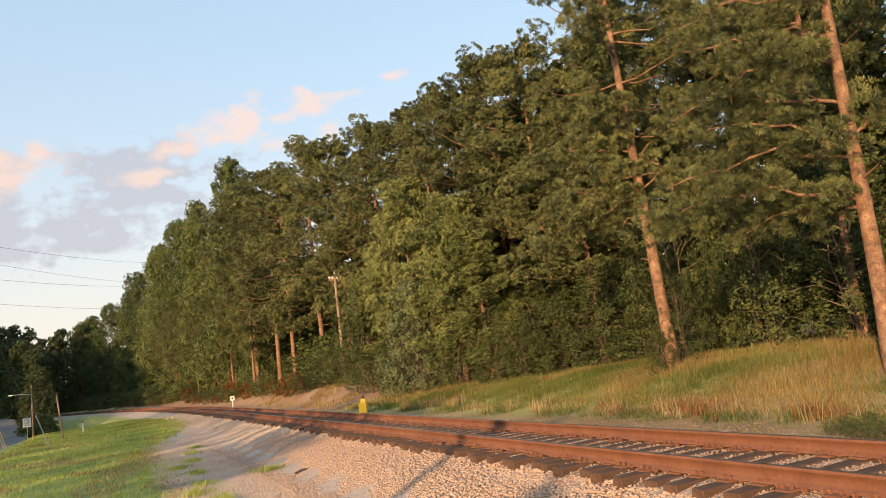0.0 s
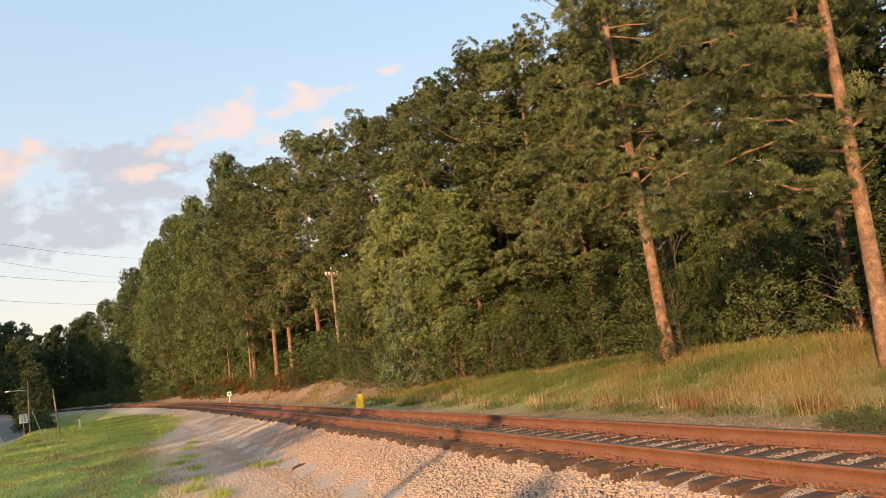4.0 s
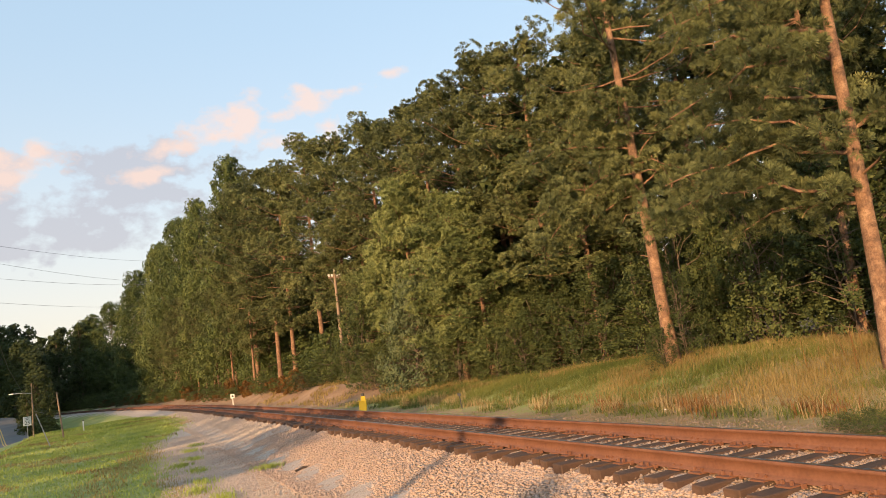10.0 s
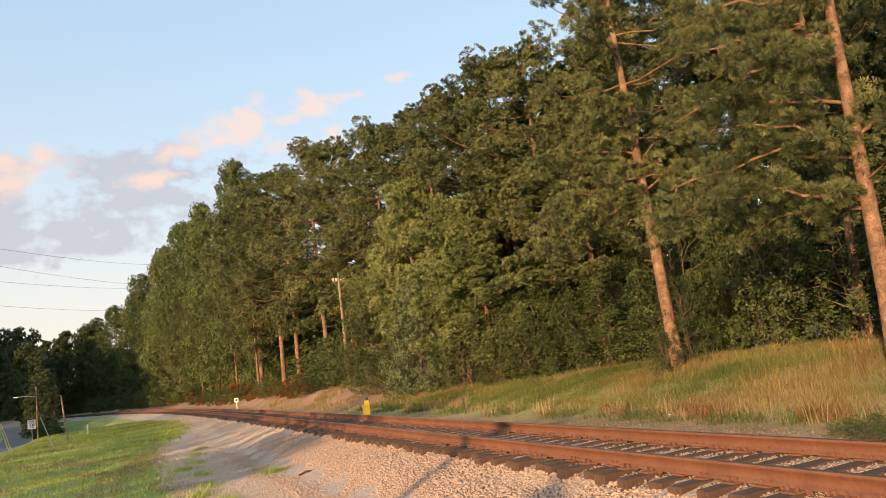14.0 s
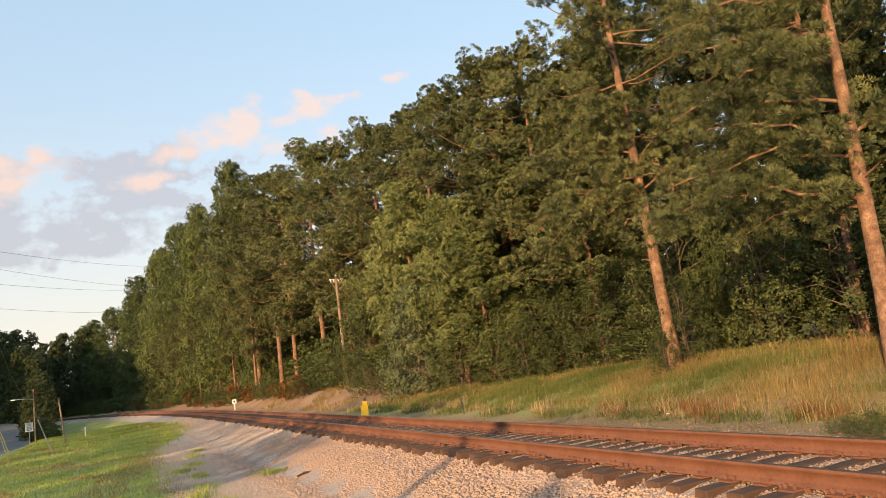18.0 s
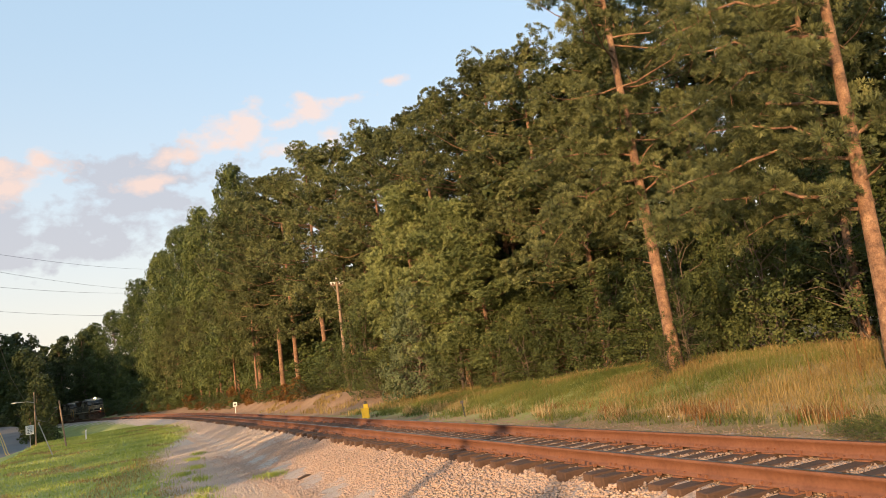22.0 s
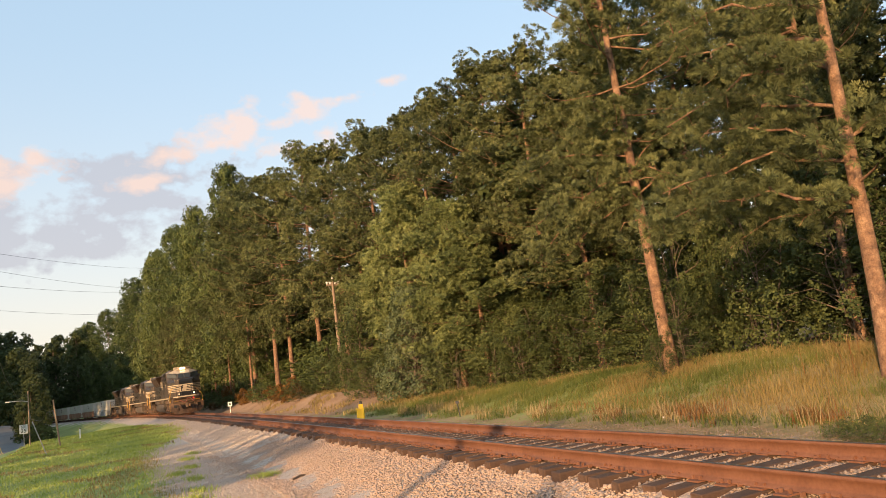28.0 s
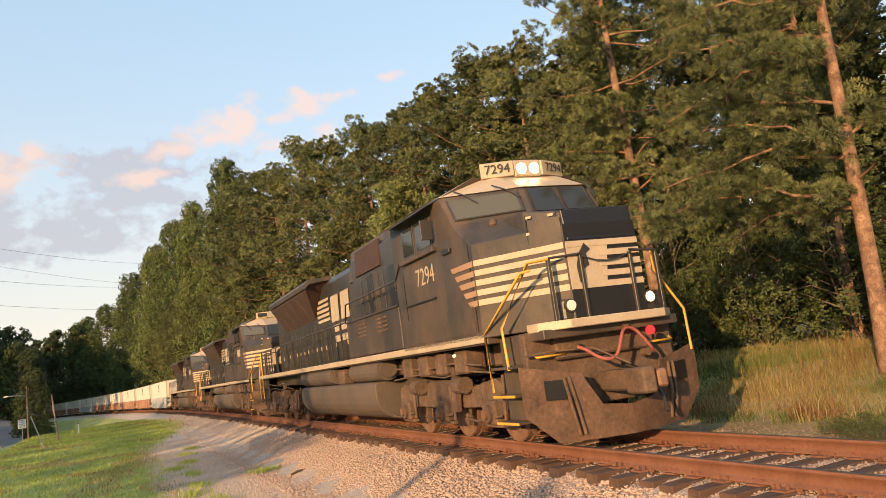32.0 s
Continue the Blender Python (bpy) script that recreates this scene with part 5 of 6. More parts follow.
    plow = P("plow", merge([wing(-1), wing(1)]), M_PLOW, "scuffed steel snow plow under the coupler")
    for y in (-1, 1):
        # flat black plate drawn in place of the dark opening in each wing
        P("plow_door", plate([(1.905, y * 1.28, 0.74), (1.985, y * 0.96, 0.72), (1.985, y * 0.96, 1.00), (1.905, y * 1.28, 1.02)], 0.03), M_JET, "", plow)
        for e in (0.0, 0.09):
            pipe("plow_rod", [(2.02 - 0.02 * e, y * (0.78 + e), 0.20), (2.03, y * (0.86 + e), 0.62), (1.985, y * (0.90 + e), 1.03)], 0.028, plow, M_GRIME)
    cp = P("coupler", merge([block((1.5, -0.15, 0.72), (2.45, 0.15, 1.02), 0.03), loft([[(2.35, -0.22, 0.68), (2.78, -0.20, 0.68), (2.84, -0.02, 0.68), (2.62, 0.02, 0.68), (2.62, 0.14, 0.68), (2.35, 0.18, 0.68)], [(2.35, -0.22, 1.04), (2.78, -0.20, 1.04), (2.84, -0.02, 1.04), (2.62, 0.02, 1.04), (2.62, 0.14, 1.04), (2.35, 0.18, 1.04)]], 0.03)]), M_GRIME, "rusty knuckle coupler")
    P("knuckle", loft([[(2.60, 0.05, 0.74), (2.82, 0.02, 0.74), (2.86, 0.16, 0.74), (2.66, 0.24, 0.74)], [(2.60, 0.05, 0.99), (2.82, 0.02, 0.99), (2.86, 0.16, 0.99), (2.66, 0.24, 0.99)]], 0.03), M_WHEEL, "", cp)
    hose = np.array([(1.85, -0.66, 1.46), (2.02, -0.58, 1.40), (2.12, -0.44, 1.25), (2.16, -0.28, 1.19), (2.16, -0.12, 1.24), (2.14, -0.02, 1.42), (2.10, 0.07, 1.58), (2.06, 0.20, 1.64), (2.08, 0.33, 1.58), (2.12, 0.44, 1.42), (2.12, 0.54, 1.28), (2.05, 0.62, 1.22)])
    k = np.linspace(0, len(hose) - 1, 45)
    fine = np.stack([np.interp(k, np.arange(len(hose)), hose[:, i]) for i in range(3)], -1)
    for i in range(3):
        fine[1:-1] = (fine[:-2] + fine[1:-1] * 2 + fine[2:]) / 4
    pipe("jumper_cable", fine, 0.027, ob, M_RUBBER, "faded red jumper cable looped over the coupler", 8)
    for y in (-0.66, 0.62, 0.2):
        P("cable_socket", drum((1.86 if y != 0.2 else 1.98, y, 1.46 if y < 0 else 1.22 if y > 0.5 else 1.68), (1, 0, 0), 0.06, 0.14, 10), M_GRIME)
    pipe("brake_hose", [(1.72, 0.25, 1.1), (2.05, 0.34, 0.98), (2.35, 0.42, 0.60), (2.55, 0.30, 0.36)], 0.03, ob, M_BLACK)
    pipe("uncoupling_lever", [(1.75, -1.45, 1.40), (1.85, -1.0, 1.42), (1.95, -0.4, 1.40), (2.35, -0.05, 1.10)], 0.018, ob, M_GRIME)
    for y in (-1.0, 1.0):
        pipe("step_bar", [(1.68, y - 0.25, 1.40), (1.75, y - 0.25, 1.36), (1.75, y + 0.25, 1.36), (1.68, y + 0.25, 1.40)], 0.02, ob, M_YELLOW)
    # machine hood behind the cab
    sec = [(-0.95, 1.76), (-0.95, 4.20), (-0.72, 4.42), (0.72, 4.42), (0.95, 4.20), (0.95, 1.76)]
    hood = P("hood", loft([[(-18.9, y, z) for y, z in sec], [(-6.9, y, z) for y, z in sec]], 0.015), M_BLACK, "long black engine hood")
    P("electrical_cabinet", block((-6.9, -1.28, 1.76), (-2.9, 1.28, 4.30), 0.04), M_BLACK, "", hood)
    P("blower_housing", loft([[(-7.2, -1.28, 3.75), (-2.95, -1.28, 3.75), (-2.95, 1.28, 3.75), (-7.2, 1.28, 3.75)], [(-7.0, -1.2, 4.52), (-2.95, -1.1, 4.56), (-2.95, 1.1, 4.56), (-7.0, 1.2, 4.52)]], 0.02), M_DUSTY, "", hood)
    for y in (-1, 1):
        P("intake_grille", plate([(-6.45, y * 1.30, 3.80), (-4.55, y * 1.30, 3.80), (-4.55, y * 1.25, 4.42), (-6.45, y * 1.25, 4.42)], 0.05, 0.005), M_BROWNBOX, "brown intake grille", hood)
        for x, w, m in ((-6.75, 0.62, M_BLACK), (-6.02, 0.34, M_BLACK), (-5.60, 0.34, M_JET), (-5.18, 0.34, M_DUSTY), (-4.72, 0.28, M_BLACK), (-4.12, 0.5, M_JET), (-3.5, 0.52, M_BROWNBOX)):
            door = P("cabinet_door", plate([(x, y * 1.285, 2.80), (x + w, y * 1.285, 2.80), (x + w, y * 1.285, 3.70), (x, y * 1.285, 3.70)], 0.03, 0.006), m, "", hood)
            P("door_handle", block((x + w - 0.07, min(y * 1.29, y * 1.325), 3.10), (x + w - 0.04, max(y * 1.29, y * 1.325), 3.34), 0.0), M_GRIME, "", hood)
        P("walkway_step", block((-6.9, min(y * 1.26, y * 1.60), 2.70), (-2.95, max(y * 1.26, y * 1.60), 2.74), 0.004), M_DUSTY, "", hood)
        box = P("battery_box", block((-6.85, min(y * 1.26, y * 1.57), 1.84), (-2.95, max(y * 1.26, y * 1.57), 2.70), 0.015), M_DUSTY, "dusty box beside the walkway", hood)
        for x in (-5.9, -4.4):
            P("louvre", merge([block((x + e, min(y * 1.565, y * 1.585), z), (x + e + 0.28, max(y * 1.565, y * 1.585), z + 0.045), 0.004) for e in (0, 0.36) for z in (2.28, 2.37, 2.46, 2.55)]), M_GRIME, "", box)
        # flared radiator
        flare = P("radiator_flare", loft([[(-17.2, y * 0.93, 3.26), (-17.2, y * 1.46, 4.12), (-17.2, y * 1.46, 4.30), (-17.2, y * 0.70, 4.40)], [(-12.5, y * 0.93, 3.26), (-11.3, y * 1.46, 4.12), (-11.1, y * 1.46, 4.30), (-11.0, y * 0.70, 4.40)]], 0.015), M_BROWNBOX, "flared radiator with dark grille", hood)
        P("radiator_top", loft([[(x, y * 1.52, 4.18), (x, y * 1.54, 4.32), (x, y * 1.46, 4.42), (x, y * 0.68, 4.50), (x, y * 0.68, 4.38), (x, y * 1.40, 4.30)] for x in (-17.3, -11.0)], 0.012), M_DUSTY, "grey rounded top edge", flare)
        for k in range(4):
            x = -12.9 - 1.12 * k
            P("grille_rib", plate([(x, y * 0.95, 3.27), (x, y * 1.475, 4.12), (x + 0.05, y * 1.475, 4.12), (x + 0.05, y * 0.95, 3.27)], 0.03), M_DUSTY, "", flare)
        # engine room doors with latches
        for k in range(19):
            x = -18.6 + 0.61 * k
            P("hood_door", plate([(x, y * 0.955, 1.92), (x + 0.53, y * 0.955, 1.92), (x + 0.53, y * 0.955, 3.20), (x, y * 0.955, 3.20)], 0.03, 0.006), M_BLACK, "", hood)
        for k in range(19):
            P("door_latch", block((-18.15 + 0.61 * k, min(y * 0.965, y * 0.985), 2.28), (-18.09 + 0.61 * k, max(y * 0.965, y * 0.985), 2.40), 0.0), M_CREAM, "", hood)
        # emblem panel: cream bars for the lettering
        for k in range(5):
            P("side_band", plate([(-12.15 + 0.03 * k, y * 0.978, 3.72 - 0.15 * k), (-10.62, y * 0.978, 3.72 - 0.15 * k), (-10.62, y * 0.978, 3.81 - 0.15 * k), (-12.18 + 0.03 * k, y * 0.978, 3.81 - 0.15 * k)], 0.008), M_CREAM, "", hood)
        for x0, x1, x2, x3 in ((-10.45, -9.62, -9.50, -10.33), (-9.35, -8.52, -8.40, -9.23)):
            P("emblem_block", plate([(x0, y * 0.976, 3.02), (x1, y * 0.976, 3.02), (x2, y * 0.976, 3.78), (x3, y * 0.976, 3.78)], 0.008), M_CREAM, "", hood)
        for z in (2.42, 2.72):
            for x in (-10.2, -9.45):
                P("letter_bar", block((x, min(y * 0.972, y * 0.982), z), (x + 0.62, max(y * 0.972, y * 0.982), z + 0.2), 0.0), M_CREAM, "", hood)
        # walkway handrail
        posts = [-19.9 + 1.02 * k for k in range(13)]
        for x in posts:
            P("rail_post", block((x - 0.02, y * 1.52 - 0.02, 1.76), (x + 0.02, y * 1.52 + 0.02, 2.76), 0.004), M_BLACK)
        pipe("walkway_rail", [(-20.2, y * 1.52, 2.76), (-7.1, y * 1.52, 2.76), (-6.8, y * 1.56, 3.18), (-2.9, y * 1.58, 3.22), (-2.5, y * 1.60, 3.5)], 0.02, ob, M_BLACK, "long black walkway rail")
        # tank, reservoirs
        P("air_reservoir", drum((-6.2, y * 1.25, 1.47), (1, 0, 0), 0.26, 2.5, 18, 0.06), M_TANK)
        P("air_reservoir", drum((-11.2, y * 1.25, 1.47), (1, 0, 0), 0.26, 3.9, 18, 0.06), M_TANK)
        P("piping", merge([drum((-8.7, y * (1.22 + 0.05 * k), 1.30 + 0.06 * k), (1, 0, 0), 0.025, 1.6, 6) for k in range(4)] + [block((-8.9, min(y * 1.1, y * 1.4), 1.2), (-8.3, max(y * 1.1, y * 1.4), 1.6), 0.03)]), M_GRIME)
        P("end_equipment", merge([block((-3.6 + 0.9 * k, min(y * 1.0, y * 1.42), 1.22), (-3.1 + 0.9 * k, max(y * 1.0, y * 1.42), 1.62), 0.04) for k in range(4)]), M_GRIME)
        P("frame_lamp", drum((-0.75, y * 1.45, 1.55), (0, y, -0.4), 0.028, 0.05, 12), M_STEP, "small lit step lamp")
    bow = [(1.50 - 0.62 * (1 - math.cos(a)), 0.86 - 0.56 * math.sin(a)) for a in (0.0, 0.3, 0.6, 0.9, 1.2, 1.5)]
    tank_sec = [(-y, z) for y, z in bow[::-1]] + [(-1.50, 1.14), (-1.42, 1.20), (1.42, 1.20), (1.50, 1.14)] + bow
    P("fuel_tank", loft([[(x, y, z) for y, z in tank_sec] for x in (-13.2, -5.35)], 0.02), M_TANK, "large dusty fuel tank under the frame")
    P("exhaust_stack", block((-9.9, -0.35, 4.40), (-9.0, 0.35, 4.72), 0.03), M_BLACK)
    for x in (-12.2, -14.0, -15.8):
        P("roof_fan", drum((x, 0, 4.48), (0, 0, 1), 0.72, 0.14, 24, 0.02), M_BLACK)
    P("rear_plate", block((-21.0, -1.4, 0.6), (-20.85, 1.4, 1.72), 0.02), M_DUSTY)
    P("rear_coupler", block((-21.9, -0.15, 0.72), (-20.9, 0.15, 1.02), 0.04), M_GRIME)
    truck(ob, 0.0)
    truck(ob, -15.72)
    return ob


def well_car(paint, label):
    ob = tagged(new("well_car"), label, "rail car", group="well cars of the train")
    P = lambda name, bm, material, lab="", parent=None: part(name, bm, parent or ob, lab, material)
    for y in (-1, 1):
        side = P("well_side", plate([(-0.5, y * 1.38, 1.05), (-0.9, y * 1.38, 0.32), (-15.6, y * 1.38, 0.32), (-16.0, y * 1.38, 1.05), (-16.0, y * 1.38, 1.45), (-0.5, y * 1.38, 1.45)], 0.07, 0.01), paint, "")
        for k in range(12):
            x = -1.35 - 1.25 * k
            P("rib", block((x - 0.05, min(y * 1.41, y * 1.47), 0.34), (x + 0.05, max(y * 1.41, y * 1.47), 1.42), 0.01), paint, "", side)
    P("well_floor", block((-15.8, -1.3, 0.30), (-0.7, 1.3, 0.42), 0.01), M_GRIME)
    for x0, x1 in ((-0.6, 0.75), (-17.25, -15.9)):
        P("end_platform", merge([block((x0, -1.30, 1.02), (x1, 1.30, 1.14), 0.02), block((x0, -0.4, 0.75), (x1, 0.4, 1.02), 0.02)]), paint)
    tk = P("truck", merge([block((0.75 - 0.9, y - 0.07, 0.38), (0.75 + 0.9, y + 0.07, 0.68), 0.04) for y in (-1.0, 1.0)] + [block((0.55, -1.0, 0.45), (0.95, 1.0, 0.65), 0.03)]), M_GRIME, "grimy shared two-axle truck")
    for x in (0.05, 1.45):
        P("wheelset", merge([drum((x, 0, 0.46), (0, 1, 0), 0.08, 1.6, 10)] + [drum((x, y, 0.46), (0, 1, 0), 0.455, 0.13, 24, 0.01) for y in (-0.755, 0.755)]), M_WHEEL, "", tk)
    # the box it carries, with ribbed sides
    zz = lambda k: 1.275 if k % 2 else 1.245
    ring = []
    n = 50
    xs = [-0.85 - 14.9 * k / n for k in range(n + 1)]
    body = bmesh.new()
    for s in (-1, 1):
        vb = [[body.verts.new((x, s * zz(i), z)) for z in (0.44, 3.12)] for i, x in enumerate(xs)]
        for a, b in zip(vb, vb[1:]):
            body.faces.new((a[0], b[0], b[1], a[1]) if s > 0 else (a[1], b[1], b[0], a[0]))
    c = P("container", body, M_BOX, "white ribbed freight container in the well")
    P("container_roof", block((-15.78, -1.27, 3.06), (-0.82, 1.27, 3.14), 0.01), M_BOX, "", c)
    for x in (-0.86, -15.74):
        P("container_end", block((x - 0.04, -1.26, 0.44), (x + 0.04, 1.26, 3.06), 0.01), M_BOX, "", c)
    for x in (-0.86, -15.74):
        for y in (-1.27, 1.27):
            P("corner_post", block((x - 0.07, y - 0.03, 0.44), (x + 0.07, y + 0.03, 3.16), 0.008), M_BOX, "", c)
    for y in (-1, 1):
        for k, (w, h) in enumerate(((0.55, 0.42), (1.0, 0.16))):
            P("mark", block((-8.2 - w / 2, min(y * 1.276, y * 1.284), 2.45 - 0.36 * k), (-8.2 + w / 2, max(y * 1.276, y * 1.284), 2.45 - 0.36 * k + h), 0.0), M_GRIME, "", c)
    return ob


engine = locomotive()
TRAIN = [(engine, 0.0, 17.7)]
for k in (1, 2):
    unit_k = copy_thing(engine, Matrix())
    # the trailing units run with their lamps off, and their numbers are only pale bars
    for o in unit_k.children_recursive:
        kind = o.name.split(".")[0]
        if kind in ("headlight", "lens", "frame_lamp", "red_lamp"):
            o.data = o.data.copy()
            o.data.materials[0] = M_OFF
        elif kind == "road_number":
            b = [Vector(c) for c in o.bound_box]
            lo, hi = Vector([min(c[i] for c in b) for i in range(3)]), Vector([max(c[i] for c in b) for i in range(3)])
            keep = o.data.materials[0]
            bar = bpy.data.meshes.new("road_number")
            cube = block(lo, hi, 0)
            cube.to_mesh(bar)
            cube.free()
            bar.materials.append(keep)
            o.data = bar
            o["label"] = "pale bar of the road number"
    TRAIN.append((unit_k, k * 24.35, 17.7))
ROLLERS = [(o, 0.0) for o in engine.children if o.name.split(".")[0] == "wheelset"]
car_a = well_car(M_WELLGREY, "grey and blue intermodal well car with a white container")
car_b = well_car(M_WELL, "rusty brown intermodal well car with a white container")
for k in range(12):
    src = car_a if k % 5 == 0 else car_b
    TRAIN.append((src if k in (0, 1) else copy_thing(src, Matrix()), 73.6 + 17.9 * k, 16.0))

# ---- stones, grass and small things ----


def stone_material(name, dust, amount):
    ma, N, L, b = mat(name, 0.9)
    g = N.new("ShaderNodeNewGeometry")
    n = noise_of(N, L, 30, 4, 0.6)
    c = ramp_of(N, L, g.outputs["Random Per Island"], [(0.0, (0.27, 0.18, 0.13)), (0.2, (0.43, 0.27, 0.18)), (0.5, (0.52, 0.325, 0.215)), (0.75, (0.44, 0.305, 0.22)), (1.0, (0.60, 0.405, 0.285))])
    c = mixc(N, L, amount, c, dust)
    L.new(mixc(N, L, 0.35 - 0.2 * amount, c, ramp_of(N, L, n, [(0.3, (0.16, 0.14, 0.13)), (0.7, (0.6, 0.52, 0.46))])), b.inputs["Base Color"])
    bump(N, L, b, n, 0.5, 0.01)
    return ma


M_STONE = stone_material("loose_stones", (0.3, 0.26, 0.22), 0.0)
M_PALESTONE = stone_material("pale_path_stones", (0.62, 0.54, 0.46), 0.55)
M_DARKSTONE = stone_material("rust_dusted_stones", (0.15, 0.105, 0.075), 0.6)
BED = [(-3.3, -0.62), (-2.6, -0.47), (-1.75, -0.36), (-1.25, -0.30), (-0.7, -0.24), (0, -0.235), (0.7, -0.24), (0.95, -0.25), (1.2, -0.31), (1.5, -0.40), (2.1, -0.58), (2.9, -0.81), (3.7, -1.0)]


def surface_z(s, d):
    """Height of the ballast or the ground at s, d."""
    x, y, z, h = line(s)
    px, py = x + np.sin(h) * d, y - np.cos(h) * d
    bed = np.interp(d, [p[0] for p in BED], [p[1] for p in BED]) - d * CANT + z
    bed = np.where((d < -3.3) | (d > 3.7), -9, bed)
    return px, py, np.maximum(bed, ground_z(px, py))


def stones(name, label, s, d, size, rng, flat=0.75, lift=0.25, material=None):
    n = len(s)
    x, y, z = surface_z(s, d)
    base = np.array([(1, 0, 0.1), (0.1, 1, -0.1), (-1, 0.1, 0.1), (-0.1, -1, 0), (0.15, 0.1, 0.9), (0, 0, -0.8)], float)
    tri = np.array([(0, 1, 4), (1, 2, 4), (2, 3, 4), (3, 0, 4), (1, 0, 5), (2, 1, 5), (3, 2, 5), (0, 3, 5)])
    V = base[None] * rng.uniform(0.6, 1.25, (n, 6, 1)) * (size[:, None, None] / 2) * rng.uniform(0.75, 1.3, (n, 1, 3))
    a, t = rng.uniform(0, 6.3, n), rng.uniform(-0.7, 0.7, n)
    ca, sa, ct, st = np.cos(a), np.sin(a), np.cos(t), np.sin(t)
    X, Y, Z = V[..., 0], V[..., 1] * ct[:, None] - V[..., 2] * st[:, None], V[..., 1] * st[:, None] + V[..., 2] * ct[:, None]
    W = np.stack((X * ca[:, None] - Y * sa[:, None] + x[:, None], X * sa[:, None] + Y * ca[:, None] + y[:, None], Z * flat + (z + lift * size)[:, None]), -1)
    F = (np.arange(n)[:, None, None] * 6 + tri[None]).reshape(-1, 3)
    tagged(new(name, mesh_of(name, W.reshape(-1, 3), F, material or M_STONE)), label, "stones", kind="stuff")


def blades(name, label, x, y, z, length, width, material, rng, lean=0.35, bend=0.3, category="grass", rise=1.0):
    """Grass: each blade a bent strip of three triangles."""
    n = len(x)
    a = rng.uniform(0, 6.3, n)
    out = np.stack((np.cos(a), np.sin(a)), -1)
    side = np.stack((-np.sin(a), np.cos(a), np.zeros(n)), -1) * (width / 2)[:, None]
    l1 = np.abs(rng.normal(0, lean, n))[:, None]
    root = np.stack((x, y, z), -1)
    mid = root + np.concatenate((out * l1 * 0.5, np.ones((n, 1)) * 0.6 * rise), 1) * length[:, None]
    tip = mid + np.concatenate((out * (l1 + bend * rng.uniform(0, 1, (n, 1))) * 0.6, np.ones((n, 1)) * 0.38 * rise), 1) * length[:, None]
    V = np.stack((root - side, root + side, mid - side * 0.7, mid + side * 0.7, tip), 1).reshape(-1, 3)
    k = np.arange(n)[:, None, None] * 5
    F = (k + np.array([(0, 1, 3), (0, 3, 2), (2, 3, 4)])[None]).reshape(-1, 3)
    tagged(new(name, mesh_of(name, V, F, material)), label, category, kind="stuff")


def seedy(name, dark, mid, light):
    return foliage(name, dark, mid, light, 0.7, 0.3, 0.25)


M_DRYGRASS = seedy("dry_grass", (0.17, 0.125, 0.05), (0.35, 0.255, 0.105), (0.52, 0.40, 0.20))
M_TALLGREEN = seedy("tall_green_grass", (0.07, 0.095, 0.026), (0.165, 0.195, 0.055), (0.29, 0.28, 0.09))
M_LAWN = seedy("short_grass", (0.23, 0.29, 0.07), (0.40, 0.45, 0.12), (0.56, 0.54, 0.19))
M_STRAW = seedy("pale_straw", (0.24, 0.17, 0.085), (0.42, 0.31, 0.17), (0.58, 0.46, 0.28))
M_REDWEED = seedy("red_weed", (0.14, 0.07, 0.03), (0.25, 0.12, 0.05), (0.33, 0.18, 0.08))


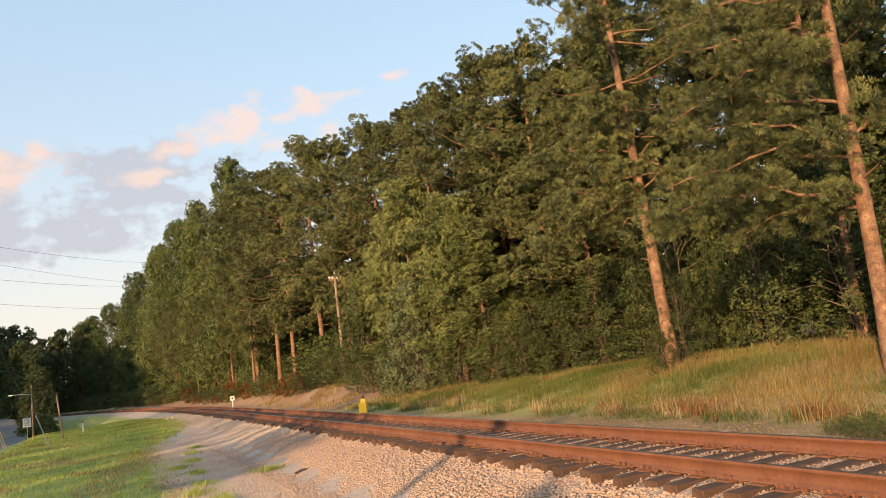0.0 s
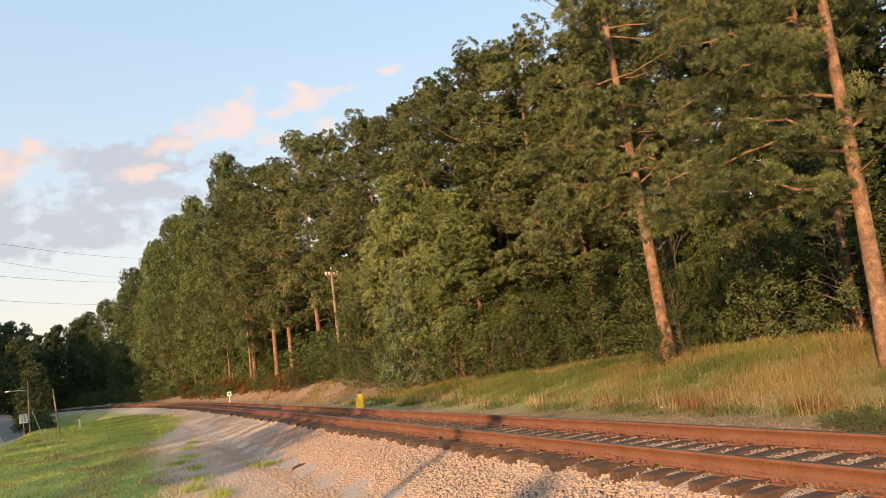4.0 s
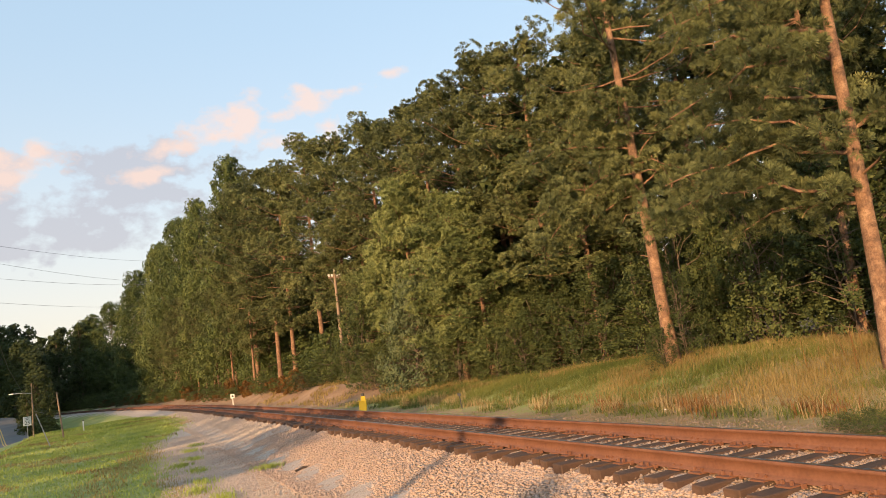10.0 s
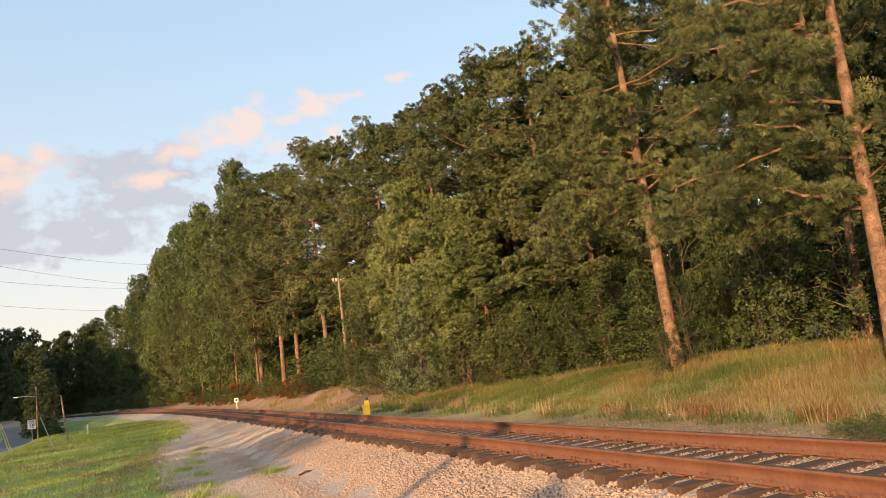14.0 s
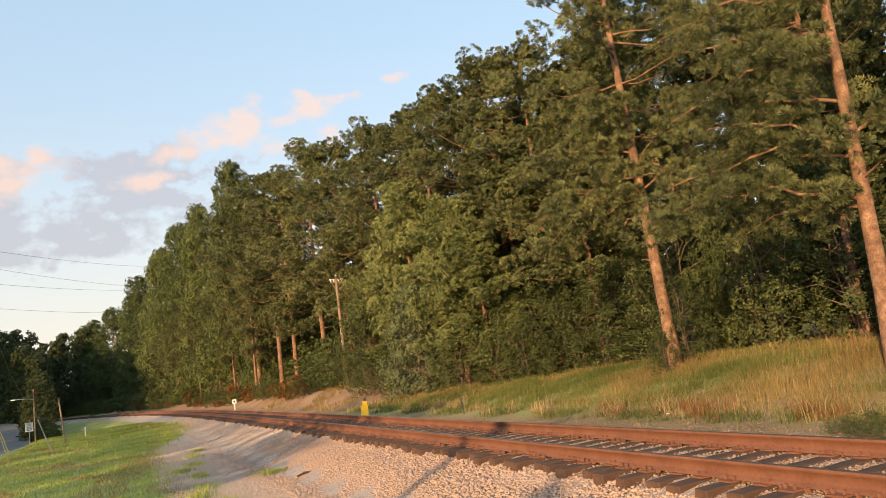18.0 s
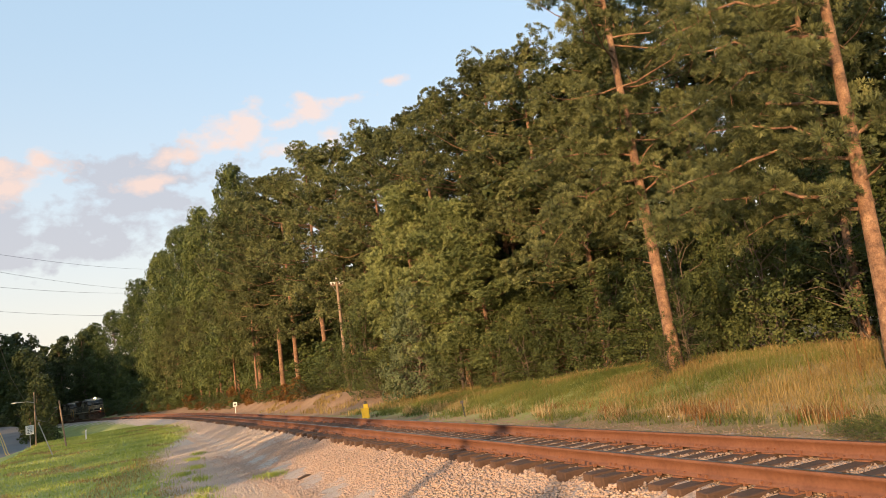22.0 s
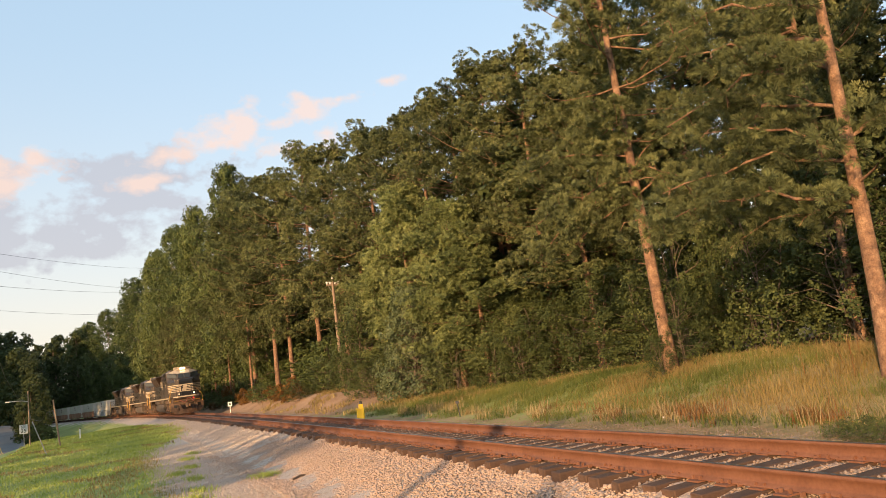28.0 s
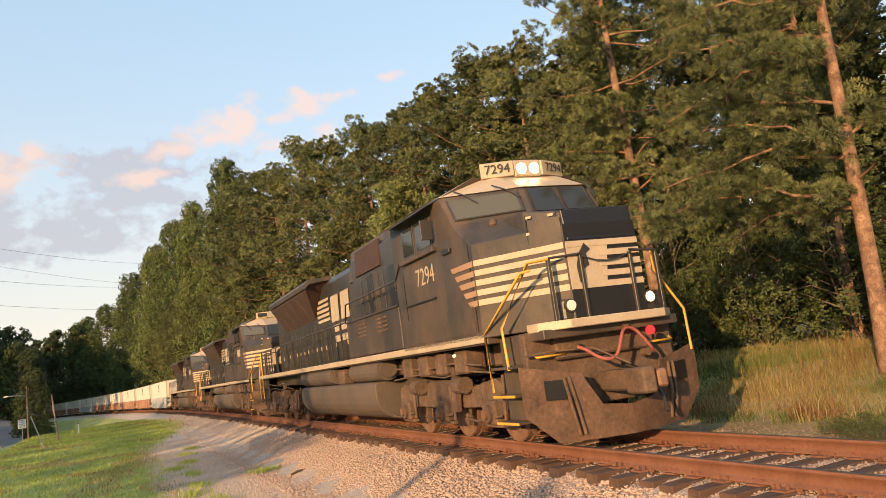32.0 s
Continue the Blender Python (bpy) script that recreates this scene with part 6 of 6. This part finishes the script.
def scatter():
    rng = np.random.default_rng(9)
    # ballast: dense near, thinner further off
    n = 46000
    s = 3.5 - 26 * rng.uniform(0, 1, n) ** 1.6
    d = 1.22 + 2.7 * rng.uniform(0, 1, n)
    stones("ballast_stones", "pinkish grey crushed stones on the ballast shoulder", s, d, rng.uniform(0.032, 0.068, n) * (1 + 0.5 * rng.uniform(0, 1, n) ** 5), rng)
    n = 26000
    s, d = 4 - 28 * rng.uniform(0, 1, n) ** 1.35, rng.uniform(-1.6, 1.25, n)
    stones("ballast_stones", "grey crushed stones between the wooden ties", s, d, rng.uniform(0.03, 0.065, n), rng, lift=0.2, material=M_DARKSTONE)
    n = 14000
    s, d = -3 - 50 * rng.uniform(0, 1, n) ** 1.4, 1.2 + 2.6 * rng.uniform(0, 1, n)
    s = s - 18
    stones("ballast_stones", "grey crushed stones along the far curve", s, d, rng.uniform(0.05, 0.095, n), rng, material=M_PALESTONE)
    n = 34000
    s, d = -2 - 32 * rng.uniform(0, 1, n) ** 1.5, rng.uniform(3.2, 6.3, n)
    stones("path_gravel", "small grey gravel of the path beside the track", s, d, rng.uniform(0.02, 0.055, n), rng, 0.6, 0.15, M_PALESTONE)
    n = 16000
    s, d = -1 - 22 * rng.uniform(0, 1, n) ** 1.2, rng.normal(3.2, 0.5, n)
    stones("path_gravel", "mixed stones at the foot of the ballast", s, d, rng.uniform(0.025, 0.062, n), rng, 0.65, 0.3)
    n = 9000
    s, d = 6 - 30 * rng.uniform(0, 1, n) ** 1.2, -1.7 - 2.9 * rng.uniform(0, 1, n)
    stones("path_gravel", "dark fine gravel and cinders beside the far rail", s, d, rng.uniform(0.02, 0.055, n), rng, 0.6, 0.1, M_DARKSTONE)
    # tall grass on the slope before the wood
    n = 150000
    s, u = 5 - 36 * rng.uniform(0, 1, n) ** 1.15, rng.uniform(0, 1, n)
    d = -4.5 - 6.0 * u
    x, y, z = surface_z(s, d)
    patch = 1.5 * ripple(x, y, 1.7, 5.0) + 0.6 * smooth(-20, -2, s) + 0.55 * smooth(-6.0, -9.0, d) * smooth(-15, -4, s) - 0.30 * smooth(-7.5, -5.5, d) * smooth(-12, -4, s) - 0.42 + 0.4 * ripple(x, y, 0.7, 2)
    dry = patch + 0.10 * smooth(-14, -5, s) + rng.normal(0, 0.5, n) > 0.25
    ln = rng.uniform(0.08, 0.30, n) * (1 + 0.6 * (rng.uniform(0, 1, n) > 0.93)) * (0.72 + 0.42 * ripple(x, y, 0.6, 4.0)) * (0.55 + 0.55 * smooth(-4.2, -6.5, d)) * (0.8 + 0.12 * smooth(-14, -2, s))
    wd = rng.uniform(0.007, 0.014, n) * (1 + 0.03 * np.abs(s))
    blades("tall_grass", "dry golden tall grass on the slope", x[dry], y[dry], z[dry] - 0.02, ln[dry] * 1.15, wd[dry], M_DRYGRASS, rng, 0.6, 0.9)
    blades("tall_grass", "green tall grass on the slope", x[~dry], y[~dry], z[~dry] - 0.02, ln[~dry], wd[~dry], M_TALLGREEN, rng, 0.65, 0.9)
    n = 4000
    s, d = rng.uniform(-14, 5, n), rng.normal(-4.7, 0.3, n)
    keep = ripple(s, d, 0.9, 7) > 0.05
    s, d = s[keep], d[keep]
    x, y, z = surface_z(s, d)
    blades("red_weeds", "reddish dry weeds along the foot of the slope", x, y, z - 0.02, rng.uniform(0.12, 0.38, len(x)), rng.uniform(0.012, 0.02, len(x)), M_REDWEED, rng, 0.6)
    n = 8000
    s, d = rng.uniform(-34, 6, n), rng.normal(-4.2, 0.35, n)
    keep = ripple(s, d, 1.0, 1) > 0.1
    s, d = s[keep], d[keep]
    x, y, z = surface_z(s, d)
    blades("low_weeds", "low green weeds beside the track", x, y, z - 0.02, rng.uniform(0.08, 0.26, len(x)), rng.uniform(0.012, 0.022, len(x)), M_TALLGREEN, rng, 0.9)
    # straw tussocks along the foot of the slope
    cs, cd = rng.uniform(-26, 4, 64), -4.55 + rng.normal(0, 0.3, 64)
    i = rng.integers(0, 64, 2000)
    s, d = cs[i] + rng.normal(0, 0.16, 2000), cd[i] + rng.normal(0, 0.12, 2000)
    x, y, z = surface_z(s, d)
    blades("straw_tussocks", "pale straw tussocks along the foot of the slope", x, y, z - 0.02, rng.uniform(0.15, 0.5, 2000) * (0.6 + 0.7 * rng.uniform(0, 1, 64)[i]), rng.uniform(0.006, 0.012, 2000) * (1 + 0.03 * np.abs(s)), M_STRAW, rng, 0.55, 0.7)
    # straw litter beside the far rail
    n = 4000
    s, d = rng.uniform(-16, 6, n), rng.uniform(-4.4, -2.6, n)
    x, y, z = surface_z(s, d)
    blades("straw_litter", "dead straw lying beside the track", x, y, z, rng.uniform(0.08, 0.2, n), rng.uniform(0.008, 0.015, n), M_DRYGRASS, rng, 0.9, rise=0.15)
    n = 9000
    s, d = rng.uniform(-62, -28, n), -3.6 - 5.0 * rng.uniform(0, 1, n)
    x, y, z = surface_z(s, d)
    keep = ripple(x, y, 1.7, 2.5) > 0.1
    x, y, z = x[keep], y[keep], z[keep]
    blades("bank_grass", "sparse dry grass on the clay bank", x, y, z - 0.02, rng.uniform(0.12, 0.34, len(x)), rng.uniform(0.02, 0.045, len(x)), M_DRYGRASS, rng, 0.6)
    # seed stalks at the wood's edge
    n = 160
    s, d = rng.uniform(-6, 6, n), rng.uniform(-10.2, -7.0, n)
    x, y, z = surface_z(s, d)
    blades("seed_stalks", "dry seed stalks at the top of the slope", x, y, z, rng.uniform(0.4, 0.9, n), rng.uniform(0.010, 0.018, n), M_REDWEED, rng, 0.3)
    # mown grass on the camera's side
    n = 60000
    s = -7 - 78 * rng.uniform(0, 1, n) ** 1.35
    d = grass_edge(s) + rng.normal(0, 0.35, n) + rng.uniform(0, 1, n) ** 1.1 * (14.5 - grass_edge(s))
    x, y, z = surface_z(s, d)
    patch = ripple(x, y, 3.2, 6.0) + 0.5 * ripple(x, y, 1.1, 3.0)
    # a sunlit streak over the lawn, put into the grass colour as yellow blades
    band = np.abs((x + 11.4) * 0.957 + (y - 26.3) * 0.289 + 0.4 * ripple(x, y, 1.3, 1.0)) < 0.75
    dry = (patch > 0.62) | (band & (y < 33) & (rng.uniform(0, 1, n) < 0.8))
    ln = rng.uniform(0.035, 0.085, n) * (1 + 0.02 * np.abs(s))
    wd = rng.uniform(0.010, 0.018, n) * (1 + 0.035 * np.abs(s))
    blades("lawn_grass", "short green grass beside the path", x[~dry], y[~dry], z[~dry] - 0.01, ln[~dry], wd[~dry], M_LAWN, rng, 0.8)
    blades("lawn_grass", "yellowed patches of short grass and a streak coloured as sunlit", x[dry], y[dry], z[dry] - 0.01, ln[dry], wd[dry], M_DRYGRASS, rng, 0.5)
    # tufts of weed in the gravel
    cs = np.array([(-13.2, 3.5), (-13.0, 3.7), (-9, 5.2), (-12, 5.3), (-15, 5.2), (-19, 5.0), (-23, 4.8), (-10.5, 5.6), (-17, 5.5), (-26, 4.4), (-8, 5.6)])
    i = rng.integers(0, len(cs), 2600)
    s, d = cs[i, 0] + rng.normal(0, 0.30, 2600), cs[i, 1] + rng.normal(0, 0.16, 2600)
    x, y, z = surface_z(s, d)
    blades("gravel_weeds", "small green weed tufts in the gravel", x, y, z - 0.01, rng.uniform(0.06, 0.16, 2600), rng.uniform(0.012, 0.02, 2600), M_LAWN, rng, 0.6)


scatter()

M_POLE = worn("weathered_pole_wood", [(0.3, (0.16, 0.11, 0.075)), (0.7, (0.34, 0.25, 0.18))], 2.0, 14.0, 0.9, bumps=0.3, dist=0.01, stretch=(4, 4, 0.4))
M_GALV = worn("galvanised_steel", [(0.3, (0.30, 0.30, 0.30)), (0.7, (0.46, 0.46, 0.45))], 4.0, 30.0, 0.5, 0.6, 0.05)
M_SIGN = worn("white_sign_face", [(0.3, (0.66, 0.66, 0.63)), (0.7, (0.78, 0.78, 0.75))], 3.0, 30.0, 0.45)
M_PORC = worn("porcelain", [(0.3, (0.68, 0.66, 0.62)), (0.7, (0.82, 0.80, 0.76))], 5.0, 30.0, 0.25)
M_WIRE = worn("dark_cable", [(0.3, (0.03, 0.03, 0.032)), (0.7, (0.07, 0.07, 0.07))], 5.0, 30.0, 0.6)
M_ASPHALT = worn("asphalt", [(0.3, (0.10, 0.10, 0.10)), (0.7, (0.17, 0.165, 0.16))], 0.5, 30.0, 0.9, bumps=0.3)
M_ROADPAINT = worn("yellow_road_paint", [(0.3, (0.50, 0.30, 0.05)), (0.7, (0.64, 0.40, 0.08))], 2.0, 30.0, 0.7)
M_BRIGHT = worn("bright_yellow_paint", [(0.3, (0.64, 0.43, 0.03)), (0.7, (0.80, 0.56, 0.04))], 3.0, 30.0, 0.45)
M_DEADWOOD = worn("dead_wood", [(0.3, (0.12, 0.08, 0.055)), (0.7, (0.28, 0.20, 0.15))], 3.0, 20.0, 0.9, bumps=0.4)
M_LITTER = worn("white_plastic_litter", [(0.3, (0.6, 0.6, 0.58)), (0.7, (0.75, 0.75, 0.73))], 5.0, 30.0, 0.5)


def utility_pole(x, y, top, label, arm_turn=0.0, lean=(0, 0)):
    z = gz(x, y)
    ob = tagged(new("utility_pole"), label, "utility pole")
    h = top - z
    part("pole", drum((0, 0, h / 2), (0, 0, 1), 0.15, h, 12, 0.0, 0.10), ob, "", M_POLE)
    arm = part("crossarm", block((-0.52, -0.06, h - 0.55), (0.52, 0.06, h - 0.42), 0.01), ob, "", M_POLE)
    for k in (-0.45, -0.2, 0.2, 0.45):
        part("insulator", merge([drum((k, 0, h - 0.32), (0, 0, 1), 0.06, 0.2, 10), drum((k, 0, h - 0.26), (0, 0, 1), 0.11, 0.07, 10)]), arm, "white porcelain insulator", M_PORC)
    part("insulator", drum((0, 0, h + 0.08), (0, 0, 1), 0.06, 0.18, 10), ob, "white porcelain insulator", M_PORC)
    for sx in (-1, 1):
        pipe("brace", [(sx * 0.36, 0.07, h - 0.5), (0, 0.14, h - 1.15)], 0.02, ob, M_GALV)
    ob.matrix_basis = pose(x, y, z, lean[0], lean[1], arm_turn)
    return ob


def small_things():
    up = utility_pole(-8.45, 58.9, 9.35, "weathered wooden utility pole with crossarm and white insulators", 25)
    # two more behind the camera, whose shadows cross the rails
    sx, sy = math.sin(radians(SUN_AZ)), math.cos(radians(SUN_AZ))
    for px, py, k in ((-0.1, 15.2, 30), (1.55, 11.7, 36)):
        x, y = px + sx * k, py + sy * k
        c = copy_thing(up, pose(x, y, gz(x, y), 0, 0, 27))
    # street lamp and bare posts by the road
    x, y = -39.6, 71.1
    lamp = tagged(new("street_lamp"), "slim street lamp with a short arm by the road", "street lamp")
    lamp.matrix_basis = pose(x, y, gz(x, y))
    h = 4.1 - gz(x, y)
    part("pole", drum((0, 0, h / 2), (0, 0, 1), 0.07, h, 10, 0, 0.05), lamp, "", M_POLE)
    pipe("arm", [(0, 0, h - 0.95), (-0.6, -0.3, h - 0.82), (-1.35, -0.6, h - 0.80)], 0.035, lamp, M_GALV)
    part("lamp_head", block((-1.75, -0.75, h - 0.86), (-1.3, -0.5, h - 0.74), 0.03), lamp, "grey lamp head", M_GALV)
    post = tagged(new("wooden_post"), "bare leaning wooden post in the grass", "post")
    part("shaft", drum((0, 0, 1.85), (0, 0, 1), 0.075, 3.8, 10, 0, 0.06), post, "", M_POLE)
    post.matrix_basis = pose(-31.8, 61.4, gz(-31.8, 61.4), 0, -6, 0)
    guy = tagged(new("guy_wire"), "slanting guy wire in a pale guard", "guy wire")
    pipe("guard", [(0, 0, -0.1), (-0.8, -0.1, 2.15)], 0.032, guy, M_GALV, "pale plastic guard")
    guy.matrix_basis = pose(-25.3, 47.3, gz(-25.3, 47.3))
    side = tagged(new("wooden_post"), "dark wooden post by the road", "post")
    part("shaft", drum((0, 0, 3.0), (0, 0, 1), 0.14, 6.4, 10, 0, 0.11), side, "", M_POLE)
    side.matrix_basis = pose(-33.0, 53.5, gz(-33.0, 53.5))
    # speed sign facing the road's traffic
    sign = tagged(new("speed_sign"), "white speed limit sign reading 25 on a post", "road sign")
    zz = gz(-31.9, 56.5)
    part("post", block((-0.03, -0.02, -0.1), (0.03, 0.02, 1.9), 0.004), sign, "", M_GALV)
    face = part("face", block((-0.33, -0.05, 1.08), (0.33, -0.035, 1.88), 0.004), sign, "white sign face", M_SIGN)
    m = facing((0, -0.055, 1.32), (1, 0, 0), (0, 0, 1))
    lettering("number", "25", 0.46, m, face, M_WIRE)
    lettering("word", "SPEED", 0.15, facing((0, -0.055, 1.76), (1, 0, 0), (0, 0, 1)), face, M_WIRE)
    lettering("word", "LIMIT", 0.15, facing((0, -0.055, 1.61), (1, 0, 0), (0, 0, 1)), face, M_WIRE)
    sign.matrix_basis = pose(-31.9, 56.5, 1.15 - 1.88 * 0.82, 0, 0, 26) @ Matrix.Scale(0.82, 4)
    mk = tagged(new("marker_post"), "white marker post in the grass", "marker post")
    part("shaft", block((-0.06, -0.03, -0.1), (0.06, 0.03, 0.98), 0.01), mk, "", M_SIGN)
    part("cap", block((-0.065, -0.035, 0.90), (0.065, 0.035, 1.0), 0.01), mk, "dark cap", M_WIRE)
    mk.matrix_basis = pose(-33.9, 69.0, gz(-33.9, 69.0), 0, 0, 25)
    # whistle post by the track
    wp = tagged(new("trackside_sign"), "small white square sign on a post beside the track", "track sign")
    part("post", block((-0.04, -0.03, -0.2), (0.04, 0.03, 0.95), 0.004), wp, "", M_SIGN)
    f = part("face", block((-0.20, -0.05, 0.66), (0.20, -0.032, 1.08), 0.004), wp, "white square face", M_SIGN)
    part("mark", drum((0, -0.054, 0.87), (0, 1, 0), 0.10, 0.006, 16), f, "dark round mark", M_WIRE)
    wp.matrix_basis = pose(-21.9, 74.6, gz(-21.9, 74.6), 0, 0, 15)
    # yellow trackside machine
    yb = tagged(new("trackside_box"), "bright yellow trackside equipment box in two tiers", "equipment box")
    z = gz(-4.36, 34.93)
    part("cabinet", block((-0.17, -0.17, -0.02), (0.17, 0.17, 0.46), 0.025), yb, "", M_BRIGHT)
    part("upper_box", block((-0.06, -0.10, 0.46), (0.15, 0.10, 0.66), 0.02), yb, "", M_BRIGHT)
    part("lid", block((-0.19, -0.19, 0.44), (0.19, 0.19, 0.48), 0.01), yb, "", M_BRIGHT)
    part("knob", drum((0.04, 0, 0.72), (0, 0, 1), 0.07, 0.16, 12, 0.02), yb, "dark knob", M_WIRE)
    yb.matrix_basis = pose(-4.36, 34.93, z, 0, 0, 10)
    st = tagged(new("iron_stake"), "short dark iron stake in the grass", "stake")
    part("rod", merge([drum((0, 0, 0.25), (0, 0, 1), 0.02, 0.6, 8), block((-0.06, -0.02, 0.48), (0.06, 0.02, 0.58), 0.005)]), st, "", M_WIRE)
    st.matrix_basis = pose(0.1, 27.2, gz(0.1, 27.2), 4, -5, 0)
    # road beyond the grass
    pts = [(-62, 52), (-47, 66), (-44.9, 75.7), (-53, 89), (-64.5, 107), (-78, 127), (-97, 150), (-125, 172)]
    rows = []
    for i in range(len(pts) - 1):
        for k in range(6):
            t = k / 6
            p0, p1, p2, p3 = (np.array(pts[max(0, min(len(pts) - 1, i + j))], float) for j in (-1, 0, 1, 2))
            rows.append(0.5 * ((2 * p1) + (p2 - p0) * t + (2 * p0 - 5 * p1 + 4 * p2 - p3) * t * t + (3 * p1 - p0 - 3 * p2 + p3) * t ** 3))
    R = np.array(rows)
    T = unit(np.gradient(R, axis=0))
    Nn = np.stack((T[:, 1], -T[:, 0]), -1)
    zc = np.convolve(np.pad(ground_z(R[:, 0], R[:, 1]), 3, mode="edge"), np.ones(7) / 7, "valid") + 0.10

    def ribbon(name, o, w, lift, material, label, kind, parent=None):
        A, B = R + Nn * (o - w), R + Nn * (o + w)
        V = np.concatenate((np.c_[A, zc + lift], np.c_[B, zc + lift]))
        n = len(R)
        i = np.arange(n - 1)
        me = mesh_of(name, V, np.stack((i, i + 1, i + 1 + n, i + n), -1), material)
        return tagged(new(name, me), label, "road", kind=kind) if parent is None else part(name, me, parent, label)
    road = ribbon("road", 0, 2.9, 0.0, M_ASPHALT, "grey asphalt road with a double yellow line", "structure")
    for o in (-0.13, 0.13):
        ribbon("centre_line", o, 0.06, 0.006, M_ROADPAINT, "yellow centre line", "", road)
    # overhead wires on the left
    wires = [((-37.2, 57.7, 15.4), (-51.2, 138.8, 26.1)), ((-40.0, 62.0, 15.0), (-51.7, 139.3, 22.2)), ((-40.2, 62.2, 13.5), (-51.7, 139.3, 22.0)), ((-43.1, 66.6, 12.1), (-52.1, 139.7, 18.0))]
    for a, b in wires:
        w = tagged(new("overhead_wire"), "thin dark overhead power wire", "power line", group="overhead wires")
        k = np.linspace(0, 1, 14)[:, None]
        P = np.array(a) * (1 - k) + np.array(b) * k - np.c_[np.zeros((14, 2)), (k * (1 - k) * 2.2)[:, 0]]
        pipe("strand", P, 0.013, w, M_WIRE, "", 4)
    w = tagged(new("overhead_wire"), "dark cable running down to the lamp post", "power line", group="overhead wires")
    pipe("strand", [(-30.8, 51.2, 7.0), (-34, 58, 4.9), (-37, 65, 3.2), (-39.4, 70.5, 2.2)], 0.02, w, M_WIRE, "", 4)
    w = tagged(new("overhead_wire"), "slack cable between the lamp and the post", "power line", group="overhead wires")
    pipe("strand", [(-39.5, 71.0, 2.4), (-38, 68.5, 1.5), (-35.5, 65.5, 1.2), (-32.1, 61.3, 2.4)], 0.02, w, M_WIRE, "", 4)
    # odds and ends on the ground
    for x, y, ln, turn, r, lab in ((-3.9, 18.6, 0.55, 60, 0.028, "rusty scrap of wood on the gravel"), (-28.0, 68.5, 1.2, 20, 0.05, "dead branch at the edge of the grass"), (-26.6, 67.0, 1.0, 50, 0.05, "dead branch at the edge of the grass"), (-13.5, 62.0, 1.6, 40, 0.05, "pale fallen stick on the clay bank")):
        z = float(surface_z(*along(np.array([x]), np.array([y])))[2][0])
        b = tagged(new("branch"), lab, "branch")
        pipe("stick", [(-ln / 2, 0, 0.02), (0, 0.05 * ln, 0.06), (ln / 2, -0.03 * ln, 0.03)], r, b, M_DEADWOOD)
        b.matrix_basis = pose(x, y, z, 0, 0, turn)
    for x, y in ((4.75, 17.9),):
        b = tagged(new("litter"), "crumpled white litter beside the track", "litter")
        me = loft([[(-0.05, -0.03, 0), (0.04, -0.04, 0), (0.05, 0.03, 0), (-0.04, 0.04, 0)], [(-0.03, -0.02, 0.03), (0.03, -0.03, 0.02), (0.04, 0.02, 0.03), (-0.03, 0.03, 0.025)]], 0.006)
        part("scrap", me, b, "", M_LITTER)
        b.matrix_basis = pose(x, y, gz(x, y) + 0.01, 0, 0, x * 40)


small_things()


def train_s(t):
    """Where the first axle of the train stands on the line at t seconds."""
    u = t - 32.0
    return -4.10 + 17.92 * u + 0.01366 * u * u


def motions():
    times = [0.0, 4.0, 8.0, 12.0, 16.0, 18.0] + [19 + 0.5 * k for k in range(27)]
    for thing, behind, base in TRAIN:
        rows = []
        for t in times:
            s = train_s(t) - behind
            a, b = on_track(np.array([s, s - base]), np.zeros(2), np.zeros(2))
            a, b = Vector(a), Vector(b)
            way = (a - b).normalized()
            rz = math.degrees(math.atan2(way.y, way.x))
            rows.append((t, pose(a.x, a.y, a.z, math.degrees(CANT), -math.degrees(math.asin(way.z)), rz)))
        walk(thing, rows)
    # the wheels of the locomotives roll
    for ws, behind in ROLLERS:
        x, y, z = ws.location
        rows = [(0.0, pose(x, y, z))]
        k0 = 12 * FPS + 9 * FPS
        start = train_s((k0 - 1) / FPS)
        for k in range(k0, 32 * FPS + 1):
            t = k / FPS
            rows.append((t, pose(x, y, z, 0, math.degrees((train_s(t) - start) / 0.53), 0)))
        walk(ws, rows)


motions()
